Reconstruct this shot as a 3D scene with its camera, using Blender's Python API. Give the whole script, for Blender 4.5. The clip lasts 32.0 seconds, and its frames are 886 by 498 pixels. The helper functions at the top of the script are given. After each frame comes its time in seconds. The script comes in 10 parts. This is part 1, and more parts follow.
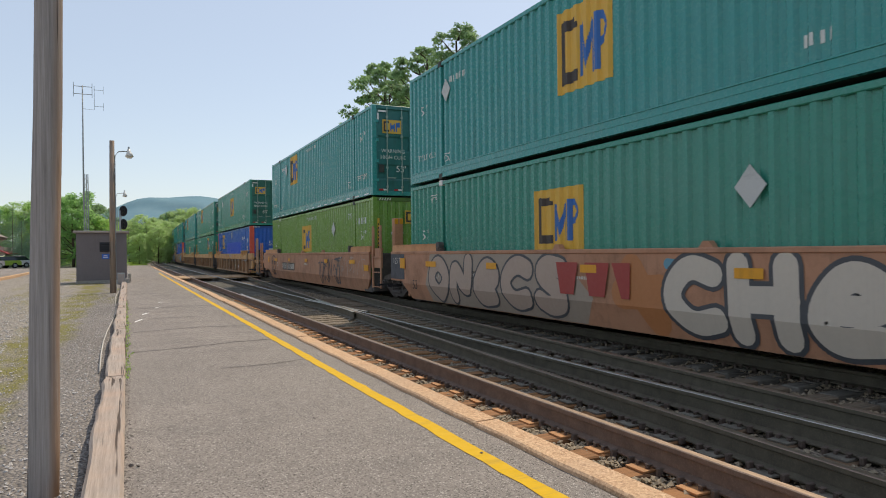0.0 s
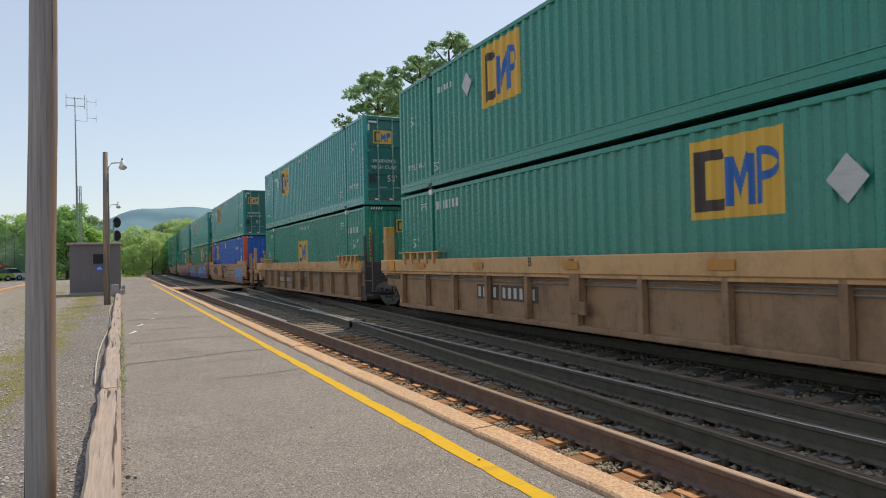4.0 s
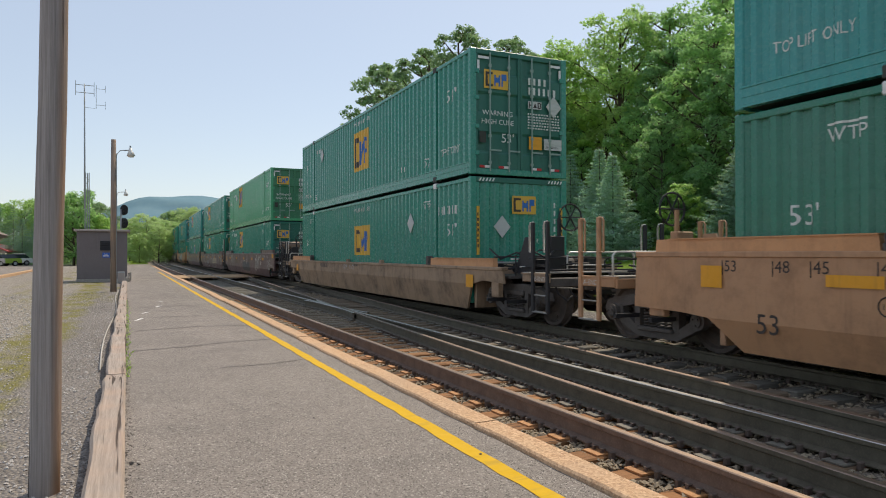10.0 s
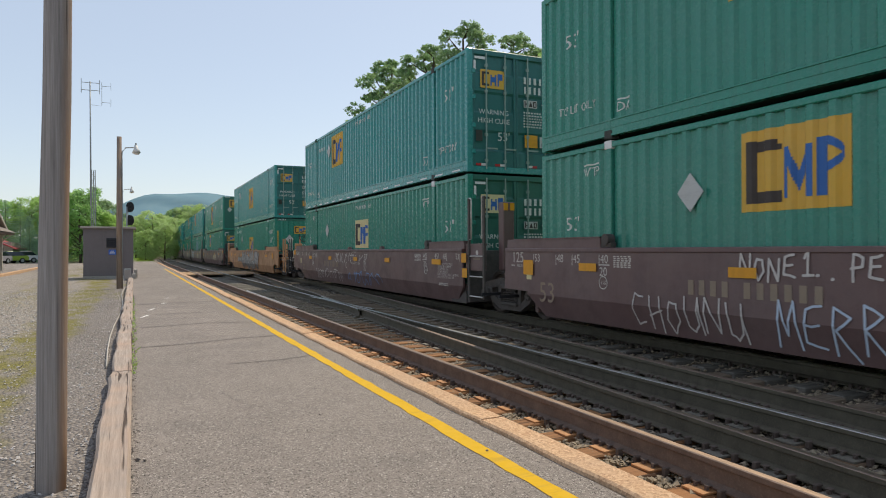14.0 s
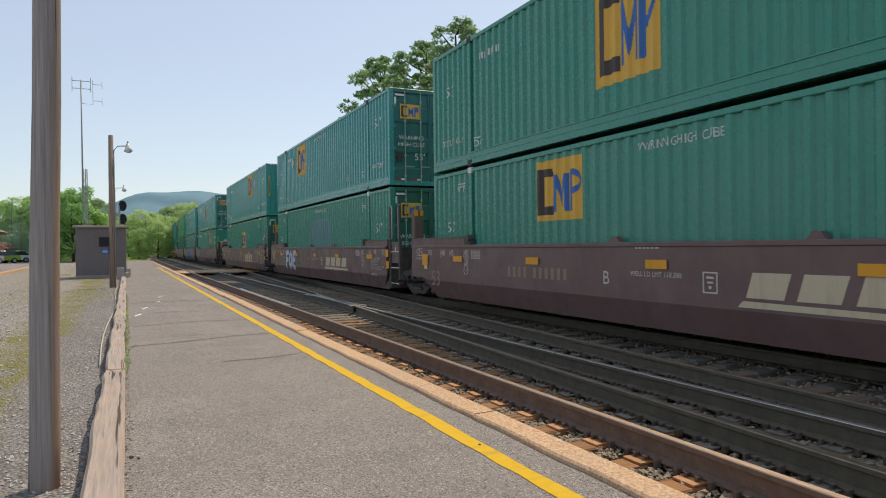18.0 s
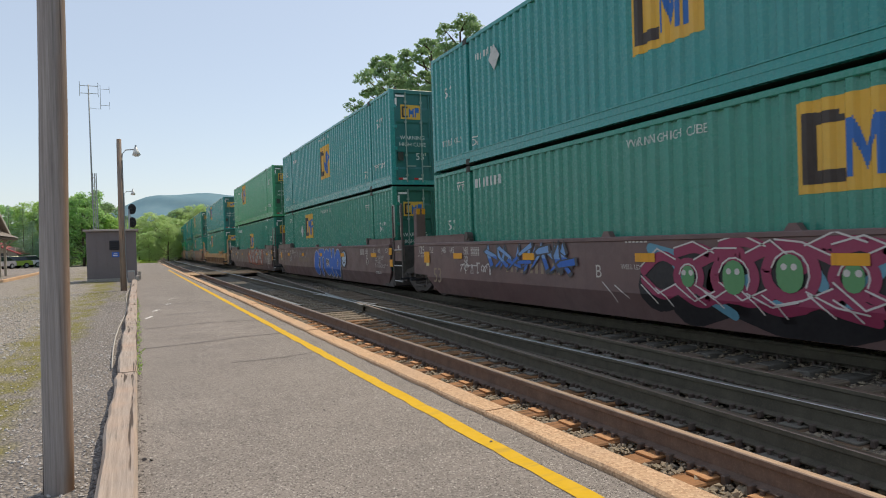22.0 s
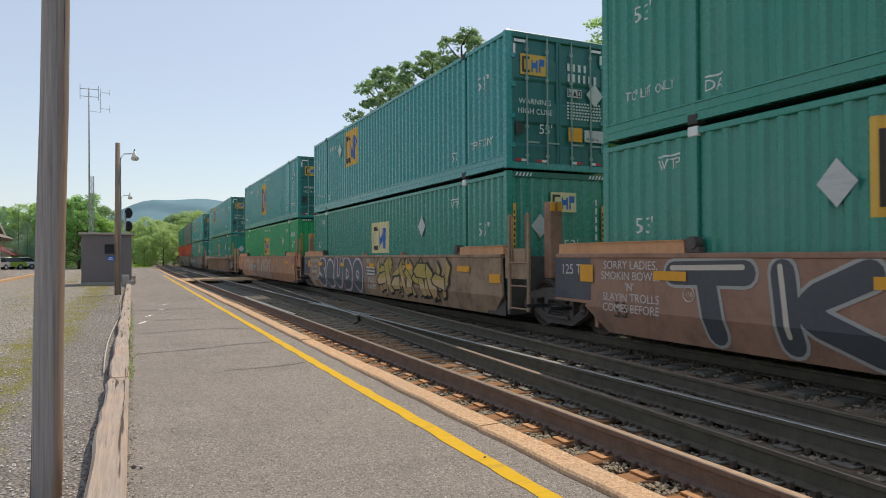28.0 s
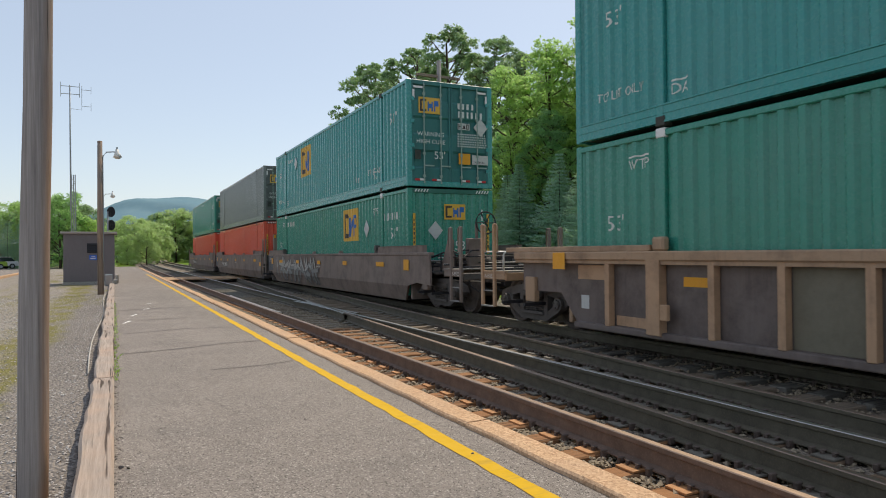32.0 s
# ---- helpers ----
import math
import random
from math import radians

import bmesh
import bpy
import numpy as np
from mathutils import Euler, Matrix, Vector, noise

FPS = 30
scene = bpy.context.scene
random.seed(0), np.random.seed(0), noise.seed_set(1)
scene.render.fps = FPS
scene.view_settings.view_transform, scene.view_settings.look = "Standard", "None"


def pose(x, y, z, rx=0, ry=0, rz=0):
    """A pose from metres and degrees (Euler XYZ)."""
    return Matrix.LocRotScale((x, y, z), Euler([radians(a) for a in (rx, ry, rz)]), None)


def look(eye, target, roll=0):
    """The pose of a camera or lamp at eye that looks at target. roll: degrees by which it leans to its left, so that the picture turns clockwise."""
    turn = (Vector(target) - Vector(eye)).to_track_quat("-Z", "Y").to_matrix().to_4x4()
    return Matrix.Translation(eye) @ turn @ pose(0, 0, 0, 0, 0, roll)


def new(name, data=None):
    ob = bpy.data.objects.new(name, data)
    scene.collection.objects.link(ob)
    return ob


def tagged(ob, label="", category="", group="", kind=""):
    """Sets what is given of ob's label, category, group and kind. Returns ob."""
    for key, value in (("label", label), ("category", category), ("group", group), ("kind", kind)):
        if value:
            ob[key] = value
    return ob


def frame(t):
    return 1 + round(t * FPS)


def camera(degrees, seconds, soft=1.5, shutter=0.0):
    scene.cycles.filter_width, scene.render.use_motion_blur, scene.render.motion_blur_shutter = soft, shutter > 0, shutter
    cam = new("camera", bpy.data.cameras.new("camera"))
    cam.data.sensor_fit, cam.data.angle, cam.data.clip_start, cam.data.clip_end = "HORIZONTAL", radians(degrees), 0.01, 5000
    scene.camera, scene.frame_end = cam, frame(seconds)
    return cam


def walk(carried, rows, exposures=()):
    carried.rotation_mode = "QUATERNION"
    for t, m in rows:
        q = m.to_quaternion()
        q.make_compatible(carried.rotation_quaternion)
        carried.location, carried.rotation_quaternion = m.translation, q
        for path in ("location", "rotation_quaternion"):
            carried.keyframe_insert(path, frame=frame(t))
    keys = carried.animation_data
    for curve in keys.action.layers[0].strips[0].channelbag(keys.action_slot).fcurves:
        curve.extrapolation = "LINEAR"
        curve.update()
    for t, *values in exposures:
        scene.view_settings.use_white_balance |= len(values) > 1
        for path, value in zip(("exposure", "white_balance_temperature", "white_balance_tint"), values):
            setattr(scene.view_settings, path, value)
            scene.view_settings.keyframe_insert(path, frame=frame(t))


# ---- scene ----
EXPOSURE = 0.0
cam = camera(67.08, 32.0, soft=1.0, shutter=0.04)
PATH = [
    (0.0, pose(0.006, 0.007, 1.404, 90.222, 0.622, -25.312)),
    (0.5, pose(0.005, 0.010, 1.403, 90.260, 0.407, -25.329)),
    (1.0, pose(-0.007, -0.003, 1.401, 90.455, 0.224, -25.216)),
    (1.5, pose(-0.007, -0.013, 1.403, 90.668, 0.029, -25.105)),
    (2.0, pose(-0.015, -0.011, 1.405, 90.776, 0.017, -25.047)),
    (2.5, pose(-0.016, -0.001, 1.406, 90.780, 0.038, -25.131)),
    (3.0, pose(-0.008, -0.001, 1.406, 90.848, 0.677, -25.291)),
    (3.5, pose(-0.011, -0.015, 1.404, 90.967, 0.996, -25.572)),
    (5.5, pose(0.014, -0.002, 1.401, 90.262, 1.980, -26.148)),
    (6.0, pose(0.012, -0.006, 1.400, 89.954, 1.625, -26.531)),
    (6.5, pose(0.009, -0.013, 1.403, 90.024, 0.460, -26.191)),
    (7.0, pose(0.005, -0.005, 1.403, 90.089, 0.378, -26.151)),
    (7.5, pose(0.001, -0.001, 1.401, 90.174, 0.244, -26.107)),
    (8.0, pose(0.006, -0.001, 1.399, 90.204, 0.340, -26.072)),
    (8.5, pose(0.002, -0.005, 1.401, 90.285, 0.202, -25.949)),
    (9.0, pose(-0.002, -0.014, 1.403, 90.370, 0.174, -25.737)),
    (9.5, pose(-0.001, -0.011, 1.403, 90.376, 0.133, -25.590)),
    (10.0, pose(-0.008, -0.009, 1.403, 90.370, 0.108, -25.299)),
    (10.5, pose(-0.009, -0.005, 1.406, 90.319, 0.075, -25.135)),
    (11.0, pose(-0.007, 0.000, 1.401, 90.316, 0.317, -25.108)),
    (11.5, pose(-0.008, -0.002, 1.401, 90.253, 0.334, -25.033)),
    (12.0, pose(-0.011, 0.001, 1.401, 90.236, 0.089, -24.932)),
    (12.5, pose(-0.008, 0.010, 1.401, 90.198, 0.141, -24.914)),
    (13.0, pose(-0.010, 0.008, 1.399, 90.177, 0.079, -24.887)),
    (13.5, pose(-0.008, 0.015, 1.401, 90.081, 0.163, -24.939)),
    (14.0, pose(-0.001, 0.016, 1.399, 90.058, 0.245, -24.860)),
    (14.5, pose(0.002, 0.014, 1.399, 89.998, 0.649, -25.018)),
    (16.5, pose(0.011, 0.029, 1.392, 89.006, 0.504, -25.827)),
    (17.0, pose(0.009, 0.021, 1.391, 89.007, 0.326, -25.909)),
    (17.5, pose(0.003, -0.002, 1.391, 89.231, 0.474, -25.645)),
    (18.0, pose(0.007, -0.013, 1.394, 89.751, 0.696, -25.348)),
    (18.5, pose(-0.001, -0.027, 1.398, 90.216, 1.328, -24.644)),
    (19.0, pose(-0.002, -0.031, 1.399, 90.272, 2.225, -23.425)),
    (19.5, pose(-0.002, -0.007, 1.398, 90.240, 1.614, -23.312)),
    (20.0, pose(-0.003, -0.007, 1.393, 90.242, 1.043, -23.365)),
    (20.5, pose(0.004, -0.003, 1.392, 90.108, 1.376, -24.049)),
    (21.0, pose(0.017, 0.002, 1.393, 89.746, 1.696, -24.772)),
    (21.5, pose(0.015, -0.017, 1.394, 89.634, 1.655, -24.596)),
    (22.0, pose(0.016, -0.004, 1.394, 89.540, 1.749, -24.627)),
    (22.5, pose(0.009, -0.001, 1.396, 89.337, 0.766, -24.732)),
    (23.0, pose(0.008, 0.010, 1.396, 89.363, 0.419, -25.068)),
    (23.5, pose(0.010, 0.011, 1.395, 89.431, 0.441, -25.053)),
    (24.0, pose(0.005, -0.002, 1.396, 89.601, 0.557, -24.576)),
    (24.5, pose(0.007, 0.011, 1.398, 89.925, 0.603, -24.504)),
    (25.0, pose(0.008, 0.014, 1.402, 90.260, 0.570, -24.513)),
    (25.5, pose(0.001, -0.004, 1.403, 90.463, 0.738, -24.517)),
    (27.5, pose(0.009, 0.021, 1.397, 90.365, 0.244, -24.831)),
    (28.0, pose(0.007, 0.015, 1.400, 90.560, 0.291, -24.970)),
    (28.5, pose(0.001, 0.002, 1.400, 90.646, 0.164, -24.995)),
    (29.0, pose(-0.004, -0.007, 1.402, 90.791, 0.169, -24.622)),
    (29.5, pose(-0.009, -0.004, 1.401, 90.908, -0.101, -24.488)),
    (30.0, pose(-0.011, -0.011, 1.395, 91.204, 0.373, -24.298)),
    (30.5, pose(0.003, 0.002, 1.396, 90.760, 1.137, -26.051)),
    (31.0, pose(0.000, 0.014, 1.396, 90.499, 0.786, -25.909)),
    (31.5, pose(-0.006, 0.015, 1.395, 90.374, 0.527, -26.103)),
    (32.0, pose(-0.010, -0.002, 1.403, 90.336, 0.574, -26.183)),
]
walk(cam, PATH, exposures=[(0.0, EXPOSURE, 7600.0, 9.0), (32.0, EXPOSURE, 7600.0, 9.0)])

# ---- light ----
SUN_WAY = Vector((0.54, 0.43, 1.0)).normalized()      # from the ground towards the sun
HAZE = (2.95, 3.62, 5.0, 1.0)
world = bpy.data.worlds.new("world")
scene.world = world
world.use_nodes = True
wn = world.node_tree.nodes
sky = wn.new("ShaderNodeTexSky")
sky.sky_type = "NISHITA"
sky.sun_disc = False
sky.sun_elevation = math.asin(SUN_WAY.z)
sky.sun_rotation = math.atan2(SUN_WAY.x, SUN_WAY.y)
sky.altitude = 250
sky.air_density = 1.0
sky.dust_density = 1.0
sky.ozone_density = 1.6
wn["Background"].inputs["Strength"].default_value = 0.178
haze = wn.new("ShaderNodeMix")          # thin even summer haze over the whole sky
haze.data_type = "RGBA"
haze.inputs[0].default_value = 0.55
haze.inputs[7].default_value = HAZE
world.node_tree.links.new(sky.outputs[0], haze.inputs[6])
world.node_tree.links.new(haze.outputs[2], wn["Background"].inputs["Color"])
sun_data = bpy.data.lights.new("sun", "SUN")
sun_data.energy = 3.1
sun_data.angle = radians(0.6)
sun_data.color = (1.0, 0.95, 0.87)
sun = new("sun", sun_data)
sun.matrix_world = look(SUN_WAY * 200, (0, 0, 0))


# ---- materials ----
def srgb(r, g, b):
    """Linear colour from 0-255 values."""
    return tuple(((c / 255) / 12.92 if c / 255 <= 0.04045 else ((c / 255 + 0.055) / 1.055) ** 2.4) for c in (r, g, b)) + (1.0,)


def shade(c, k):
    return (min(1, c[0] * k), min(1, c[1] * k), min(1, c[2] * k), 1.0)


class Nodes:
    """A short hand for node trees."""

    def __init__(self, name):
        self.mat = bpy.data.materials.new(name)
        self.mat.use_nodes = True
        self.t = self.mat.node_tree
        self.bsdf = self.t.nodes["Principled BSDF"]
        self.tc = self.t.nodes.new("ShaderNodeTexCoord").outputs["Object"]

    def add(self, kind, **sets):
        n = self.t.nodes.new(kind)
        for k, v in sets.items():
            n.inputs[k.replace("_", " ")].default_value = v
        return n

    def link(self, a, b):
        self.t.links.new(a, b)

    def shift(self):
        """Object coordinates moved by each object's own random number."""
        info = self.t.nodes.new("ShaderNodeObjectInfo")
        mul = self.t.nodes.new("ShaderNodeVectorMath")
        mul.operation = "MULTIPLY_ADD"
        self.link(info.outputs["Random"], mul.inputs[0])
        mul.inputs[1].default_value = (37.0, 53.0, 71.0)
        self.link(self.tc, mul.inputs[2])
        self.tc = mul.outputs[0]

    def stretch(self, x, y, z):
        m = self.t.nodes.new("ShaderNodeMapping")
        m.inputs["Scale"].default_value = (x, y, z)
        self.link(self.tc, m.inputs["Vector"])
        return m.outputs[0]

    def noise(self, scale, detail=4.0, rough=0.6, vec=None):
        n = self.add("ShaderNodeTexNoise", Scale=scale, Detail=detail, Roughness=rough)
        self.link(vec or self.tc, n.inputs["Vector"])
        return n.outputs["Fac"]

    def cells(self, scale, feature="F1", vec=None):
        n = self.add("ShaderNodeTexVoronoi", Scale=scale)
        n.feature = feature
        self.link(vec or self.tc, n.inputs["Vector"])
        return n

    def ramp(self, fac, *stops):
        r = self.t.nodes.new("ShaderNodeValToRGB")
        e = r.color_ramp.elements
        while len(e) < len(stops):
            e.new(0.5)
        for el, (p, c) in zip(e, stops):
            el.position = p
            el.color = c if isinstance(c, tuple) else (c, c, c, 1)
        self.link(fac, r.inputs[0])
        return r.outputs[0]

    def mix(self, fac, a, b, mode="MIX"):
        m = self.t.nodes.new("ShaderNodeMix")
        m.data_type = "RGBA"
        m.blend_type = mode
        for sock, v in ((m.inputs[0], fac), (m.inputs[6], a), (m.inputs[7], b)):
            if isinstance(v, (int, float, tuple)):
                sock.default_value = v
            else:
                self.link(v, sock)
        return m.outputs[2]

    def bump(self, height, strength=0.4, distance=0.01):
        b = self.add("ShaderNodeBump", Strength=strength, Distance=distance)
        self.link(height, b.inputs["Height"])
        self.link(b.outputs[0], self.bsdf.inputs["Normal"])

    def done(self, color, rough=0.6, metal=0.0, spec=0.5):
        b = self.bsdf.inputs
        for sock, v in ((b["Base Color"], color), (b["Roughness"], rough), (b["Metallic"], metal), (b["Specular IOR Level"], spec)):
            if isinstance(v, (int, float, tuple)):
                sock.default_value = v
            else:
                self.link(v, sock)
        return self.mat


MATS = {}


def paint(name, c, rough=0.5, wear=0.25, streak=0.3, grime=(0.05, 0.045, 0.04, 1), metal=0.0):
    """Weathered paint: faded blotches, fine grain, dirt that has run down."""
    if name in MATS:
        return MATS[name]
    n = Nodes(name)
    n.shift()
    blotch = n.noise(0.9, 5, 0.65)
    fine = n.noise(14, 4, 0.7)
    runs = n.noise(2.2, 6, 0.7, n.stretch(1.0, 5.0, 0.35))
    faded = (c[0] * 0.75 + 0.09, c[1] * 0.75 + 0.09, c[2] * 0.75 + 0.09, 1)
    col = n.mix(n.ramp(blotch, (0.35, 0.0), (0.75, wear)), c, faded)
    col = n.mix(n.ramp(runs, (0.52, 0.0), (0.8, streak)), col, grime)
    col = n.mix(n.ramp(fine, (0.4, 0.0), (0.8, 0.12)), col, shade(c, 0.55))
    n.bump(fine, 0.08, 0.004)
    MATS[name] = n.done(col, n.ramp(fine, (0.3, rough - 0.08), (0.7, rough + 0.12)), metal)
    return MATS[name]


def car_paint(name, c, rough=0.6, fade=0.5, soot=0.55, grime=(0.05, 0.045, 0.04, 1)):
    """Old rail car paint: faded fields, soot clouds, dirt that has run down, chips and shallow dents."""
    n = Nodes(name)
    n.shift()
    broad = n.noise(0.45, 5, 0.6)
    cloud = n.noise(1.7, 6, 0.72)
    runs = n.noise(1.0, 5, 0.7, n.stretch(6.0, 6.0, 0.45))
    fine = n.noise(24, 4, 0.75)
    faded = (c[0] * 0.8 + 0.075, c[1] * 0.8 + 0.07, c[2] * 0.8 + 0.065, 1)
    col = n.mix(n.ramp(broad, (0.38, 0.0), (0.66, fade)), c, faded)
    col = n.mix(n.ramp(cloud, (0.46, 0.0), (0.74, soot)), col, grime)
    col = n.mix(n.ramp(runs, (0.54, 0.0), (0.76, soot * 0.8)), col, shade(grime, 1.25))
    col = n.mix(n.ramp(runs, (0.24, 0.35), (0.42, 0.0)), col, faded)
    col = n.mix(n.ramp(fine, (0.58, 0.0), (0.72, 0.3)), col, shade(c, 0.5))
    n.bump(n.mix(0.25, broad, fine), 0.25, 0.03)
    MATS[name] = n.done(col, n.ramp(cloud, (0.3, rough - 0.12), (0.7, rough + 0.15)))
    return MATS[name]


def plain(name, c, rough=0.6, metal=0.0):
    """Small items: one colour with slight grain."""
    if name in MATS:
        return MATS[name]
    n = Nodes(name)
    col = n.mix(n.ramp(n.noise(9, 3), (0.4, 0.0), (0.7, 0.25)), c, shade(c, 0.7))
    MATS[name] = n.done(col, rough, metal)
    return MATS[name]


def mat_asphalt():
    n = Nodes("asphalt")
    patch = n.noise(0.35, 5, 0.6)
    grit = n.cells(150)
    specks = n.cells(125)
    fine = n.noise(42, 5, 0.8)
    worn = n.noise(1.1, 6, 0.7, n.stretch(1.0, 0.25, 1))
    base = n.mix(n.ramp(patch, (0.3, 0.0), (0.75, 1.0)), srgb(150, 140, 132), srgb(128, 120, 114))
    base = n.mix(n.ramp(worn, (0.45, 0.0), (0.75, 0.5)), base, srgb(162, 151, 142))
    scuff = n.noise(0.9, 5, 0.65, n.stretch(0.5, 1.6, 1))
    base = n.mix(n.ramp(scuff, (0.5, 0.0), (0.72, 0.4)), base, srgb(110, 104, 100))
    col = n.mix(n.ramp(fine, (0.34, 0.6), (0.5, 0.0)), base, srgb(88, 84, 82))
    col = n.mix(n.ramp(grit.outputs["Color"], (0.12, 0.95), (0.34, 0.0)), col, srgb(52, 48, 46))
    col = n.mix(n.ramp(specks.outputs["Color"], (0.74, 0.0), (0.9, 0.6)), col, srgb(212, 203, 194))
    n.bump(n.mix(0.5, grit.outputs["Distance"], fine), 0.35, 0.006)
    return n.done(col, 0.9, 0, 0.2)


def mat_gravel(name, light, dark, tint, scale=28.0, moss=None):
    n = Nodes(name)
    c1 = n.cells(scale)
    c2 = n.cells(scale * 2.3)
    big = n.noise(0.25, 5, 0.65)
    stone = n.mix(n.ramp(c1.outputs["Color"], (0.1, 0.0), (0.9, 1.0)), dark, light)
    stone = n.mix(n.ramp(big, (0.35, 0.0), (0.7, 0.7)), stone, tint)
    stone = n.mix(n.ramp(c1.outputs["Distance"], (0.45, 0.0), (0.85, 0.6)), stone, shade(dark, 0.35))
    if moss:
        m = n.noise(0.42, 6, 0.72, n.stretch(1.0, 0.32, 1))
        stone = n.mix(n.ramp(m, (0.5, 0.0), (0.6, 0.7)), stone, moss)
    n.bump(n.mix(0.4, n.ramp(c1.outputs["Distance"], (0.0, 1.0), (0.8, 0.0)), n.ramp(c2.outputs["Distance"], (0.0, 1.0), (0.8, 0.0))), 0.9, 0.025)
    return n.done(stone, 0.93, 0, 0.2)


def mat_wood(name, c, crack, along, rough=0.85, warm=None, shade_from=None):
    """Weathered timber; along: axis of the grain."""
    n = Nodes(name)
    n.shift()
    s = [44.0, 44.0, 44.0]
    s[along] = 1.3
    v = n.stretch(*s)
    grain = n.noise(1.0, 6, 0.75, v)
    s2 = [17.0, 17.0, 17.0]
    s2[along] = 0.4
    split = n.noise(1.0, 3, 0.6, n.stretch(*s2))
    blotch = n.noise(1.3, 4, 0.6)
    col = n.mix(n.ramp(grain, (0.3, 0.0), (0.68, 1.0)), shade(c, 0.5), c)
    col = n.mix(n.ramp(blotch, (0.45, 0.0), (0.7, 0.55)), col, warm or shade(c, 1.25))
    col = n.mix(n.ramp(split, (0.36, 0.9), (0.42, 0.0)), col, crack)
    if shade_from is not None:          # the train's shade put into the colour of the inner tie, as blotched grey
        at = n.t.nodes.new("ShaderNodeTexCoord")
        sep = n.t.nodes.new("ShaderNodeSeparateXYZ")
        n.link(at.outputs["Object"], sep.inputs[0])
        far = n.t.nodes.new("ShaderNodeMapRange")
        n.link(sep.outputs[0], far.inputs[0])
        far.inputs[1].default_value, far.inputs[2].default_value = shade_from - 0.6, shade_from + 0.3
        inner_shade = n.mix(1.0, far.outputs[0], n.ramp(blotch, (0.25, 0.8), (0.5, 1.0)), "MULTIPLY")
        col = n.mix(n.mix(1.0, inner_shade, (0.85, 0.85, 0.85, 1), "MULTIPLY"), col, n.mix(n.ramp(grain, (0.3, 0.0), (0.7, 1.0)), srgb(92, 84, 74), srgb(138, 128, 112)))
    n.bump(n.mix(0.5, grain, n.ramp(split, (0.33, 0.0), (0.42, 1.0))), 0.6, 0.012)
    return n.done(col, rough, 0, 0.25)


def mat_rust(name, c, rough=0.75):
    n = Nodes(name)
    n.shift()
    a = n.noise(6, 5, 0.7)
    f = n.noise(60, 3, 0.7)
    col = n.mix(n.ramp(a, (0.35, 0.0), (0.7, 1.0)), shade(c, 0.6), c)
    col = n.mix(n.ramp(f, (0.5, 0.0), (0.8, 0.5)), col, shade(c, 1.5))
    n.bump(f, 0.3, 0.003)
    return n.done(col, rough, 0.1)


def mat_leaf(name, c, c2, glow=0.45):
    """Leaves, which let part of the sunlight through."""
    n = Nodes(name)
    geo = n.t.nodes.new("ShaderNodeNewGeometry")
    info = n.t.nodes.new("ShaderNodeObjectInfo")
    col = n.mix(n.ramp(geo.outputs["Random Per Island"], (0.1, 0.0), (0.95, 1.0)), c, c2)
    col = n.mix(n.ramp(info.outputs["Random"], (0.2, 0.0), (1.0, 0.35)), col, shade(c, 0.6))
    n.done(col, 0.42, 0, 0.5)
    tr = n.t.nodes.new("ShaderNodeBsdfTranslucent")
    n.link(n.mix(0.65, col, (0.50, 0.76, 0.30, 1)), tr.inputs["Color"])
    sh = n.t.nodes.new("ShaderNodeMixShader")
    sh.inputs[0].default_value = glow
    n.link(n.bsdf.outputs[0], sh.inputs[1])
    n.link(tr.outputs[0], sh.inputs[2])
    n.link(sh.outputs[0], n.t.nodes["Material Output"].inputs["Surface"])
    return n.mat


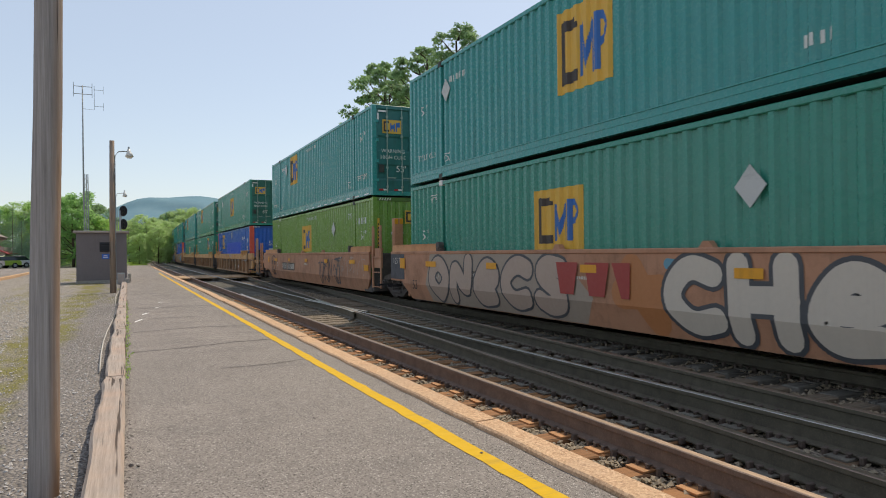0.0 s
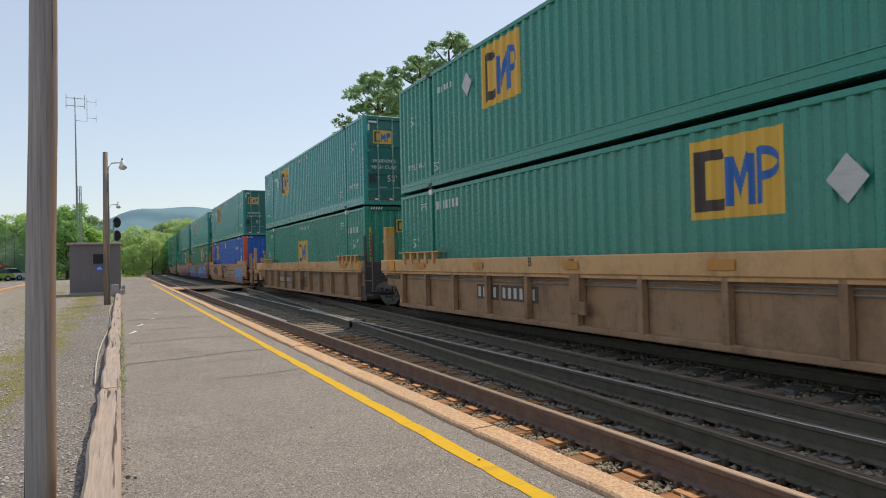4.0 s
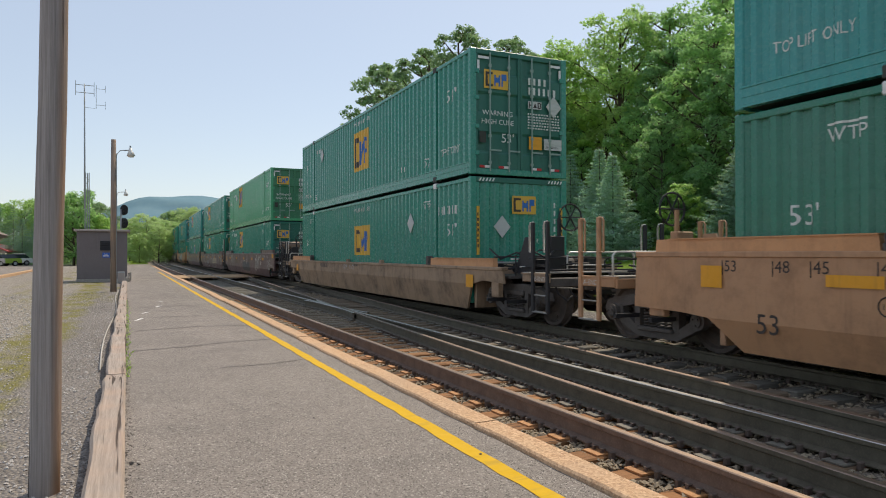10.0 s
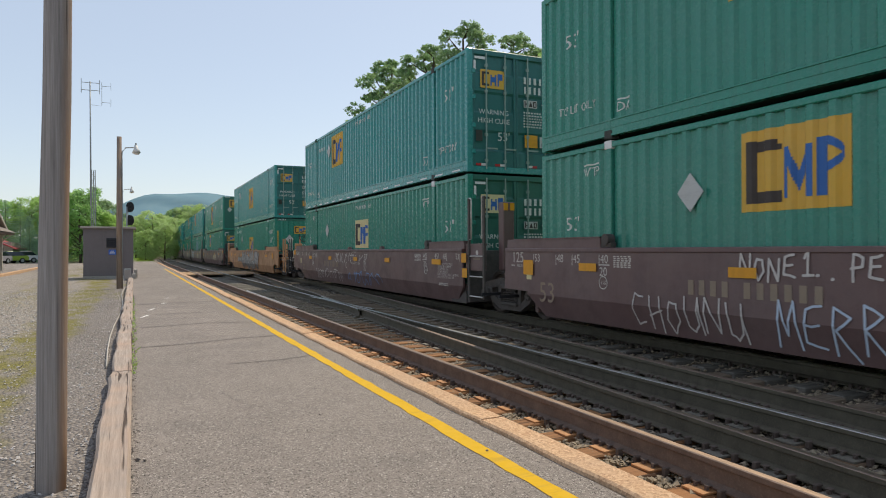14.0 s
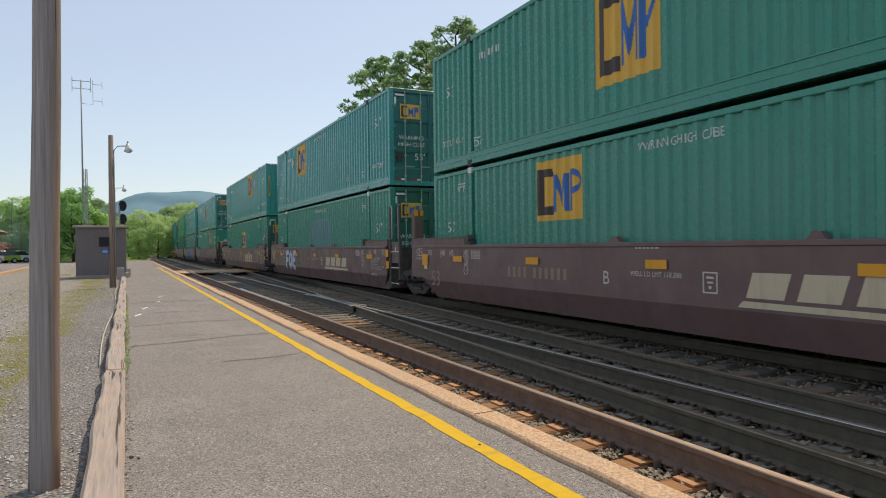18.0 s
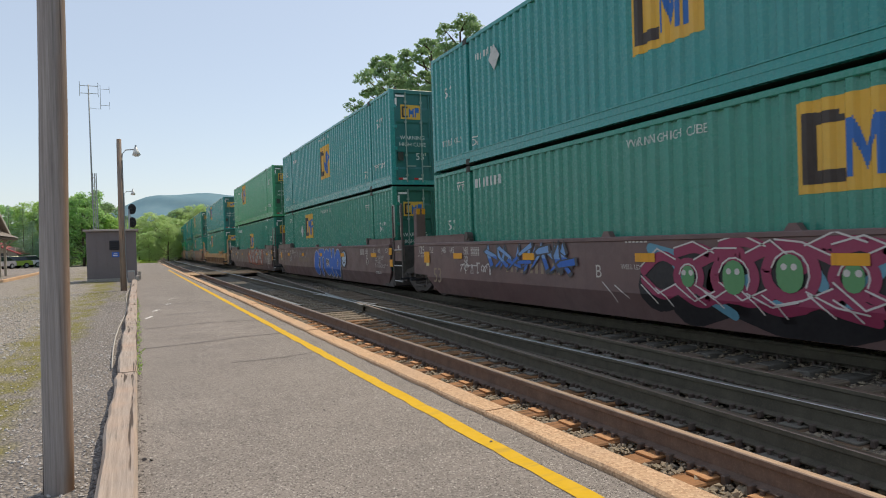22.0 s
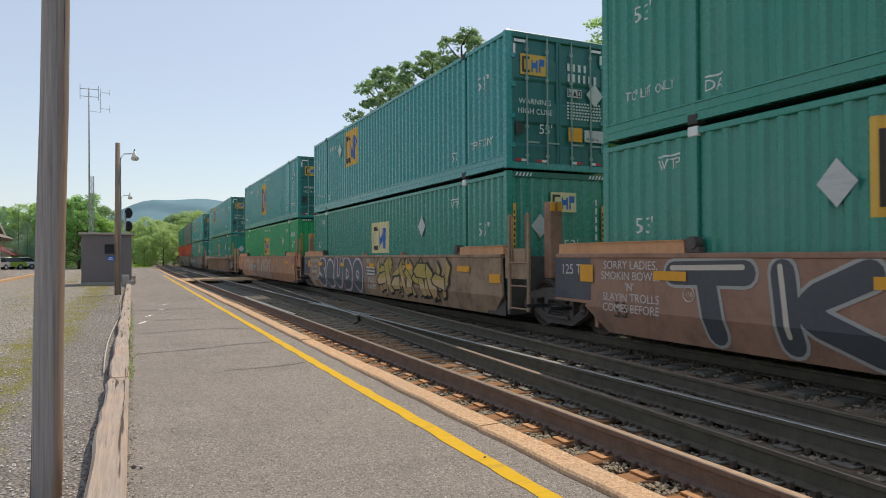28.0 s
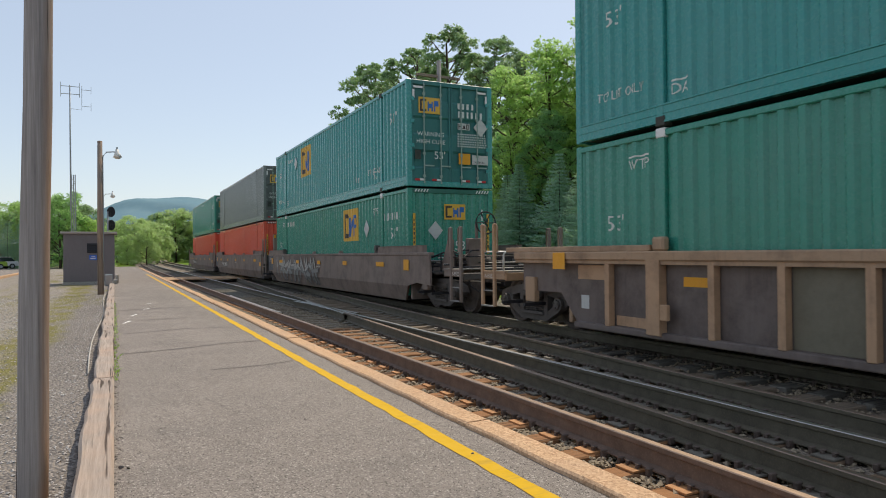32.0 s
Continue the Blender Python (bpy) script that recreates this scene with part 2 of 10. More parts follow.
def mat_ground():
    """Gravel yard to the west, cinder by the tracks, lawn and woodland floor to the east."""
    n = Nodes("ground_cover")
    sep = n.t.nodes.new("ShaderNodeSeparateXYZ")
    wob = n.noise(0.5, 4, 0.6)
    add = n.t.nodes.new("ShaderNodeMath")
    add.operation = "MULTIPLY_ADD"
    n.link(n.tc, sep.inputs[0])
    n.link(wob, add.inputs[0])
    add.inputs[1].default_value = 1.6
    n.link(sep.outputs[0], add.inputs[2])
    x = add.outputs[0]
    east = n.t.nodes.new("ShaderNodeMapRange")
    n.link(x, east.inputs[0])
    east.inputs[1].default_value, east.inputs[2].default_value = 12.3, 13.0
    blades = n.noise(55, 4, 0.7)
    lawn = n.mix(n.ramp(blades, (0.3, 0.0), (0.75, 1.0)), srgb(58, 84, 26), srgb(128, 158, 54))
    lawn = n.mix(n.ramp(n.noise(0.6, 4), (0.4, 0.0), (0.7, 0.6)), lawn, srgb(104, 132, 48))
    c1 = n.cells(34)
    def span(sock, lo, hi):
        """0 below lo, 1 above hi."""
        r = n.t.nodes.new("ShaderNodeMapRange")
        n.link(sock, r.inputs[0])
        r.inputs[1].default_value, r.inputs[2].default_value = lo, hi
        return r.outputs[0]
    slow = n.t.nodes.new("ShaderNodeMath")
    slow.operation = "MULTIPLY_ADD"
    n.link(n.noise(0.8, 5, 0.65), slow.inputs[0])
    slow.inputs[1].default_value = 0.9
    n.link(sep.outputs[0], slow.inputs[2])
    xm = slow.outputs[0]
    coarse = n.mix(n.ramp(c1.outputs["Color"], (0.1, 0.0), (0.9, 1.0)), srgb(120, 112, 104), srgb(196, 185, 170))
    fine = n.mix(n.ramp(c1.outputs["Color"], (0.1, 0.0), (0.9, 1.0)), srgb(104, 98, 94), srgb(160, 151, 143))
    stone = n.mix(span(xm, -1.25, -0.75), coarse, fine)
    stone = n.mix(n.ramp(n.noise(0.22, 5, 0.6), (0.35, 0.0), (0.7, 0.7)), stone, srgb(160, 152, 145))
    stone = n.mix(n.ramp(c1.outputs["Distance"], (0.5, 0.0), (0.85, 0.6)), stone, srgb(72, 68, 68))
    tuft = n.mix(n.ramp(blades, (0.3, 0.0), (0.7, 1.0)), srgb(104, 100, 52), srgb(150, 142, 78))
    band = n.mix(1.0, span(xm, -1.5, -1.15), span(xm, -0.40, -0.62), "MULTIPLY")
    worn = n.ramp(n.noise(1.5, 6, 0.72, n.stretch(1.0, 0.6, 1)), (0.38, 0.0), (0.56, 0.9))
    stone = n.mix(n.mix(1.0, band, worn, "MULTIPLY"), stone, tuft)
    thin = n.mix(1.0, span(sep.outputs[1], 17, 30), n.ramp(n.noise(0.5, 6, 0.7, n.stretch(1.2, 0.3, 1)), (0.48, 0.0), (0.6, 0.8)), "MULTIPLY")
    stone = n.mix(n.mix(1.0, thin, span(xm, -4.5, -3.0), "MULTIPLY"), stone, tuft)
    far = n.t.nodes.new("ShaderNodeMapRange")
    n.link(sep.outputs[1], far.inputs[0])
    far.inputs[1].default_value, far.inputs[2].default_value = 95, 130
    west = n.mix(far.outputs[0], stone, lawn)
    n.bump(n.mix(east.outputs[0], n.ramp(c1.outputs["Distance"], (0.0, 1.0), (0.8, 0.0)), blades), 0.8, 0.03)
    return n.done(n.mix(east.outputs[0], west, lawn), 0.95, 0, 0.15)


def mat_rail_top(name, c, rough):
    n = Nodes(name)
    f = n.noise(30, 3, 0.6, n.stretch(4, 0.2, 1))
    return n.done(n.mix(n.ramp(f, (0.4, 0.0), (0.7, 1.0)), c, shade(c, 0.6)), rough, 0.9)


M_ASPHALT = mat_asphalt()
M_GROUND = mat_ground()
M_BALLAST = mat_gravel("ballast", srgb(174, 160, 142), srgb(102, 92, 84), srgb(138, 122, 106), 26)
M_STONES = plain("loose_stone", srgb(158, 142, 120), 0.95)
M_PALE_STONES = plain("pale_stone", srgb(192, 185, 180), 0.95)
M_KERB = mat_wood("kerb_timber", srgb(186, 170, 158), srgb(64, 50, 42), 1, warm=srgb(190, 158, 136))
M_TIE = mat_wood("tie_timber", srgb(162, 116, 80), srgb(66, 48, 36), 0, warm=srgb(186, 130, 84), shade_from=0.55)
M_TIE_WORN = mat_wood("worn_tie_timber", srgb(140, 124, 106), srgb(66, 56, 48), 0)
# dark grey tie wood; under the train its shade is put into this colour
M_TIE_DARK = mat_wood("dark_tie_timber", srgb(124, 118, 108), srgb(66, 60, 56), 0)
M_PLANK = mat_wood("plank_timber", srgb(208, 173, 137), srgb(109, 83, 62), 0)
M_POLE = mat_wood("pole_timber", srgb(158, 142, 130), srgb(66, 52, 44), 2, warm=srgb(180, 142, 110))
def mat_edging():
    """Warm concrete with exposed pebbles."""
    n = Nodes("edging_concrete")
    n.shift()
    c1 = n.cells(75)
    col = n.mix(n.ramp(c1.outputs["Color"], (0.1, 0.0), (0.9, 1.0)), srgb(180, 138, 104), srgb(224, 188, 152))
    col = n.mix(n.ramp(n.noise(1.6, 5, 0.65), (0.42, 0.0), (0.7, 0.6)), col, srgb(188, 158, 132))
    col = n.mix(n.ramp(n.noise(40, 3, 0.7), (0.3, 0.55), (0.45, 0.0)), col, srgb(120, 92, 70))
    n.bump(c1.outputs["Distance"], 0.4, 0.006)
    return n.done(col, 0.9, 0, 0.2)


M_EDGE = mat_edging()


def mat_near_pole():
    """Grey weathered timber; warm wood and the sunlight on its east face are put into the colour."""
    n = Nodes("pole_near_timber")
    grain = n.noise(1.0, 6, 0.75, n.stretch(60, 60, 1.1))
    split = n.noise(1.0, 3, 0.6, n.stretch(24, 24, 0.35))
    col = n.mix(n.ramp(grain, (0.3, 0.0), (0.72, 1.0)), srgb(124, 116, 114), srgb(182, 174, 170))
    sep = n.t.nodes.new("ShaderNodeSeparateXYZ")
    n.link(n.tc, sep.inputs[0])
    side = n.t.nodes.new("ShaderNodeMapRange")
    lean = n.t.nodes.new("ShaderNodeMath")
    lean.operation = "MULTIPLY_ADD"
    n.link(sep.outputs[2], lean.inputs[0])
    lean.inputs[1].default_value = -0.0148
    n.link(sep.outputs[0], lean.inputs[2])
    n.link(lean.outputs[0], side.inputs[0])
    side.inputs[1].default_value, side.inputs[2].default_value = -0.425, -0.385
    low = n.t.nodes.new("ShaderNodeMapRange")
    n.link(sep.outputs[2], low.inputs[0])
    low.inputs[1].default_value, low.inputs[2].default_value = 3.2, 0.2
    # worn masks the sunlit east side, which is painted orange-brown, stronger lower down
    worn = n.mix(1.0, n.mix(1.0, side.outputs[0], n.ramp(n.noise(1.0, 4, 0.6, n.stretch(14, 14, 0.8)), (0.3, 0.35), (0.6, 1.0)), "MULTIPLY"), n.mix(low.outputs[0], (0.55, 0.55, 0.55, 1), (1, 1, 1, 1)), "MULTIPLY")
    col = n.mix(worn, col, srgb(158, 124, 98))
    col = n.mix(n.ramp(split, (0.34, 0.85), (0.39, 0.0)), col, srgb(60, 46, 38))
    n.bump(n.mix(0.5, grain, n.ramp(split, (0.33, 0.0), (0.42, 1.0))), 0.7, 0.012)
    return n.done(col, 0.85, 0, 0.25)


M_POLE_NEAR = mat_near_pole()
M_YELLOW = paint("yellow_road_paint", srgb(216, 168, 0), 0.85, 0.1, 0.5, srgb(120, 108, 84))
M_WHITE_CHALK = plain("white_marking", srgb(226, 224, 220), 0.8)
M_CRACK = plain("dark_asphalt_grey", srgb(108, 101, 97), 0.9)
M_RAIL = mat_rust("rail_rust", srgb(104, 96, 80))
M_RAIL_NEAR = mat_rust("rail_rust_near", srgb(130, 108, 94))
M_RAILTOP_DULL = mat_rail_top("rail_head_worn", srgb(150, 130, 116), 0.5)
M_RAILTOP = mat_rail_top("rail_head_bright", srgb(184, 180, 174), 0.38)
M_PLATE = mat_rust("tie_plate_rust", srgb(198, 142, 94))
# shaded copy of the plate rust: the train's shadow is put into the colour
M_PLATE_DARK = mat_rust("tie_plate_shaded", srgb(128, 120, 108))
M_SPIKE = mat_rust("spike_rust", srgb(108, 92, 82))
M_LEAF = mat_leaf("leaf_green", srgb(92, 146, 84), srgb(146, 194, 110), 0.64)
M_LEAF_YELLOW = mat_leaf("leaf_spring", srgb(130, 168, 78), srgb(192, 216, 114), 0.64)
# paler, greyer leaf copies: the haze of distance is put into the colour
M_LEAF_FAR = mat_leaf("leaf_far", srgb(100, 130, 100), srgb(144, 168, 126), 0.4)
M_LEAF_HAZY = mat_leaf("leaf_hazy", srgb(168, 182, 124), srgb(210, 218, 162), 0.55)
# darker, bluer leaf copy: the shade within the woods is put into the colour
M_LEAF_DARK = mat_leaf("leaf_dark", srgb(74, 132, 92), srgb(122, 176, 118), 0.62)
M_NEEDLE = mat_leaf("spruce_needle", srgb(128, 166, 152), srgb(186, 216, 202), 0.42)
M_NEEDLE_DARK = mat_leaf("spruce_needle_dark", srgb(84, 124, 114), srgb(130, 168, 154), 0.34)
M_BARK = mat_wood("bark", srgb(92, 78, 66), srgb(40, 32, 26), 2)
M_POLE_DARK = mat_wood("pole_dark_timber", srgb(150, 146, 144), srgb(72, 66, 62), 2)
M_WEED = mat_leaf("weed_leaf", srgb(122, 156, 50), srgb(178, 196, 84))


# ---- mesh tools ----
class Mesher:
    """Collects faces for one mesh."""

    def __init__(self):
        self.v, self.f = [], []

    def poly(self, pts):
        k = len(self.v)
        self.v += [tuple(p) for p in pts]
        self.f.append(tuple(range(k, k + len(pts))))
        return self

    def box(self, x0, x1, y0, y1, z0, z1, b=0.0):
        """A box with edges cut off by b."""
        if b <= 0:
            k = len(self.v)
            self.v += [(x, y, z) for x in (x0, x1) for y in (y0, y1) for z in (z0, z1)]
            self.f += [tuple(k + i for i in q) for q in ((0, 1, 3, 2), (4, 6, 7, 5), (0, 4, 5, 1), (2, 3, 7, 6), (0, 2, 6, 4), (1, 5, 7, 3))]
            return self
        k = len(self.v)
        idx = {}
        for ix, x in enumerate((x0, x1)):
            for iy, y in enumerate((y0, y1)):
                for iz, z in enumerate((z0, z1)):
                    sx, sy, sz = (b, -b)[ix], (b, -b)[iy], (b, -b)[iz]
                    for a, p in enumerate(((x, y + sy, z + sz), (x + sx, y, z + sz), (x + sx, y + sy, z))):
                        idx[ix, iy, iz, a] = len(self.v)
                        self.v.append(p)
        c = lambda *q: self.f.append(tuple(idx[i] for i in q))
        for s in (0, 1):
            o = (lambda q: q) if s == 0 else (lambda q: q[::-1])
            c(*o([(s, 0, 0, 0), (s, 0, 1, 0), (s, 1, 1, 0), (s, 1, 0, 0)]))
            c(*o([(0, s, 0, 1), (1, s, 0, 1), (1, s, 1, 1), (0, s, 1, 1)]))
            c(*o([(0, 0, s, 2), (0, 1, s, 2), (1, 1, s, 2), (1, 0, s, 2)]))
        for i in (0, 1):
            for j in (0, 1):
                c((i, j, 0, 0), (i, j, 1, 0), (i, j, 1, 1), (i, j, 0, 1))
                c((i, 0, j, 0), (i, 1, j, 0), (i, 1, j, 2), (i, 0, j, 2))
                c((0, i, j, 1), (1, i, j, 1), (1, i, j, 2), (0, i, j, 2))
                for l in (0, 1):
                    c((i, j, l, 0), (i, j, l, 1), (i, j, l, 2))
        return self

    def tube(self, pts, radii, n=8, cap=True):
        """A round bar along points; radii: one number or one for each point."""
        pts = [Vector(p) for p in pts]
        if isinstance(radii, (int, float)):
            radii = [radii] * len(pts)
        k = len(self.v)
        for i, p in enumerate(pts):
            d = (pts[min(i + 1, len(pts) - 1)] - pts[max(i - 1, 0)]).normalized()
            a = d.cross((0, 0, 1) if abs(d.z) < 0.9 else (1, 0, 0)).normalized()
            b = d.cross(a)
            for j in range(n):
                w = 2 * math.pi * j / n
                self.v.append(tuple(p + (a * math.cos(w) + b * math.sin(w)) * radii[i]))
        for i in range(len(pts) - 1):
            for j in range(n):
                q = k + i * n
                self.f.append((q + j, q + (j + 1) % n, q + n + (j + 1) % n, q + n + j))
        if cap:
            self.f.append(tuple(k + j for j in range(n))[::-1])
            self.f.append(tuple(k + (len(pts) - 1) * n + j for j in range(n)))
        return self

    def prism(self, outline, axis, a, b):
        """An outline (two coordinates) carried along axis 0, 1 or 2 from a to b."""
        put3 = lambda p, h: (h, p[0], p[1]) if axis == 0 else (p[0], h, p[1]) if axis == 1 else (p[0], p[1], h)
        k, m = len(self.v), len(outline)
        self.v += [put3(p, a) for p in outline] + [put3(p, b) for p in outline]
        self.f.append(tuple(range(k, k + m))[::-1])
        self.f.append(tuple(range(k + m, k + 2 * m)))
        self.f += [(k + i, k + (i + 1) % m, k + m + (i + 1) % m, k + m + i) for i in range(m)]
        return self

    def disc(self, c, r, axis, n=16, depth=0.0):
        out = [(r * math.cos(2 * math.pi * i / n), r * math.sin(2 * math.pi * i / n)) for i in range(n)]
        o = [i for i in range(3) if i != axis]
        return self.prism([(c[o[0]] + p[0], c[o[1]] + p[1]) for p in out], axis, c[axis] - depth / 2, c[axis] + depth / 2)

    def mesh(self, name, smooth=False):
        me = bpy.data.meshes.new(name)
        me.from_pydata(self.v, [], self.f)
        me.update()
        bm = bmesh.new()
        bm.from_mesh(me)
        bmesh.ops.recalc_face_normals(bm, faces=bm.faces)
        bm.to_mesh(me)
        bm.free()
        if smooth:
            me.polygons.foreach_set("use_smooth", [True] * len(me.polygons))
        me.materials.append(None)
        return me


def raw_mesh(name, verts, faces):
    me = bpy.data.meshes.new(name)
    me.from_pydata(verts, [], faces)
    me.update()
    me.materials.append(None)
    return me


def put(name, me, mat, parent=None, m=None, label=""):
    """Links a mesh as one object; the material belongs to the object, so that alike pieces share the mesh."""
    ob = new(name, me)
    if not len(me.materials):
        me.materials.append(None)
    ob.material_slots[0].link = "OBJECT"
    ob.material_slots[0].material = mat
    if parent:
        ob.parent = parent
    if m is not None:
        ob.matrix_basis = m
    return tagged(ob, label)


def part(name, mesher, mat, parent, label="", smooth=False, m=None):
    return put(name, mesher.mesh(name, smooth), mat, parent, m, label)


def thing(name, label, category, group="", m=None, kind=""):
    ob = new(name)
    if m is not None:
        ob.matrix_basis = m
    return tagged(ob, label, category, group, kind)


def scatter(name, places, sizes, mat, parent=None, squash=0.6, seed=1):
    """Loose stones: small uneven lumps in one mesh."""
    rng = np.random.default_rng(seed)
    base = np.array([(1, 0, 0), (-1, 0, 0), (0, 1, 0), (0, -1, 0), (0, 0, 1), (0, 0, -1)], float)
    tri = [(0, 2, 4), (2, 1, 4), (1, 3, 4), (3, 0, 4), (2, 0, 5), (1, 2, 5), (3, 1, 5), (0, 3, 5)]
    n = len(places)
    spin = rng.uniform(0, 6.28, n)
    tilt = rng.uniform(-0.7, 0.7, n)
    w = base[None] * rng.uniform(0.6, 1.25, (n, 6, 1)) * np.array((1, 1, squash))
    c, s = np.cos(tilt)[:, None], np.sin(tilt)[:, None]
    y, z = w[..., 1] * c - w[..., 2] * s, w[..., 1] * s + w[..., 2] * c
    w = np.stack([w[..., 0], y, z], -1)
    c, s = np.cos(spin)[:, None], np.sin(spin)[:, None]
    w = np.stack([w[..., 0] * c - w[..., 1] * s, w[..., 0] * s + w[..., 1] * c, w[..., 2]], -1)
    v = (w * np.asarray(sizes)[:, None, None] + np.asarray(places)[:, None]).reshape(-1, 3)
    f = (np.array(tri)[None] + 6 * np.arange(n)[:, None, None]).reshape(-1, 3)
    return put(name, raw_mesh(name, v.tolist(), f.tolist()), mat, parent)


# ---- ground ----
def track_shift(y):
    """How far the line of the tracks bends to the east beyond the straight."""
    return max(0.0, y - 60) ** 2 / (2 * 3200)


def bend(y):
    return max(0.0, y - 60) / 3200


def ground_height(x, y):
    x = x - track_shift(y)
    if -0.14 < x < 11.0:
        return -0.36
    if x <= -0.14:
        return -0.015 + 0.02 * math.sin(x * 1.7 + y * 0.31) * min(1, max(0, -x - 0.6)) - 0.004 * min(20, -x)
    if y > 120:
        return -0.2
    t = min(1, max(0, (x - 11.8) / 12))
    up = 1.75 * t * t * (3 - 2 * t)
    far = max(0, x - 26)
    return -0.30 + 0.12 * min(1, (x - 11) / 0.8) + up * min(1, max(0, (120 - y) / 60)) + min(14, far * 0.25) * min(1, max(0, (120 - y) / 60))


def build_ground():
    xs = [-3000, -1200, -500, -200, -100, -60] + [-40 + 2 * i for i in range(14)] + [-12 + 0.5 * i for i in range(23)] + [-0.75, -0.5, -0.3, -0.16, -0.12, 1, 3, 6, 9, 10.8, 11.0, 11.4, 11.8]
    xs += [12.4 + 0.9 * i for i in range(16)] + [28, 32, 36, 42, 50, 60, 80, 120, 200, 500, 1200, 3000]
    ys = [-600, -200, -60, -30] + [-20 + 2 * i for i in range(60)] + [102, 108, 115, 122, 130, 140, 160, 200, 260, 350, 500, 800, 1300, 2400]
    v = [(x + (track_shift(min(y, 300)) if -1 < x < 40 else 0), y, ground_height(x + (track_shift(min(y, 300)) if -1 < x < 40 else 0), min(y, 300))) for y in ys for x in xs]
    w = len(xs)
    f = [(j * w + i, j * w + i + 1, (j + 1) * w + i + 1, (j + 1) * w + i) for j in range(len(ys) - 1) for i in range(w - 1)]
    me = raw_mesh("ground", v, f)
    me.polygons.foreach_set("use_smooth", [True] * len(me.polygons))
    tagged(put("ground", me, M_GROUND), "gravel yard with mossy patches and a grassy bank behind the tracks", "ground", kind="structure")
    rng = np.random.default_rng(5)
    n = 11000
    d = -3.0 + 31 * rng.random(n) ** 1.4
    x = -0.3 - rng.random(n) ** 1.3 * np.clip(1.0 + 0.35 * d, 1.2, 6)
    pl = np.stack([x, d, np.array([ground_height(a, b) for a, b in zip(x, d)]) + 0.004], -1)
    n2 = 5000
    d2 = 4 + 24 * rng.random(n2) ** 1.4
    x2 = -1.6 - rng.random(n2) * (1.0 + 0.3 * d2)
    pl = np.vstack([pl, np.stack([x2, d2, np.array([ground_height(a, b) for a, b in zip(x2, d2)]) + 0.006], -1)])
    n += n2
    tagged(scatter("loose_gravel", pl, np.concatenate([rng.uniform(0.005, 0.02, n - n2), rng.uniform(0.012, 0.034, n2)]), M_PALE_STONES, seed=3), "loose grey gravel lying on the yard", "gravel", kind="stuff")


def build_platform():
    plat = thing("platform", "grey asphalt station platform with a yellow edge line", "platform", kind="structure")
    part("slab", Mesher().box(-0.03, 2.365, -6, 92, -0.34, 0.08), M_ASPHALT, plat, "worn grey asphalt")
    # yellow line with slightly uneven edges
    rng = random.Random(4)
    m = Mesher()
    y = -4.0
    left, right = 2.012, 2.128
    while y < 52.4:
        y2 = y + 0.22
        l2, r2 = 2.012 + rng.uniform(-0.01, 0.008), 2.128 + rng.uniform(-0.008, 0.01)
        m.poly([(left, y, 0.084), (right, y, 0.084), (r2, y2, 0.084), (l2, y2, 0.084)])
        y, left, right = y2, l2, r2
    part("edge_line", m, M_YELLOW, plat, "worn yellow painted safety line")
    # cracks; the broad ones paint a raised seam and its shade as dark bands
    def crack(pts, w):
        c = Mesher()
        p = [Vector((x, y, 0.0835)) for x, y in pts]
        fine = []
        for a, b in zip(p, p[1:]):
            k = max(2, int((b - a).length / 0.08))
            fine += [a.lerp(b, i / k) + Vector((rng.uniform(-0.012, 0.012), rng.uniform(-0.02, 0.02), 0)) for i in range(k)]
        fine.append(p[-1])
        for a, b in zip(fine, fine[1:]):
            d = (b - a).normalized()
            s = Vector((-d.y, d.x, 0)) * w * rng.uniform(0.35, 1)
            c.poly([a - s, b - s, b + s, a + s])
        part("crack", c, M_CRACK, plat, "dark crack and seam line in the asphalt")
    crack([(0.05, 10.0), (0.75, 10.15), (1.5, 10.45), (2.0, 10.5)], 0.05)
    crack([(0.1, 12.6), (1.2, 12.9), (2.0, 12.7)], 0.05)
    crack([(0.72, 6.6), (0.8, 6.2), (0.9, 5.8)], 0.004)
    crack([(1.0, 8.1), (1.6, 8.15), (1.98, 8.3)], 0.022)
    crack([(0.02, 18.0), (1.3, 18.3), (1.98, 18.2)], 0.09)
    crack([(0.1, 24.6), (1.9, 25.1)], 0.12)
    crack([(0.4, 15.1), (1.4, 15.2)], 0.05)
    for x, y, l in ((0.17, 14.75, 0.5), (0.33, 16.4, 0.42), (0.66, 18.2, 0.3), (0.8, 20.1, 0.25)):
        part("paint_mark", Mesher().poly([(x - 0.06, y - l / 2, 0.084), (x - 0.01, y - l / 2 + 0.02, 0.084), (x + 0.13, y + l / 2, 0.084), (x + 0.07, y + l / 2, 0.084)]), M_WHITE_CHALK, plat, "short white paint mark")
    # concrete edging stones
    joints = [-7.2 + 2.92 * i for i in range(30)]
    shapes = []
    for k in range(3):
        me = Mesher()
        b = 0.014
        n = 8
        for i in range(n):
            y0, y1 = 2.9 * i / n, 2.9 * (i + 1) / n
            jl = [0.01 * math.sin(i * 2.1 + k * 1.7), 0.01 * math.sin((i + 1) * 2.1 + k * 1.7)]
            prof = lambda j: [(0.0 + jl[j], -0.3), (0.0 + jl[j], 0.0 - b), (b + jl[j], 0.0), (0.20 - b, 0.004), (0.205, -b), (0.20, -0.3)]
            pa, pb = prof(0), prof(1)
            for q in range(5):
                me.poly([(pa[q][0], y0, pa[q][1]), (pa[q + 1][0], y0, pa[q + 1][1]), (pb[q + 1][0], y1, pb[q + 1][1]), (pb[q][0], y1, pb[q][1])])
            if i == 0:
                me.poly([(p[0], y0, p[1]) for p in pa])
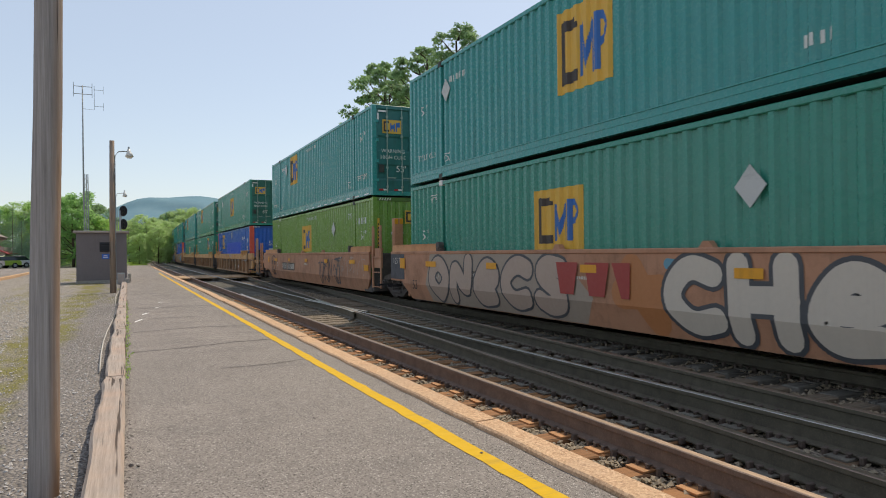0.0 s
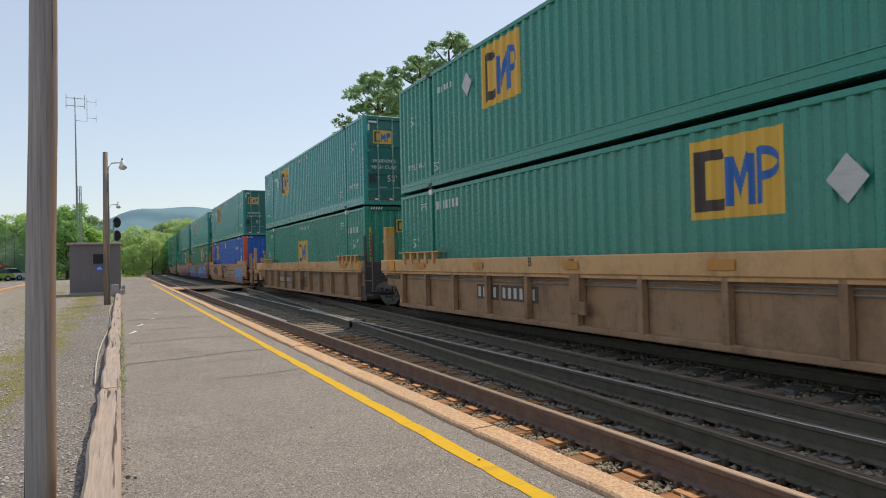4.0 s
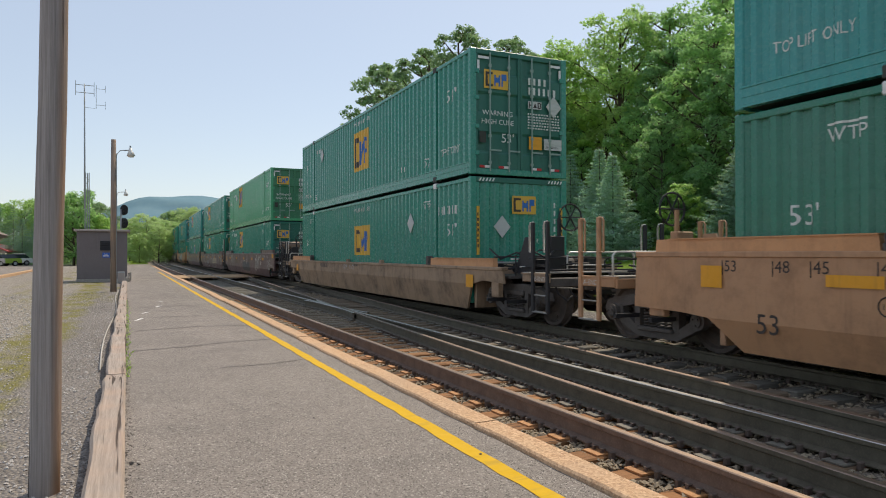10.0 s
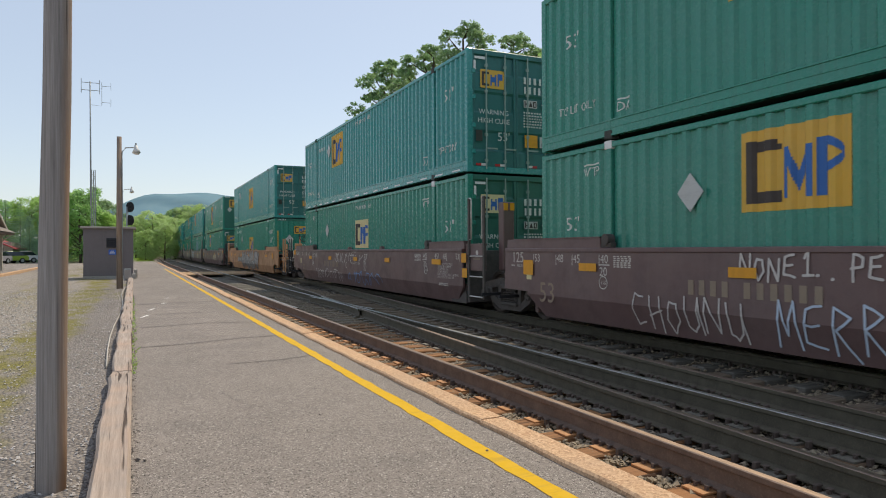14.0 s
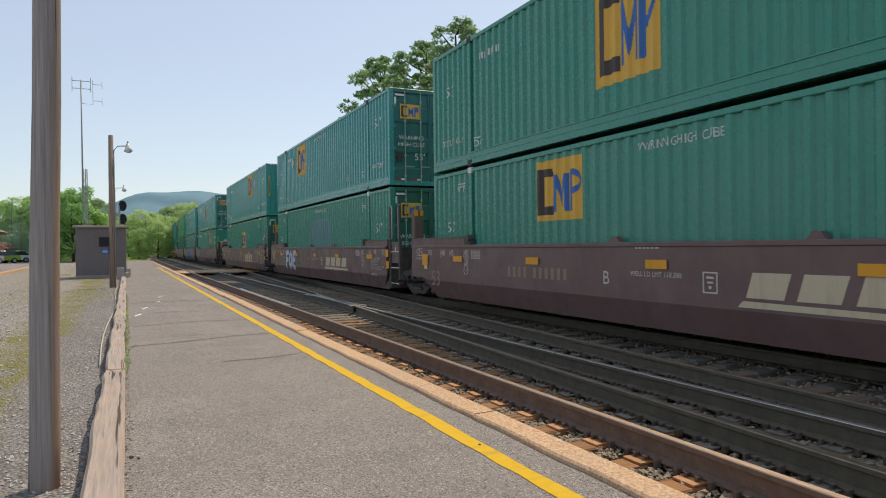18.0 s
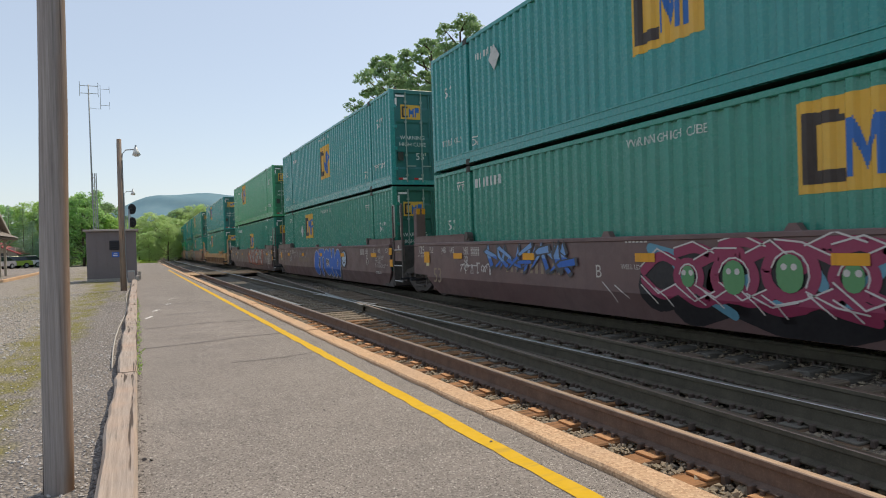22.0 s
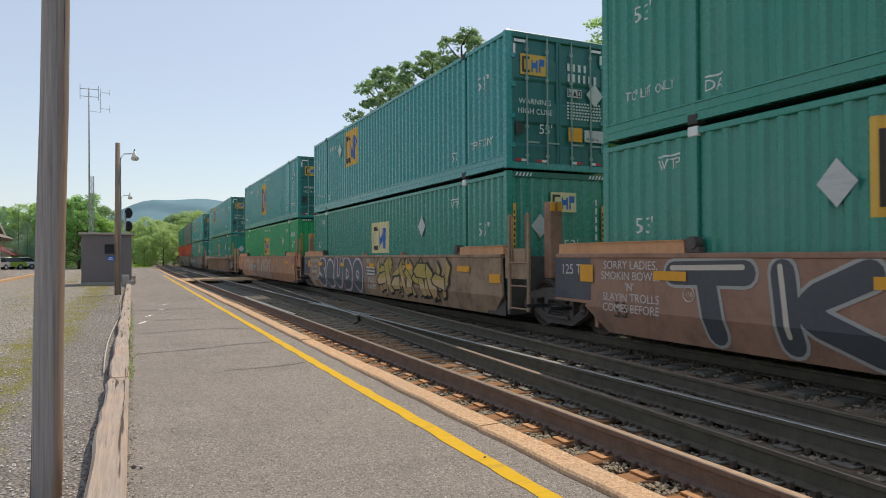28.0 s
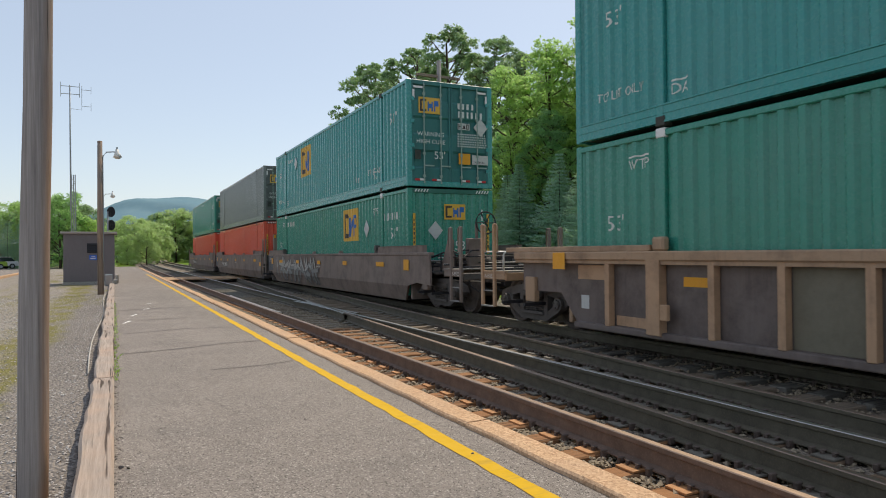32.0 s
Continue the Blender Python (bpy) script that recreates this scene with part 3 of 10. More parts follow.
            if i == n - 1:
                me.poly([(p[0], y1, p[1]) for p in pb][::-1])
        shapes.append(me.mesh("edging_stone"))
    for i, y in enumerate(joints):
        dx = rng.uniform(-0.018, 0.018)
        put("edging_stone", shapes[i % 3], M_EDGE, plat, pose(2.375 + dx + track_shift(y), y, 0.116 + rng.uniform(-0.006, 0.006), 0, 0, -math.degrees(bend(y))))
    # timber kerb on the west side
    for y0, y1 in zip([-3.2, 2.55, 8.0, 13.1, 18.4, 23.8, 29.0], [2.55, 8.0, 13.1, 18.4, 23.8, 29.0, 36.6]):
        me = Mesher()
        n = 16
        rows = []
        for i in range(n + 1):
            y = y0 + 0.012 + (y1 - y0 - 0.024) * i / n
            e = 0.02 if i in (0, n) else 0.0
            a, c = rng.uniform(-0.012, 0.012) + 0.012 * math.sin(i * 0.9 + y0), rng.uniform(-0.007, 0.007)
            rows.append([(-0.225 + a + e, y, -0.06), (-0.228 + a + e, y, 0.10 - e), (-0.205 + a, y, 0.128 + c - e), (-0.125, y, 0.124 + c * 0.5 - e), (-0.038 + a * 0.4, y, 0.128 + c - e), (-0.02, y, 0.105 - e), (-0.02, y, -0.06)])
        for p, q in zip(rows, rows[1:]):
            for j in range(6):
                me.poly([p[j], p[j + 1], q[j + 1], q[j]])
        me.poly(rows[0])
        me.poly(rows[-1][::-1])
        put("kerb_timber", me.mesh("kerb_timber"), M_KERB, plat, label="weathered grey timber kerb beam")
    # a cable lying along the kerb
    part("cable", Mesher().tube([(-0.30 - 0.05 * math.sin(i * 0.8), 9 + 1.6 * i, 0.012) for i in range(13)], 0.011, 6), plain("pale_cable", srgb(186, 178, 168)), plat, "pale cable along the kerb", True)
    # weeds in the joint
    rng2 = np.random.default_rng(8)
    v, f = [], []
    for _ in range(520):
        y = 7.9 + 13 * rng2.random() ** 1.4
        x = -0.02 + rng2.normal(0, 0.022)
        h, w, a = rng2.uniform(0.015, 0.05), rng2.uniform(0.005, 0.012), rng2.uniform(0, 6.28)
        c, s = math.cos(a), math.sin(a)
        k = len(v)
        lx, ly = rng2.normal(0, 0.03, 2)
        v += [(x - c * w, y - s * w, 0.07), (x + c * w, y + s * w, 0.07), (x + c * w + lx * 0.6, y + s * w + ly * 0.6, 0.07 + h * 0.8), (x + lx, y + ly, 0.07 + h)]
        f.append((k, k + 1, k + 2, k + 3))
    tagged(put("weeds", raw_mesh("weeds", v, f), M_WEED), "bright green weeds growing along the timber kerb", "weeds", kind="stuff")
    pl = np.stack([rng2.uniform(0.02, 2.3, 240), rng2.uniform(2.5, 14, 240), np.full(240, 0.083)], -1)
    sz = rng2.uniform(0.002, 0.006, 240)
    pl = np.vstack([pl, [(0.02, 4.63, 0.09), (0.06, 4.6, 0.088), (2.09, 3.86, 0.088), (1.35, 5.3, 0.085)]])
    sz = np.concatenate([sz, [0.02, 0.016, 0.014, 0.012]])
    seam = 900
    at = rng2.uniform(2.2, 22, seam)
    pl = np.vstack([pl, np.stack([np.abs(rng2.normal(0, 0.028, seam)) - 0.018, at, np.full(seam, 0.081)], -1)])
    sz = np.concatenate([sz, rng2.uniform(0.003, 0.011, seam)])
    tagged(scatter("platform_grit", pl, sz, M_CRACK, seed=6), "dark grit and pebbles lying on the platform", "grit", kind="stuff")


def cross_shift(y):
    """Offset of the crossover from the near track, at y."""
    f = lambda s: max(0.0, 0.488 + 0.0525 * s + 0.00051 * s * s) if s > -8 else 0.0
    return f(y) if y <= 23.7 else 3.98 - f(47.4 - y)


T1, T2, HALF = 4.27, 8.25, 0.7525
RAIL_PROFILE = [(-0.075, -0.18), (-0.075, -0.168), (-0.012, -0.15), (-0.009, -0.05), (-0.035, -0.038), (-0.036, -0.006), (-0.028, 0.0), (0.028, 0.0), (0.036, -0.006), (0.035, -0.038), (0.009, -0.05), (0.012, -0.15), (0.075, -0.168), (0.075, -0.18)]


def build_rail(line, y0, y1, parent, top_mat, label, step=3.0, web=None):
    body, top = Mesher(), Mesher()
    n = max(1, int((y1 - y0) / step))
    ys = [y0 + (y1 - y0) * i / n for i in range(n + 1)]
    for a, b in zip(ys, ys[1:]):
        xa, xb = line(a), line(b)
        for i in range(len(RAIL_PROFILE) - 1):
            p, q = RAIL_PROFILE[i], RAIL_PROFILE[i + 1]
            tgt = top if i in (5, 6, 7) else body
            tgt.poly([(xa + p[0], a, p[1]), (xa + q[0], a, q[1]), (xb + q[0], b, q[1]), (xb + p[0], b, p[1])])
    body.poly([(line(ys[0]) + p[0], ys[0], p[1]) for p in RAIL_PROFILE])
    body.poly([(line(ys[-1]) + p[0], ys[-1], p[1]) for p in RAIL_PROFILE][::-1])
    r = put("rail", body.mesh("rail"), web or M_RAIL, parent, label=label)
    put("rail_head", top.mesh("rail_head"), top_mat, r, label="worn shiny running surface")
    return r


def build_tracks():
    xs = np.concatenate([np.arange(2.54, 11.01, 0.22), [11.3]])
    ys = np.concatenate([np.arange(-6, 26, 0.25), np.arange(26, 140, 2.0), np.arange(140, 301, 10)])
    rng = np.random.default_rng(11)
    nz = rng.uniform(-0.02, 0.02, (len(ys), len(xs)))
    v = []
    for j, y in enumerate(ys):
        for i, x in enumerate(xs):
            z = -0.228 + (nz[j, i] if y < 26 else 0)
            if x > 10:
                z -= (x - 10) * 0.09
            if 5.3 < x < 7.2:
                z -= 0.035
            if x < 3.5:
                z -= 0.012
            v.append((x + track_shift(y), y, z))
    w = len(xs)
    f = [(j * w + i, j * w + i + 1, (j + 1) * w + i + 1, (j + 1) * w + i) for j in range(len(ys) - 1) for i in range(w - 1)]
    tagged(put("ballast_bed", raw_mesh("ballast_bed", v, f), M_BALLAST), "dark grey crushed stone ballast under the tracks", "ballast", kind="structure")
    # loose ballast stones
    n = 40000
    y = 1.5 + 26 * rng.random(n) ** 1.5
    x = np.where(rng.random(n) < 0.3, rng.uniform(2.7, 3.6, n), rng.uniform(2.7, 10.2, n))
    pl = np.stack([x, y, np.full(n, -0.215) + rng.uniform(-0.012, 0.016, n) - np.where((x > 5.3) & (x < 7.2), 0.03, 0) - np.where(x < 3.5, 0.004, 0)], -1)
    off = np.abs((y + 1.18 + 0.25) % 0.5 - 0.25)
    clear = (off > 0.135) | (rng.random(n) < 0.06) | (x > 5.2)
    pl = pl[clear]
    n = len(pl)
    tagged(scatter("ballast_stones", pl, rng.uniform(0.012, 0.036, n), M_STONES, seed=12), "loose grey ballast stones between the ties", "ballast stones", kind="stuff")
    near = thing("near_track", "disused-looking track with rusty rails beside the platform", "railway track", kind="structure")
    main = thing("main_track", "main track with bright rails that carries the train", "railway track", kind="structure")
    cross = thing("crossover_track", "crossover turnout with rusty rails between two tracks", "railway track", kind="structure")
    for s in (-1, 1):
        build_rail(lambda y, s=s: T1 + s * HALF + track_shift(y), -6, 300, near, M_RAILTOP_DULL if s < 0 else M_RAILTOP, "rusty brown steel rail", 6, M_RAIL_NEAR if s < 0 else M_RAIL)
        build_rail(lambda y, s=s: T2 + s * HALF + track_shift(y), -6, 300, main, M_RAILTOP, "dark steel rail with bright head", 6)
        build_rail(lambda y, s=s: T1 + s * HALF + cross_shift(y), -6, 54, cross, M_RAILTOP_DULL, "curved rusty steel rail", 1.5)
    # guard rails beside the frogs
    fl = lambda y: 0.075 + 0.05 * (max(0, abs(y - 20.3) - 3.2) / 0.9) ** 2
    build_rail(lambda y: T1 - HALF + fl(y), 16.3, 24.3, near, M_RAILTOP, "short guard rail with flared ends", 0.5)
    build_rail(lambda y: T2 + HALF - fl(y - 8), 24.5, 32.3, main, M_RAILTOP, "short guard rail with flared ends", 0.5)
    for s in (-1, 1):
        build_rail(lambda y, s=s: T1 + HALF + s * (0.07 + 0.12 * max(0, abs(y - 17.6) - 1.5)), 15.2, 20.0, cross, M_RAILTOP, "wing rail of the frog", 0.6)
    # ties; those near the platform end under the near rail as pieces of their own
    tie = Mesher().box(-1.54, 1.32, -0.115, 0.115, -0.36, -0.2, 0.012).mesh("tie")
    long_tie = Mesher().box(-1.54, 2.6, -0.115, 0.115, -0.36, -0.2, 0.012).mesh("long_tie")
    short_tie = Mesher().box(-1.3, 1.3, -0.115, 0.115, -0.36, -0.2, 0.012).mesh("tie")
    plate = Mesher().box(-0.19, 0.19, -0.095, 0.095, -0.2, -0.184, 0.002).mesh("tie_plate")
    spikes = Mesher()
    for a in (-0.11, 0.11):
        for b in (-0.05, 0.05):
            spikes.box(a - 0.013, a + 0.013, b - 0.013, b + 0.013, -0.185, -0.16, 0.004)
            spikes.box(a - 0.022 - (0.012 if a > 0 else -0.012), a + 0.022 - (0.012 if a > 0 else -0.012), b - 0.02, b + 0.02, -0.162, -0.15, 0.004)
    spikes = spikes.mesh("spike")
    anchor = Mesher()
    for a in (-0.085, 0.085):
        for b in (-0.15, 0.15):
            anchor.box(a - 0.03, a + 0.03, b - 0.018, b + 0.018, -0.215, -0.155, 0.006)
    anchor = anchor.mesh("rail_anchor")
    rng3 = random.Random(21)
    far_ties = Mesher()
    for i in range(-10, 0):
        for c in (T1, T2):
            far_ties.box(c - 1.3, c + 1.3, -1.3 + 0.5 * i, -1.07 + 0.5 * i, -0.34, -0.2)
    for i in range(260):
        y = -1.18 + 0.5 * i
        turn = rng3.uniform(-0.9, 0.9)
        dz = rng3.uniform(-0.006, 0.004)
        for centre, owner in ((T1, near), (T2, main)):
            c = centre + track_shift(y)
            turnout = -8 < y < 23 and owner is near
            if y < 42 and (owner is near or y < 30):
                put("tie", long_tie if turnout and 3 < y else tie if owner is near else short_tie, M_TIE if owner is near and y < 14 else M_TIE_WORN if owner is near and y < 26 else M_TIE_DARK, owner, pose(c + rng3.uniform(-0.04, 0.04), y, dz, 0, 0, turn))
                for s in (-1, 1):
                    if y < 24:
                        p = put("tie_plate", plate, M_PLATE if owner is near and s < 0 else M_PLATE_DARK, owner, pose(c + s * HALF, y, dz * 0.3, 0, 0, turn))
                        if y < 13:
                            put("spike", spikes, M_SPIKE, p)
                            put("rail_anchor", anchor, M_SPIKE, p)
            else:
                far_ties.box(c - 1.3, c + 1.3, y - 0.115, y + 0.115, -0.34, -0.2)
        if 0 < y < 20:
            for s in (-1, 1):
                p = put("tie_plate", plate, M_PLATE_DARK, cross, pose(T1 + s * HALF + cross_shift(y), y, 0.003, 0, 0, -3))
                if 2 < y < 13:
                    put("spike", spikes, M_SPIKE, p)
                    put("rail_anchor", anchor, M_SPIKE, p)
    f = put("far_ties", far_ties.mesh("far_ties"), M_TIE_DARK, main, label="weathered wooden ties far down the line")
    tagged(f, kind="stuff")
    # timber crossing
    boards = thing("track_crossing", "timber plank walkway laid across both tracks", "crossing", kind="structure")
    for j in range(15):
        y = 42.2 + 0.31 * j
        for x0, x1 in ((2.72, 3.42), (3.62, 4.92), (5.12, 7.4), (7.6, 8.9)):
            part("plank", Mesher().box(x0, x1, y, y + 0.29, -0.06, 0.0 + 0.004 * (j % 3), 0.01), M_PLANK, boards)


build_ground()
build_platform()
build_tracks()


# ---- train ----
LENGTH, GAP_JOINT, GAP_COUPLED, SPEED, START = 15.88, 3.07, 7.18, 15.135, 0.665
H = LENGTH / 2
W2 = 1.30                       # half width of a container
HIGH = 2.87
LOW_BASE, UP_BASE = 0.27, 3.17  # heights of the two container floors
COUPLED_AFTER = {2, 5, 8, 9, 12, 13, 16, 19, 20, 23, 24, 27}
SIDE = pose(0, 0, 0) @ Matrix(((0, 0, -1, 0), (-1, 0, 0, 0), (0, 1, 0, 0), (0, 0, 0, 1)))   # text plane on the platform side
FRONT = Matrix(((1, 0, 0, 0), (0, 0, -1, 0), (0, 1, 0, 0), (0, 0, 0, 1)))                    # text plane on the near end


def near_end(n):
    """Where the near end of stack n stands at the start."""
    y = START
    for k in range(1, n):
        y += LENGTH + (GAP_COUPLED if k in COUPLED_AFTER else GAP_JOINT)
    return y


# container side profile: corrugations between posts
PITCH, DEEP = 0.272, 0.047
POST = 1.93


def wall_off(y):
    """Depth of the corrugated wall behind the frame's face at y."""
    if abs(abs(y) - (H - POST)) < 0.07 or abs(y) > H - 0.12:
        return 0.0
    u = (y / PITCH) % 1.0
    ramp = lambda a, b, t: a + (b - a) * min(1, max(0, t))
    if u < 0.30:
        d = 0
    elif u < 0.46:
        d = ramp(0, 1, (u - 0.30) / 0.16)
    elif u < 0.84:
        d = 1
    else:
        d = ramp(1, 0, (u - 0.84) / 0.16)
    return 0.012 + DEEP * d


def wall_steps(y0, y1):
    k0, k1 = math.floor(y0 / PITCH) - 1, math.ceil(y1 / PITCH) + 1
    ys = sorted({round((k + u) * PITCH, 5) for k in range(k0, k1 + 1) for u in (0, 0.30, 0.46, 0.84)})
    return [y0] + [y for y in ys if y0 + 0.004 < y < y1 - 0.004] + [y1]


CACHE = {}


def cached(key, make):
    if key not in CACHE:
        CACHE[key] = make()
    return CACHE[key]


WALL_SPANS = ((-H + 0.1, -H + POST - 0.082), (-H + POST + 0.082, H - POST - 0.082), (H - POST + 0.082, H - 0.1))


def side_wall_mesh(k):
    m = Mesher()
    ys = wall_steps(*WALL_SPANS[k])
    pts = [(-W2 + wall_off(y), y) for y in ys]
    n = len(pts)
    m.v = [(x, y, z) for z in (0.15, HIGH - 0.09) for x, y in pts]
    m.f = [(i, i + 1, n + i + 1, n + i) for i in range(n - 1)]
    return m.mesh("wall_panel")


def end_wall_mesh():
    """Corrugated blank end."""
    m = Mesher()
    n = 9
    xs = []
    for i in range(n):
        a = -W2 + 0.12 + (2 * W2 - 0.24) * i / n
        s = (2 * W2 - 0.24) / n
        xs += [(a, 0.014), (a + 0.38 * s, 0.014), (a + 0.5 * s, 0.05), (a + 0.88 * s, 0.05)]
    xs.append((W2 - 0.12, 0.014))
    for p, q in zip(xs, xs[1:]):
        m.poly([(p[0], -H + p[1], 0.15), (q[0], -H + q[1], 0.15), (q[0], -H + q[1], HIGH - 0.12), (p[0], -H + p[1], HIGH - 0.12)])
    m.box(-W2 + 0.1, W2 - 0.1, -H + 0.06, -H + 0.09, 0.15, HIGH - 0.12)
    return m.mesh("end_wall")


def door_mesh():
    """One door leaf with horizontal recesses; hinged at the -x side."""
    m = Mesher()
    x0, x1 = 0.0, W2 - 0.13
    zs = [0.16, 0.5, 0.56, 0.95, 1.01, 1.4, 1.46, 1.85, 1.91, 2.3, 2.36, HIGH - 0.13]
    d = [0.02, 0.02, 0.055, 0.055, 0.02, 0.02, 0.055, 0.055, 0.02, 0.02, 0.055, 0.055]
    for i in range(len(zs) - 1):
        m.poly([(x0 + 0.06, d[i], zs[i]), (x1 - 0.06, d[i], zs[i]), (x1 - 0.06, d[i + 1], zs[i + 1]), (x0 + 0.06, d[i + 1], zs[i + 1])])
    m.box(x0 + 0.005, x0 + 0.06, 0.004, 0.06, 0.16, HIGH - 0.13, 0.006)
    m.box(x1 - 0.06, x1 - 0.005, 0.004, 0.06, 0.16, HIGH - 0.13, 0.006)
    m.box(x0 + 0.06, x1 - 0.06, 0.06, 0.08, 0.16, HIGH - 0.13)
    return m.mesh("door")


def decal(parent, name, mat, y0, y1, spans, lift=0.005, key=None, label=""):
    """Paint on the corrugated side: spans(u) gives the height bands at u from 0 to 1, u running with the reading direction."""
    def make():
        m = Mesher()
        ys = wall_steps(y0, y1)
        fine = []
        for p, q in zip(ys, ys[1:]):
            k = max(1, int((q - p) / 0.014))
            fine += [p + (q - p) * i / k for i in range(k)]
        fine.append(ys[-1])
        for p, q in zip(fine, fine[1:]):
            for a0, a1 in spans((y1 - (p + q) / 2) / (y1 - y0)):
                if a1 - a0 > 1e-4:
                    m.poly([(-W2 + wall_off(p) - lift, p, a0), (-W2 + wall_off(q) - lift, q, a0), (-W2 + wall_off(q) - lift, q, a1), (-W2 + wall_off(p) - lift, p, a1)])
        return m.mesh(name)
    return put(name, cached(key, make) if key else make(), mat, parent, label=label)


def word_mesh(text, size, align="CENTER", spacing=1.0):
    cu = bpy.data.curves.new("word", "FONT")
    cu.body, cu.size, cu.resolution_u, cu.fill_mode = text, size, 3, "FRONT"
    cu.align_x, cu.space_line = align, spacing
    ob = bpy.data.objects.new("word", cu)
    me = bpy.data.meshes.new_from_object(ob)
    bpy.data.objects.remove(ob)
    me.materials.clear()
    me.materials.append(None)
    return me


def word(parent, text, size, mat, m, label="", align="CENTER", spacing=1.0):
    return tagged(put("lettering", cached(("word", text, size), lambda: word_mesh(text, size, align, spacing)), mat, parent, m), label, kind="stuff")


def wall_word(parent, text, size, mat, y, z, label="white painted lettering", squeeze=1.0):
    """Lettering on the corrugated side, bent to the wall."""
    def make():
        me = word_mesh(text, size).copy()
        bm = bmesh.new()
        bm.from_mesh(me)
        for v in bm.verts:
            v.co.x *= squeeze
        if text in ("DA", "WTP"):          # a bar over the letters
            w = max(v.co.x for v in bm.verts)
            bm.faces.new([bm.verts.new(p) for p in ((-w, size * 0.82, 0), (w, size * 0.82, 0), (w, size * 0.94, 0), (-w, size * 0.94, 0))])
        xs = [v.co.x for v in bm.verts]
        for cut_y in wall_steps(y - max(xs), y - min(xs))[1:-1]:
            bmesh.ops.bisect_plane(bm, geom=bm.verts[:] + bm.edges[:] + bm.faces[:], plane_co=(y - cut_y, 0, 0), plane_no=(1, 0, 0))
        bmesh.ops.triangulate(bm, faces=bm.faces)
        for v in bm.verts:
            yy = y - v.co.x
            v.co = (-W2 + wall_off(yy) - 0.006, yy, z + v.co.y)
        bm.to_mesh(me)
        bm.free()
        return me
    return tagged(put("lettering", cached(("wall", text, size, round(y, 2), round(z, 2)), make), mat, parent), label, kind="stuff")


def wall_patch(parent, mat, y0, y1, z0, z1, label):
    """A field of fresh paint that follows the corrugations."""
    ys = [y0] + [y for y in wall_steps(y0, y1) if y0 < y < y1] + [y1]
    m = Mesher()
    for a, b in zip(ys, ys[1:]):
        xa, xb = -W2 + wall_off(a) - 0.004, -W2 + wall_off(b) - 0.004
        m.poly([(xa, a, z0), (xa, a, z1), (xb, b, z1), (xb, b, z0)])
    return put("paint_patch", m.mesh("paint_patch"), mat, parent, label=label)


def bars(parent, name, mat, m, count, w, h, gap=0.35, rows=1, row_gap=1.6):
    """Writing that is not spelled out: a row or block of small bars on a flat plane."""
    def make():
        me = Mesher()
        rng = random.Random(count * 7 + rows)
        for r in range(rows):
            x = 0.0
            for i in range(count):
                cw = w * (rng.uniform(0.75, 1.1))
                bw = cw * (0.62 if h > 0.1 else 0.9)
                me.poly([(x, -r * h * row_gap, 0), (x + bw, -r * h * row_gap, 0), (x + bw, h - r * h * row_gap, 0), (x, h - r * h * row_gap, 0)])
                x += cw + w * gap
        return me.mesh(name)
    return tagged(put(name, cached(("bars", count, w, h, gap, rows, row_gap), make), mat, parent, m), kind="stuff")


def wall_bars(parent, mat, y, z, count, w, h, rows=1):
    """Bars of writing bent to the corrugated side, beginning at y and reading towards the near end."""
    def make():
        me = Mesher()
        rng = random.Random(count * 3 + rows)
        for r in range(rows):
            p = y
            for i in range(count):
                cw = w * rng.uniform(0.8, 1.1)
                ys = wall_steps(p - cw * 0.62, p)
                for a, b in zip(ys, ys[1:]):
                    me.poly([(-W2 + wall_off(a) - 0.006, a, z - r * h * 1.6), (-W2 + wall_off(b) - 0.006, b, z - r * h * 1.6), (-W2 + wall_off(b) - 0.006, b, z + h - r * h * 1.6), (-W2 + wall_off(a) - 0.006, a, z + h - r * h * 1.6)])
                p -= cw * 1.35 + (w if i == 3 and count == 10 else 0)
        return me.mesh("marking")
    return tagged(put("marking", cached(("wbars", round(y, 2), round(z, 2), count, w, h, rows), make), mat, parent), "white stencilled marking", kind="stuff")


GREENS = {
    "teal": srgb(45, 149, 144), "green": srgb(40, 141, 121), "light": srgb(68, 164, 118), "deep": srgb(34, 122, 98),
    "olive": srgb(120, 158, 72), "bright": srgb(38, 162, 104), "blue": srgb(30, 98, 190), "red": srgb(228, 92, 72), "grey": srgb(120, 127, 122),
}
M_BOX = {k: paint("container_paint_" + k, c, 0.24, 0.4, 0.28) for k, c in GREENS.items()}
# box paint darkened: shade on the ends is put into the colour, plus grime
M_END_SHADED = {k: paint("container_door_" + k, shade(c, 0.53), 0.45, 0.25, 0.6, srgb(34, 48, 44)) for k, c in GREENS.items()}
M_DECAL_WHITE = paint("stencil_white", srgb(214, 218, 212), 0.55, 0.1, 0.3, srgb(90, 110, 100))
M_LOGO = paint("logo_yellow", srgb(226, 176, 62), 0.5, 0.45, 0.25, srgb(150, 128, 70))
M_LOGO_PALE = paint("logo_pale", srgb(226, 212, 160), 0.5, 0.3, 0.3, srgb(150, 138, 100))
M_LOGO_DARK = paint("logo_brown", srgb(56, 44, 38), 0.5, 0.3, 0.2)
M_LOGO_BLUE = paint("logo_blue", srgb(24, 102, 178), 0.5, 0.3, 0.2)
M_CASTING = mat_rust("casting_steel", srgb(70, 74, 68))
M_LOCKROD = paint("zinc_rod", srgb(138, 162, 152), 0.4, 0.2, 0.4)
M_REFLECT_RED = plain("reflector_red", srgb(190, 40, 44), 0.4)
M_REFLECT_WHITE = plain("reflector_white", srgb(226, 226, 222), 0.4)
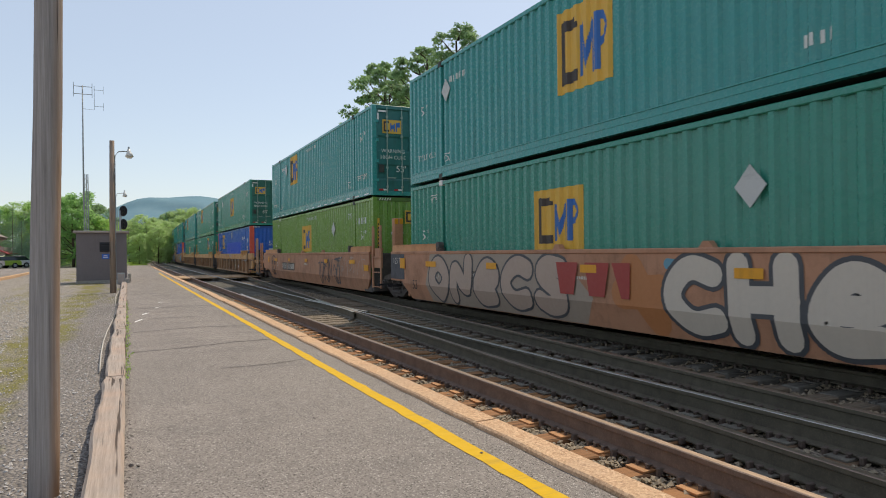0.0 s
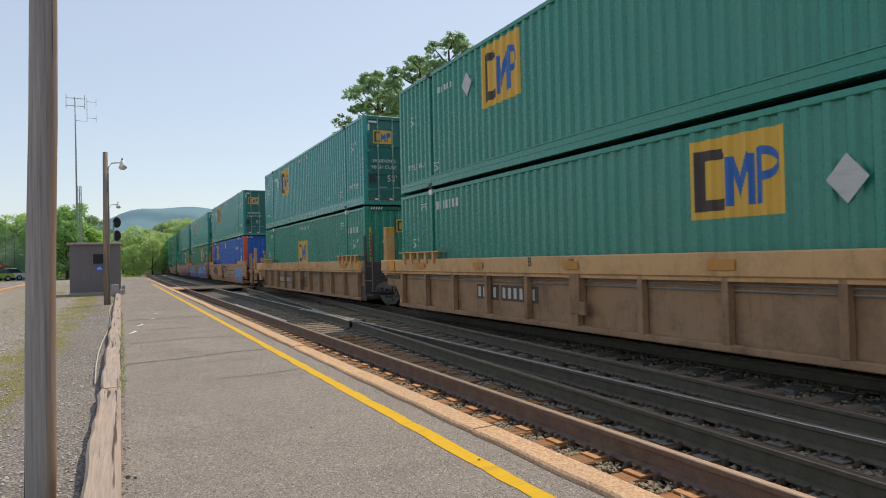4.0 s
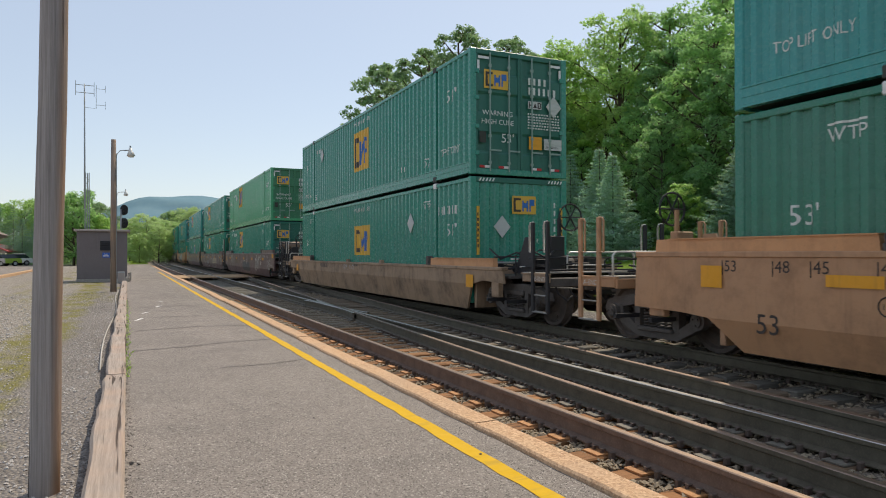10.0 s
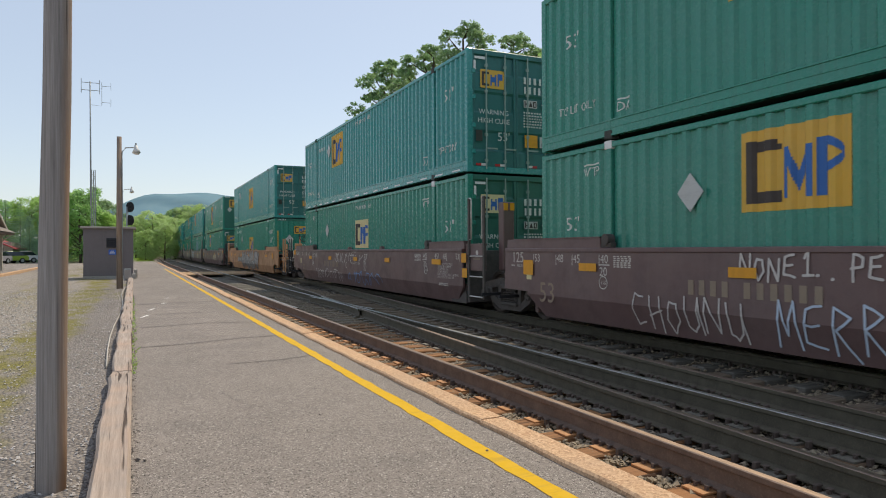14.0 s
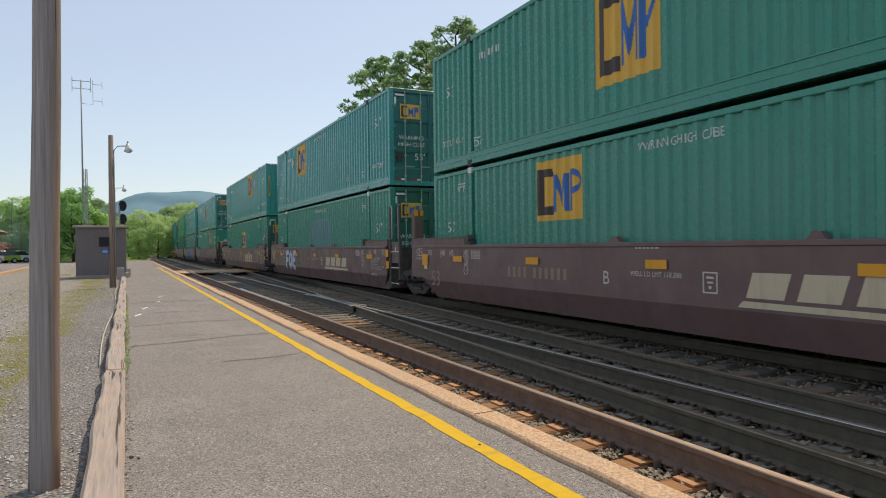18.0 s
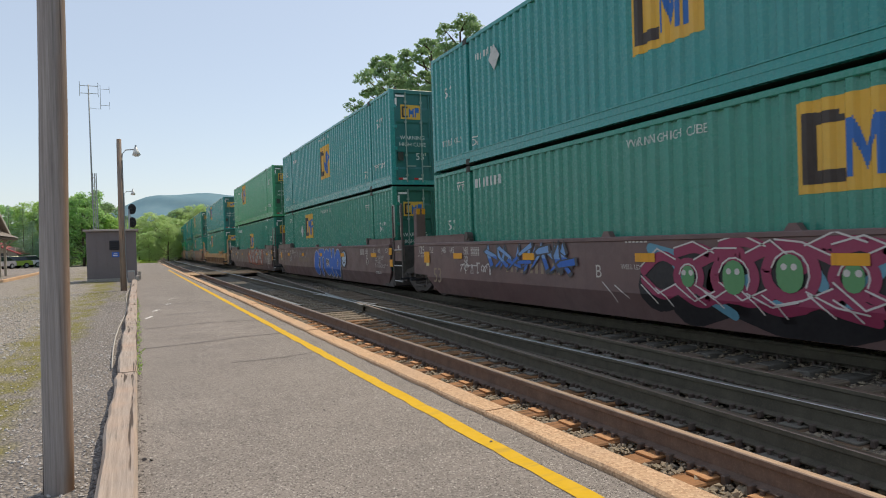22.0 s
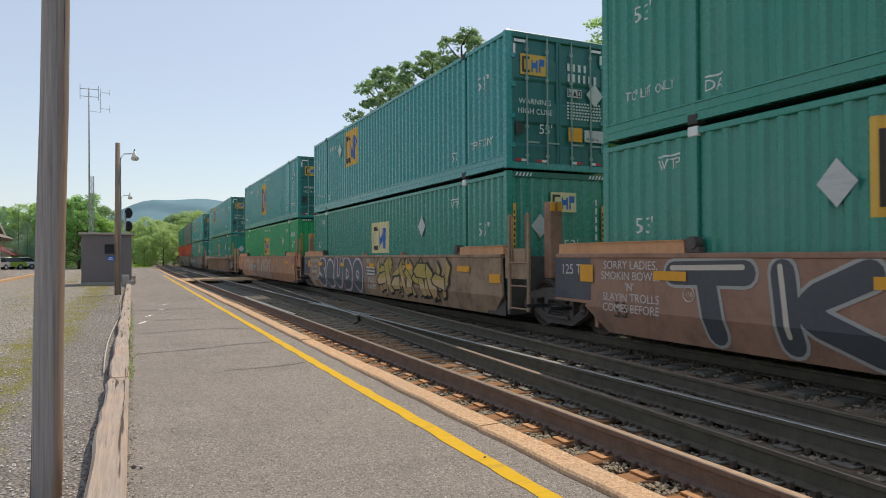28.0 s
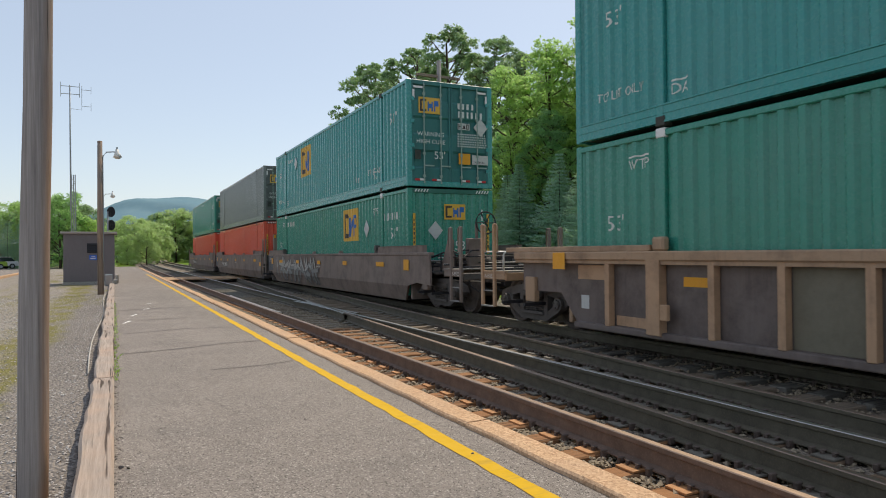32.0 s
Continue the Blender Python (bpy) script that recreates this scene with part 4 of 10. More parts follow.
M_ORANGE = paint("reflector_orange", srgb(232, 160, 34), 0.5, 0.15, 0.3)
M_ORANGE_WORN = paint("reflector_orange_worn", srgb(206, 138, 56), 0.6, 0.4, 0.6, srgb(160, 116, 74))
M_PLACARD = paint("placard_grey", srgb(196, 198, 194), 0.5, 0.25, 0.5, srgb(112, 112, 106))


def logo(parent, y0, y1, z0, z1, panel=None):
    """A square panel with a dark bracket, a blue zigzag and a blue flag."""
    key = (round(y0, 2), round(z0, 2), round(z1, 2))
    h = z1 - z0
    p = decal(parent, "logo_panel", panel or M_LOGO, y0, y1, lambda u: [(z0, z1)], 0.005, ("panel",) + key, "yellow logo panel")
    def dark(u):
        if u < 0.06 or u > 0.40:
            return [(z0, z0), (z0, z0), (z0, z0)]
        if u < 0.17:
            return [(z0 + 0.1 * h, z0 + 0.87 * h), (z0, z0), (z0, z0)]
        k = 0.86 if u < 0.36 else 0.8
        return [(z0 + 0.1 * h, z0 + 0.24 * h), (z0, z0), (z0 + 0.73 * h, z0 + k * h)]
    def blue(u):
        if 0.42 <= u <= 0.70:
            t = (u - 0.42) / 0.28
            if t < 0.2 or t > 0.8:
                return [(z0 + 0.14 * h, z0 + 0.74 * h), (z0, z0)]
            c = 0.32 + 1.1 * abs(t - 0.5)
            return [(z0 + (c - 0.12) * h, z0 + (c + 0.12) * h), (z0, z0)]
        if 0.72 <= u <= 0.94:
            t = (u - 0.72) / 0.22
            if t < 0.34:
                return [(z0 + 0.14 * h, z0 + 0.80 * h), (z0, z0)]
            r = 0.20 * math.sqrt(max(0, 1 - ((t - 0.3) / 0.7) ** 2))
            q = max(0.0, r - 0.1)
            return [(z0 + (0.60 - r) * h, z0 + (0.60 - q) * h), (z0 + (0.60 + q) * h, z0 + (0.60 + r) * h)]
        return [(z0, z0), (z0, z0)]
    decal(p, "dark_mark", M_LOGO_DARK, y0, y1, dark, 0.009, ("dark",) + key, "dark brown block shape")
    decal(p, "blue_mark", M_LOGO_BLUE, y0, y1, blue, 0.009, ("blue",) + key, "blue zigzag and flag shapes")


def end_logo(parent, x0, x1, z0, z1, y, panel=None):
    h, w = z1 - z0, x1 - x0
    P = lambda a, b, c, d, e: [(x0 + a * w, y - e, z0 + c * h), (x0 + b * w, y - e, z0 + c * h), (x0 + b * w, y - e, z0 + d * h), (x0 + a * w, y - e, z0 + d * h)]
    pn = put("logo_panel", cached(("elogo", x0, x1, z0, z1, y), lambda: Mesher().poly(P(0, 1, 0, 1, 0)).mesh("logo_panel")), panel or M_LOGO, parent, label="small logo panel")
    put("dark_mark", cached(("edark", x0, x1, z0, z1, y), lambda: Mesher().poly(P(.06, .15, .12, .88, .004)).poly(P(.15, .36, .12, .24, .004)).poly(P(.15, .36, .76, .88, .004)).mesh("dark_mark")), M_LOGO_DARK, pn)
    put("blue_mark", cached(("eblue", x0, x1, z0, z1, y), lambda: Mesher().poly(P(.42, .48, .15, .75, .004)).poly(P(.48, .60, .35, .62, .004)).poly(P(.60, .67, .15, .75, .004)).poly(P(.72, .78, .15, .82, .004)).poly(P(.78, .93, .48, .82, .004)).mesh("blue_mark")), M_LOGO_BLUE, pn)


def diamond(parent, m, r=0.24):
    put("placard", cached(("diamond", r), lambda: Mesher().prism([(0, -r * 1.15), (r, 0), (0, r * 1.15), (-r, 0)], 2, 0.0, 0.012).mesh("placard")), M_PLACARD, parent, m, "grey diamond-shaped placard holder")


def corner():
    return cached(("casting",), lambda: Mesher().box(-0.085, 0.085, -0.09, 0.09, -0.07, 0.07, 0.012).mesh("corner_casting"))


def build_container(n, level, colour, near="door", logo_at=None, seed=0, diamond_at=None, pale=False, words=True, post_mat=None):
    """One 53-foot box. near: 'door', 'front' or 'plain'; logo_at: distance from the near end to the panel, and its lower edge."""
    rng = random.Random(seed * 31 + level)
    names = {"teal": "teal green", "green": "dark green", "light": "light green", "deep": "deep green", "olive": "olive green", "bright": "bright green", "blue": "blue", "red": "red", "grey": "grey"}
    end = {"door": "double doors", "front": "corrugated end", "plain": "smooth end"}[near]
    c = thing("container", f"{names[colour]} steel container with {end}, " + ("stacked on another" if level else "in a well car"), "shipping container", "containers on the train")
    mat = M_BOX[colour]
    flip = pose(0, 0, 0, 0, 0, 180)
    for k in range(3):
        wall = cached(("wall", k), lambda: side_wall_mesh(k))
        put("wall_panel", wall, mat, c)
        put("wall_panel", wall, mat, c, flip)
    rail_t = cached("rail_t", lambda: Mesher().box(-W2, -W2 + 0.08, -H + 0.08, H - 0.08, HIGH - 0.11, HIGH - 0.018, 0.012).mesh("top_rail"))
    rail_b = cached("rail_b", lambda: Mesher().prism([(-W2 + 0.1, 0.045), (-W2 - 0.012, 0.045), (-W2 - 0.012, 0.075), (-W2, 0.08), (-W2, 0.165), (-W2 - 0.008, 0.168), (-W2 - 0.008, 0.182), (-W2, 0.186), (-W2, 0.28), (-W2 - 0.014, 0.286), (-W2 - 0.014, 0.308), (-W2 + 0.05, 0.33), (-W2 + 0.1, 0.33)], 1, -H + 0.1, H - 0.1).mesh("bottom_rail"))
    post = cached("post", lambda: Mesher().box(-W2 - 0.002, -W2 + 0.15, -H, -H + 0.14, 0.02, HIGH, 0.015).mesh("corner_post"))
    lift = cached("lift", lambda: Mesher().box(-W2 - 0.006, -W2 + 0.1, -0.065, 0.065, 0.02, HIGH, 0.012).mesh("lifting_post"))
    for s in (None, flip):
        put("top_rail", rail_t, mat, c, s)
        put("bottom_rail", rail_b, mat, c, s)
    wide = cached("post_wide", lambda: Mesher().box(-W2 - 0.004, -W2 + 0.27, -H - 0.004, -H + 0.2, 0.02, HIGH, 0.015).mesh("corner_post"))
    wide2 = cached("post_wide2", lambda: mirrored(wide, "corner_post"))
    post2 = cached("post2", lambda: Mesher().box(W2 - 0.15, W2 + 0.002, -H, -H + 0.14, 0.02, HIGH, 0.015).mesh("corner_post"))
    for s in (None, flip):
        put("corner_post", wide if post_mat else post, post_mat or mat, c, s)
        put("corner_post", wide2 if post_mat else post2, post_mat or mat, c, s)
        for y in (-H + POST, H - POST):
            put("lifting_post", lift, mat, c, (s or Matrix()) @ pose(0, y, 0))
    put("roof", cached("roof", lambda: Mesher().box(-W2 + 0.05, W2 - 0.05, -H + 0.05, H - 0.05, HIGH - 0.06, HIGH - 0.012).mesh("roof")), mat, c)
    put("floor", cached("cfloor", lambda: Mesher().box(-W2 + 0.08, W2 - 0.08, -H + 0.05, H - 0.05, 0.06, 0.14).mesh("floor")), M_CASTING, c)
    for s in (None, flip):
        put("end_header", cached("header", lambda: Mesher().box(-W2 + 0.14, W2 - 0.14, -H, -H + 0.1, HIGH - 0.13, HIGH - 0.005, 0.012).mesh("end_header")), M_END_SHADED.get(colour, mat), c, s)
        put("end_sill", cached("sill", lambda: Mesher().box(-W2 + 0.14, W2 - 0.14, -H, -H + 0.1, 0.02, 0.16, 0.012).mesh("end_sill")), mat, c, s)
    for x in (-1, 1):
        for y in (-H + POST, H - POST):
            for z in (0.07, HIGH - 0.07):
                white = z > 1 and level == 0 and rng.random() < 0.8
                put("corner_casting", corner(), M_REFLECT_WHITE if white else M_CASTING, c, pose(x * (W2 - 0.07), y, z + (0.004 if z > 1 else 0)))
    # ends
    white = M_DECAL_WHITE
    ends = [(near, None)] + [("front" if near == "door" else "door", flip)]
    for kind, s in ends:
        if kind == "door":
            for k, (x, mirror) in enumerate(((-W2 + 0.13, 1), (W2 - 0.13, -1))):
                dm = cached(("doorm", mirror), door_mesh if mirror == 1 else lambda: mirrored(door_mesh(), "door"))
                d = put("door", dm, M_END_SHADED[colour], c, (s or Matrix()) @ pose(x, -H + 0.0, 0), "grimy container door leaf with its shade in the paint")
                for rx in (0.36, 0.86):
                    put("lock_rod", cached("rod", lambda: rod_mesh()), M_LOCKROD, d, pose(mirror * rx, -0.02, 0), "galvanised lock rod")
                if s is not None:
                    continue
                for z in (0.5, 1.1, 1.75, 2.35):
                    put("hinge", cached("hinge", lambda: Mesher().box(-0.05, 0.05, -0.022, 0.02, -0.05, 0.05, 0.008).mesh("hinge")), mat, d, pose(mirror * 0.03, 0, z))
                put("reflector", cached("refl", lambda: Mesher().poly([(-0.13, 0, -0.028), (0.13, 0, -0.028), (0.13, 0, 0.028), (-0.13, 0, 0.028)]).mesh("reflector")), M_REFLECT_RED, d, pose(mirror * 0.22, -0.004, 0.20), "red reflective strip")
                put("reflector", cached("refl", None), M_REFLECT_RED, d, pose(mirror * 0.72, -0.004, 0.20), "red reflective strip")
                for rx in (0.29, 0.79):
                    put("white_strip", cached("reflw", lambda: Mesher().poly([(-0.065, 0, -0.028), (0.065, 0, -0.028), (0.065, 0, 0.028), (-0.065, 0, 0.028)]).mesh("white_strip")), M_REFLECT_WHITE, d, pose(mirror * rx, -0.008, 0.20), "white reflective strip")
                put("corner_strip", cached("cstrip", lambda: Mesher().poly([(-0.14, 0, -0.03), (0.14, 0, -0.03), (0.14, 0, 0.03), (-0.14, 0, 0.03)]).poly([(-0.165, 0, -0.3), (-0.105, 0, -0.3), (-0.105, 0, -0.07), (-0.165, 0, -0.07)]).mesh("corner_strip")), M_REFLECT_WHITE, d, pose(mirror * 0.2, -0.001, HIGH - 0.2) @ (Matrix() if mirror == 1 else pose(0, 0, 0, 0, 0, 180)), "white reflective strip")
        elif kind == "front":
            put("end_wall", cached("front", end_wall_mesh), mat, c, s)
        else:
            put("end_wall", cached("plainend", lambda: Mesher().box(-W2 + 0.12, W2 - 0.12, -H + 0.012, -H + 0.06, 0.15, HIGH - 0.12).mesh("end_wall")), M_END_SHADED.get(colour, mat), c, s)
    y = -H - 0.004
    if near == "door":
        end_logo(c, -0.96, -0.33, 1.98, 2.41, y, M_LOGO_PALE if pale else None)
        word(c, "53'", 0.29, white, FRONT @ pose(-0.35, 0.77, -y + 0.012), "white painted length marking")
        bars(c, "marking", white, FRONT @ pose(0.21, 2.17, -y + 0.003), 4, 0.11, 0.16)
        bars(c, "marking", white, FRONT @ pose(0.22, 1.94, -y + 0.003), 6, 0.11, 0.17)
        diamond(c, FRONT @ pose(0.92, 1.70, -y + 0.004), 0.22)
        hp = put("height_panel", cached("hpanel", lambda: Mesher().poly([(0, 0, 0), (0.37, 0, 0), (0.37, 0.18, 0), (0, 0.18, 0)]).mesh("height_panel")), M_PLACARD, c, FRONT @ pose(0.21, 1.61, -y + 0.004), "white plate with black characters")
        put("black_mark", cached("hmark", lambda: Mesher().box(0.02, 0.045, 0.02, 0.16, 0, 0.002).box(0.085, 0.11, 0.02, 0.16, 0, 0.002).box(0.045, 0.085, 0.075, 0.1, 0, 0.002).prism([(0.14, 0.03), (0.24, 0.03), (0.19, 0.15)], 2, 0, 0.002).box(0.26, 0.29, 0.02, 0.16, 0, 0.002).box(0.29, 0.345, 0.02, 0.045, 0, 0.002).box(0.29, 0.345, 0.135, 0.16, 0, 0.002).box(0.33, 0.352, 0.045, 0.135, 0, 0.002).mesh("black_mark")), M_LOGO_DARK, hp, pose(0, 0, 0.003))
        bars(c, "marking", white, FRONT @ pose(0.2, 1.47, -y + 0.003), 12, 0.055, 0.035, 0.45, 6, 1.9)
        put("notice", cached("notice", lambda: Mesher().poly([(0, 0, 0), (0.36, 0, 0), (0.36, 0.3, 0), (0, 0.3, 0)]).mesh("notice")), M_ORANGE, c, FRONT @ pose(0.23, 0.66, -y + 0.004), "orange warning panel")
        put("weight_panel", cached("wpanel", weight_panel_mesh), M_PLACARD, c, FRONT @ pose(0.65, 0.67, -y + 0.004), "white weight panel")
        word(c, "24,000 lbs", 0.085, M_LOGO_DARK, FRONT @ pose(0.86, 0.71, -y + 0.008))
        put("dark_panel", cached("dpanel", lambda: Mesher().poly([(0, 0, 0), (0.17, 0, 0), (0.17, 0.25, 0), (0, 0.25, 0)]).mesh("dark_panel")), M_CASTING, c, FRONT @ pose(-1.08, 0.74, -y + 0.004), "dull document plate")
        for i, t in enumerate(("WARNING", "HIGH CUBE")):
            word(c, t, 0.165, white, FRONT @ pose(-0.61, 1.37 - 0.2 * i, -y + 0.012), "white painted lettering")
    elif near in ("front", "plain"):
        if near == "plain":
            end_logo(c, -0.75, 0.65, 1.95, 2.6, y + 0.01)
            diamond(c, FRONT @ pose(-0.72, 1.75, -y - 0.004), 0.2)
            word(c, "53'", 0.33, white, FRONT @ pose(0.05, 1.4, -y - 0.004))
            bars(c, "marking", white, FRONT @ pose(-0.15, 1.2, -y - 0.006), 2, 0.15, 0.05, 0.3, 8, 1.9)
            put("weight_panel", cached("wpanel", weight_panel_mesh), M_PLACARD, c, FRONT @ pose(-0.15, 0.42, -y - 0.005), "white weight panel")
            bars(c, "marking", white, FRONT @ pose(0.95, 2.4, -y - 0.006), 1, 0.07, 0.12, 0.3, 10, 1.5)
        elif colour == "blue":
            word(c, "53", 0.42, white, FRONT @ pose(0.05, 2.0 - 0.35, -y + 0.003))
            put("weight_panel", cached("wpanel", weight_panel_mesh), M_PLACARD, c, FRONT @ pose(-0.15, 1.2, -y + 0.003), "white notice panel")
            bars(c, "marking", white, FRONT @ pose(0.62, 1.4, -y + 0.003), 1, 0.07, 0.06, 0.3, 6, 1.5)
        else:
            end_logo(c, -0.23, 0.42, 2.04, 2.46, y, M_LOGO_PALE if pale else None)
            diamond(c, FRONT @ pose(-0.5, 1.74, -y + 0.004), 0.22)
            word(c, "53'", 0.34, white, FRONT @ pose(0.28, 1.22, -y + 0.004), "white painted length marking")
            bars(c, "marking", white, FRONT @ pose(0.92, 2.2, -y + 0.003), 1, 0.08, 0.13, 0.3, 9, 1.45)
            put("warning_strip", cached("wstrip", lambda: Mesher().poly([(0, 0, 0), (0.075, 0, 0), (0.075, 1.1, 0), (0, 1.1, 0)]).mesh("warning_strip")), M_LOGO, c, FRONT @ pose(-1.16, 1.1, -y + 0.004), "yellow vertical warning strip")
            put("warning_strip", cached("wstrip", None), M_LOGO, c, FRONT @ pose(1.09, 1.1, -y + 0.004), "yellow vertical warning strip")
            for x in (-1.145, 1.105):
                bars(c, "marking", M_LOGO_DARK, FRONT @ pose(x, 1.98, -y + 0.007), 1, 0.045, 0.07, 0.3, 7, 1.7)
        for x in (-1.1, 0.75):
            put("chevron", cached("chev", lambda: chevron_mesh()), M_REFLECT_WHITE, c, FRONT @ pose(x, HIGH - 0.1, -y + 0.003), "white hazard stripes")
    # side paint
    if logo_at:
        y0 = -H + logo_at[0]
        logo(c, y0, y0 + 1.45, logo_at[1], logo_at[1] + logo_at[2], M_LOGO_PALE if pale else None)
    if diamond_at:
        yy = -H + diamond_at[0]
        put("placard", cached(("diamond", 0.27), lambda: Mesher().prism([(0, -0.27), (0.235, 0), (0, 0.27), (-0.235, 0)], 2, 0.0, 0.012).mesh("placard")), M_PLACARD, c, pose(-W2 - 0.002, yy, diamond_at[1]) @ SIDE, "grey diamond-shaped placard holder")
    if words:
        yn, yf = -H + 0.95, H - 0.95
        wall_word(c, "53'" if colour != "blue" else "53", 0.42, white, yn + 0.1, 1.85 if level or colour == "blue" else 1.55, "white painted length marking")
        wall_word(c, "53'", 0.34, white, yf, 1.75 if level else 1.45, "white painted length marking")
        if colour != "blue":
            wall_word(c, "DA" if level else "WTP", 0.24, white, -H + POST + 0.55, 0.45 if level else HIGH - 0.62)
        wall_word(c, "DA" if level else "WTP", 0.22, white, H - POST - 0.35 if level else H - 1.45, 0.4 if level else HIGH - 0.52)
        if level == 0 and n in (4, 7, 10, 13, 17, 19, 25):
            wall_bars(c, white, H - POST - 0.3, HIGH - 0.52, 10, 0.09, 0.2)
        if level:
            wall_word(c, "TOP LIFT ONLY", 0.25, white, -H + (POST + 0.62 if n in (3, 7, 24, 25) else 1.12), 0.6, squeeze=0.62)
            wall_word(c, "TOP LIFT ONLY", 0.2, white, H - 1.05, 0.6, squeeze=0.7)
        if seed % 3 != 1 and colour != "blue":
            wall_word(c, "WARNING HIGH CUBE", 0.185, white, -H + 7.76, HIGH - 0.36, squeeze=0.82)
        if level or near != "door" and n not in (22, 24):
            wall_bars(c, white, (-H + POST - 0.2 if colour != "blue" else -H + POST + 1.3) if level == 0 else H - POST - 0.5, HIGH - 0.62 if level else HIGH - 0.8, 10, 0.082 if level == 0 else 0.06, 0.2 if level == 0 else 0.14)
        if seed % 2:
            wall_bars(c, white, -H + 4.3, 0.5, 4, 0.08, 0.15)
    if colour == "blue":
        put("weight_panel", cached("wpanel2", lambda: Mesher().poly([(0, 0, 0), (0, -0.46, 0), (0, -0.46, 0.42), (0, 0, 0.42)]).mesh("weight_panel")), M_PLACARD, c, pose(-W2 - 0.003, -H + 1.2, 1.22), "white inside-height panel")
        word(c, '110"', 0.26, M_LOGO_DARK, pose(-W2 - 0.006, -H + 0.97, 1.42) @ SIDE)
        word(c, "INSIDE HEIGHT", 0.065, M_LOGO_DARK, pose(-W2 - 0.006, -H + 0.97, 1.27) @ SIDE)
    if colour == "blue":
        patch_blue = paint("patch_cobalt", srgb(24, 84, 204), 0.35, 0.3, 0.2)
        wall_patch(c, patch_blue, -H + 3.6, -H + 10.7, 0.42, 1.95 if n == 3 else 1.3, "large brighter blue repainted field")
        hp = put("height_panel", cached("hpanel_side", lambda: Mesher().box(-0.012, 0.0, -0.22, 0.22, -0.2, 0.2, 0.003).mesh("height_panel")), M_PLACARD, c, pose(-W2 - 0.002, -H + 7.88, 2.47), "white inside-height panel")
        if n == 3:
            word(c, '110"', 0.2, M_LOGO_DARK, pose(-W2 - 0.017, -H + 7.88, 2.44) @ SIDE)
            word(c, "INSIDE HEIGHT", 0.06, M_LOGO_DARK, pose(-W2 - 0.017, -H + 7.88, 2.32) @ SIDE)
    if level == 0 and n == 15:
        wall_patch(c, paint("patch_blue", srgb(84, 138, 138), 0.4, 0.35, 0.3), -H + 6.3, -H + 9.35, 0.75, 2.25, "large faded blue repainted patch")
    if level and n == 16:
        wall_patch(c, paint("patch_blue", srgb(84, 138, 138), 0.4, 0.35, 0.3), -H + 10.4, -H + 11.3, 2.3, 2.5, "small faded repainted patch")
    if level and seed in (2, 6, 12):
        for k in range(16):
            put("rail_reflector", cached("rrefl", lambda: Mesher().poly([(0, 0.22, -0.025), (0, -0.22, -0.025), (0, -0.22, 0.025), (0, 0.22, 0.025)]).mesh("rail_reflector")), M_REFLECT_WHITE, c, pose(-W2 - 0.004, -H + 0.6 + k * 0.97, 0.09), "white reflective strip")
    return c


def mirrored(me, name):
    m2 = me.copy()
    m2.name = name
    m2.transform(Matrix.Diagonal((-1, 1, 1, 1)))
    m2.flip_normals()
    return m2


def weight_panel_mesh():
    return Mesher().poly([(0, 0, 0), (0.5, 0, 0), (0.5, 0.26, 0), (0, 0.26, 0)]).mesh("weight_panel")


def rod_mesh():
    m = Mesher().tube([(0, 0, 0.1), (0, 0, HIGH - 0.08)], 0.018, 6)
    for z in (0.3, 0.9, 1.9, 2.5):
        m.box(-0.035, 0.035, -0.012, 0.03, z - 0.03, z + 0.03)
    m.box(-0.02, 0.28, -0.03, -0.005, 0.56, 0.595)
    return m.mesh("lock_rod")


def chevron_mesh():
    m = Mesher()
    for i in range(5):
        x = i * 0.085
        m.poly([(x, 0, 0), (x + 0.04, 0, 0), (x + 0.075, 0.075, 0), (x + 0.035, 0.075, 0)])
    return m.mesh("chevron")


# ---- poles, lamps, shed ----
M_GALV = paint("galvanised_steel", srgb(150, 156, 158), 0.45, 0.2, 0.2)
M_SHED = paint("shed_paint", srgb(119, 110, 110), 0.75, 0.25, 0.25)
M_SHED_ROOF = paint("shed_roof", srgb(169, 158, 151), 0.8)
M_CONCRETE = mat_gravel("concrete", srgb(198, 192, 183), srgb(167, 160, 153), srgb(185, 178, 169), 50)
M_LAMP_WHITE = paint("lamp_enamel", srgb(222, 220, 214), 0.4)
M_GLASS_LENS = plain("signal_glass", srgb(30, 40, 44), 0.1)


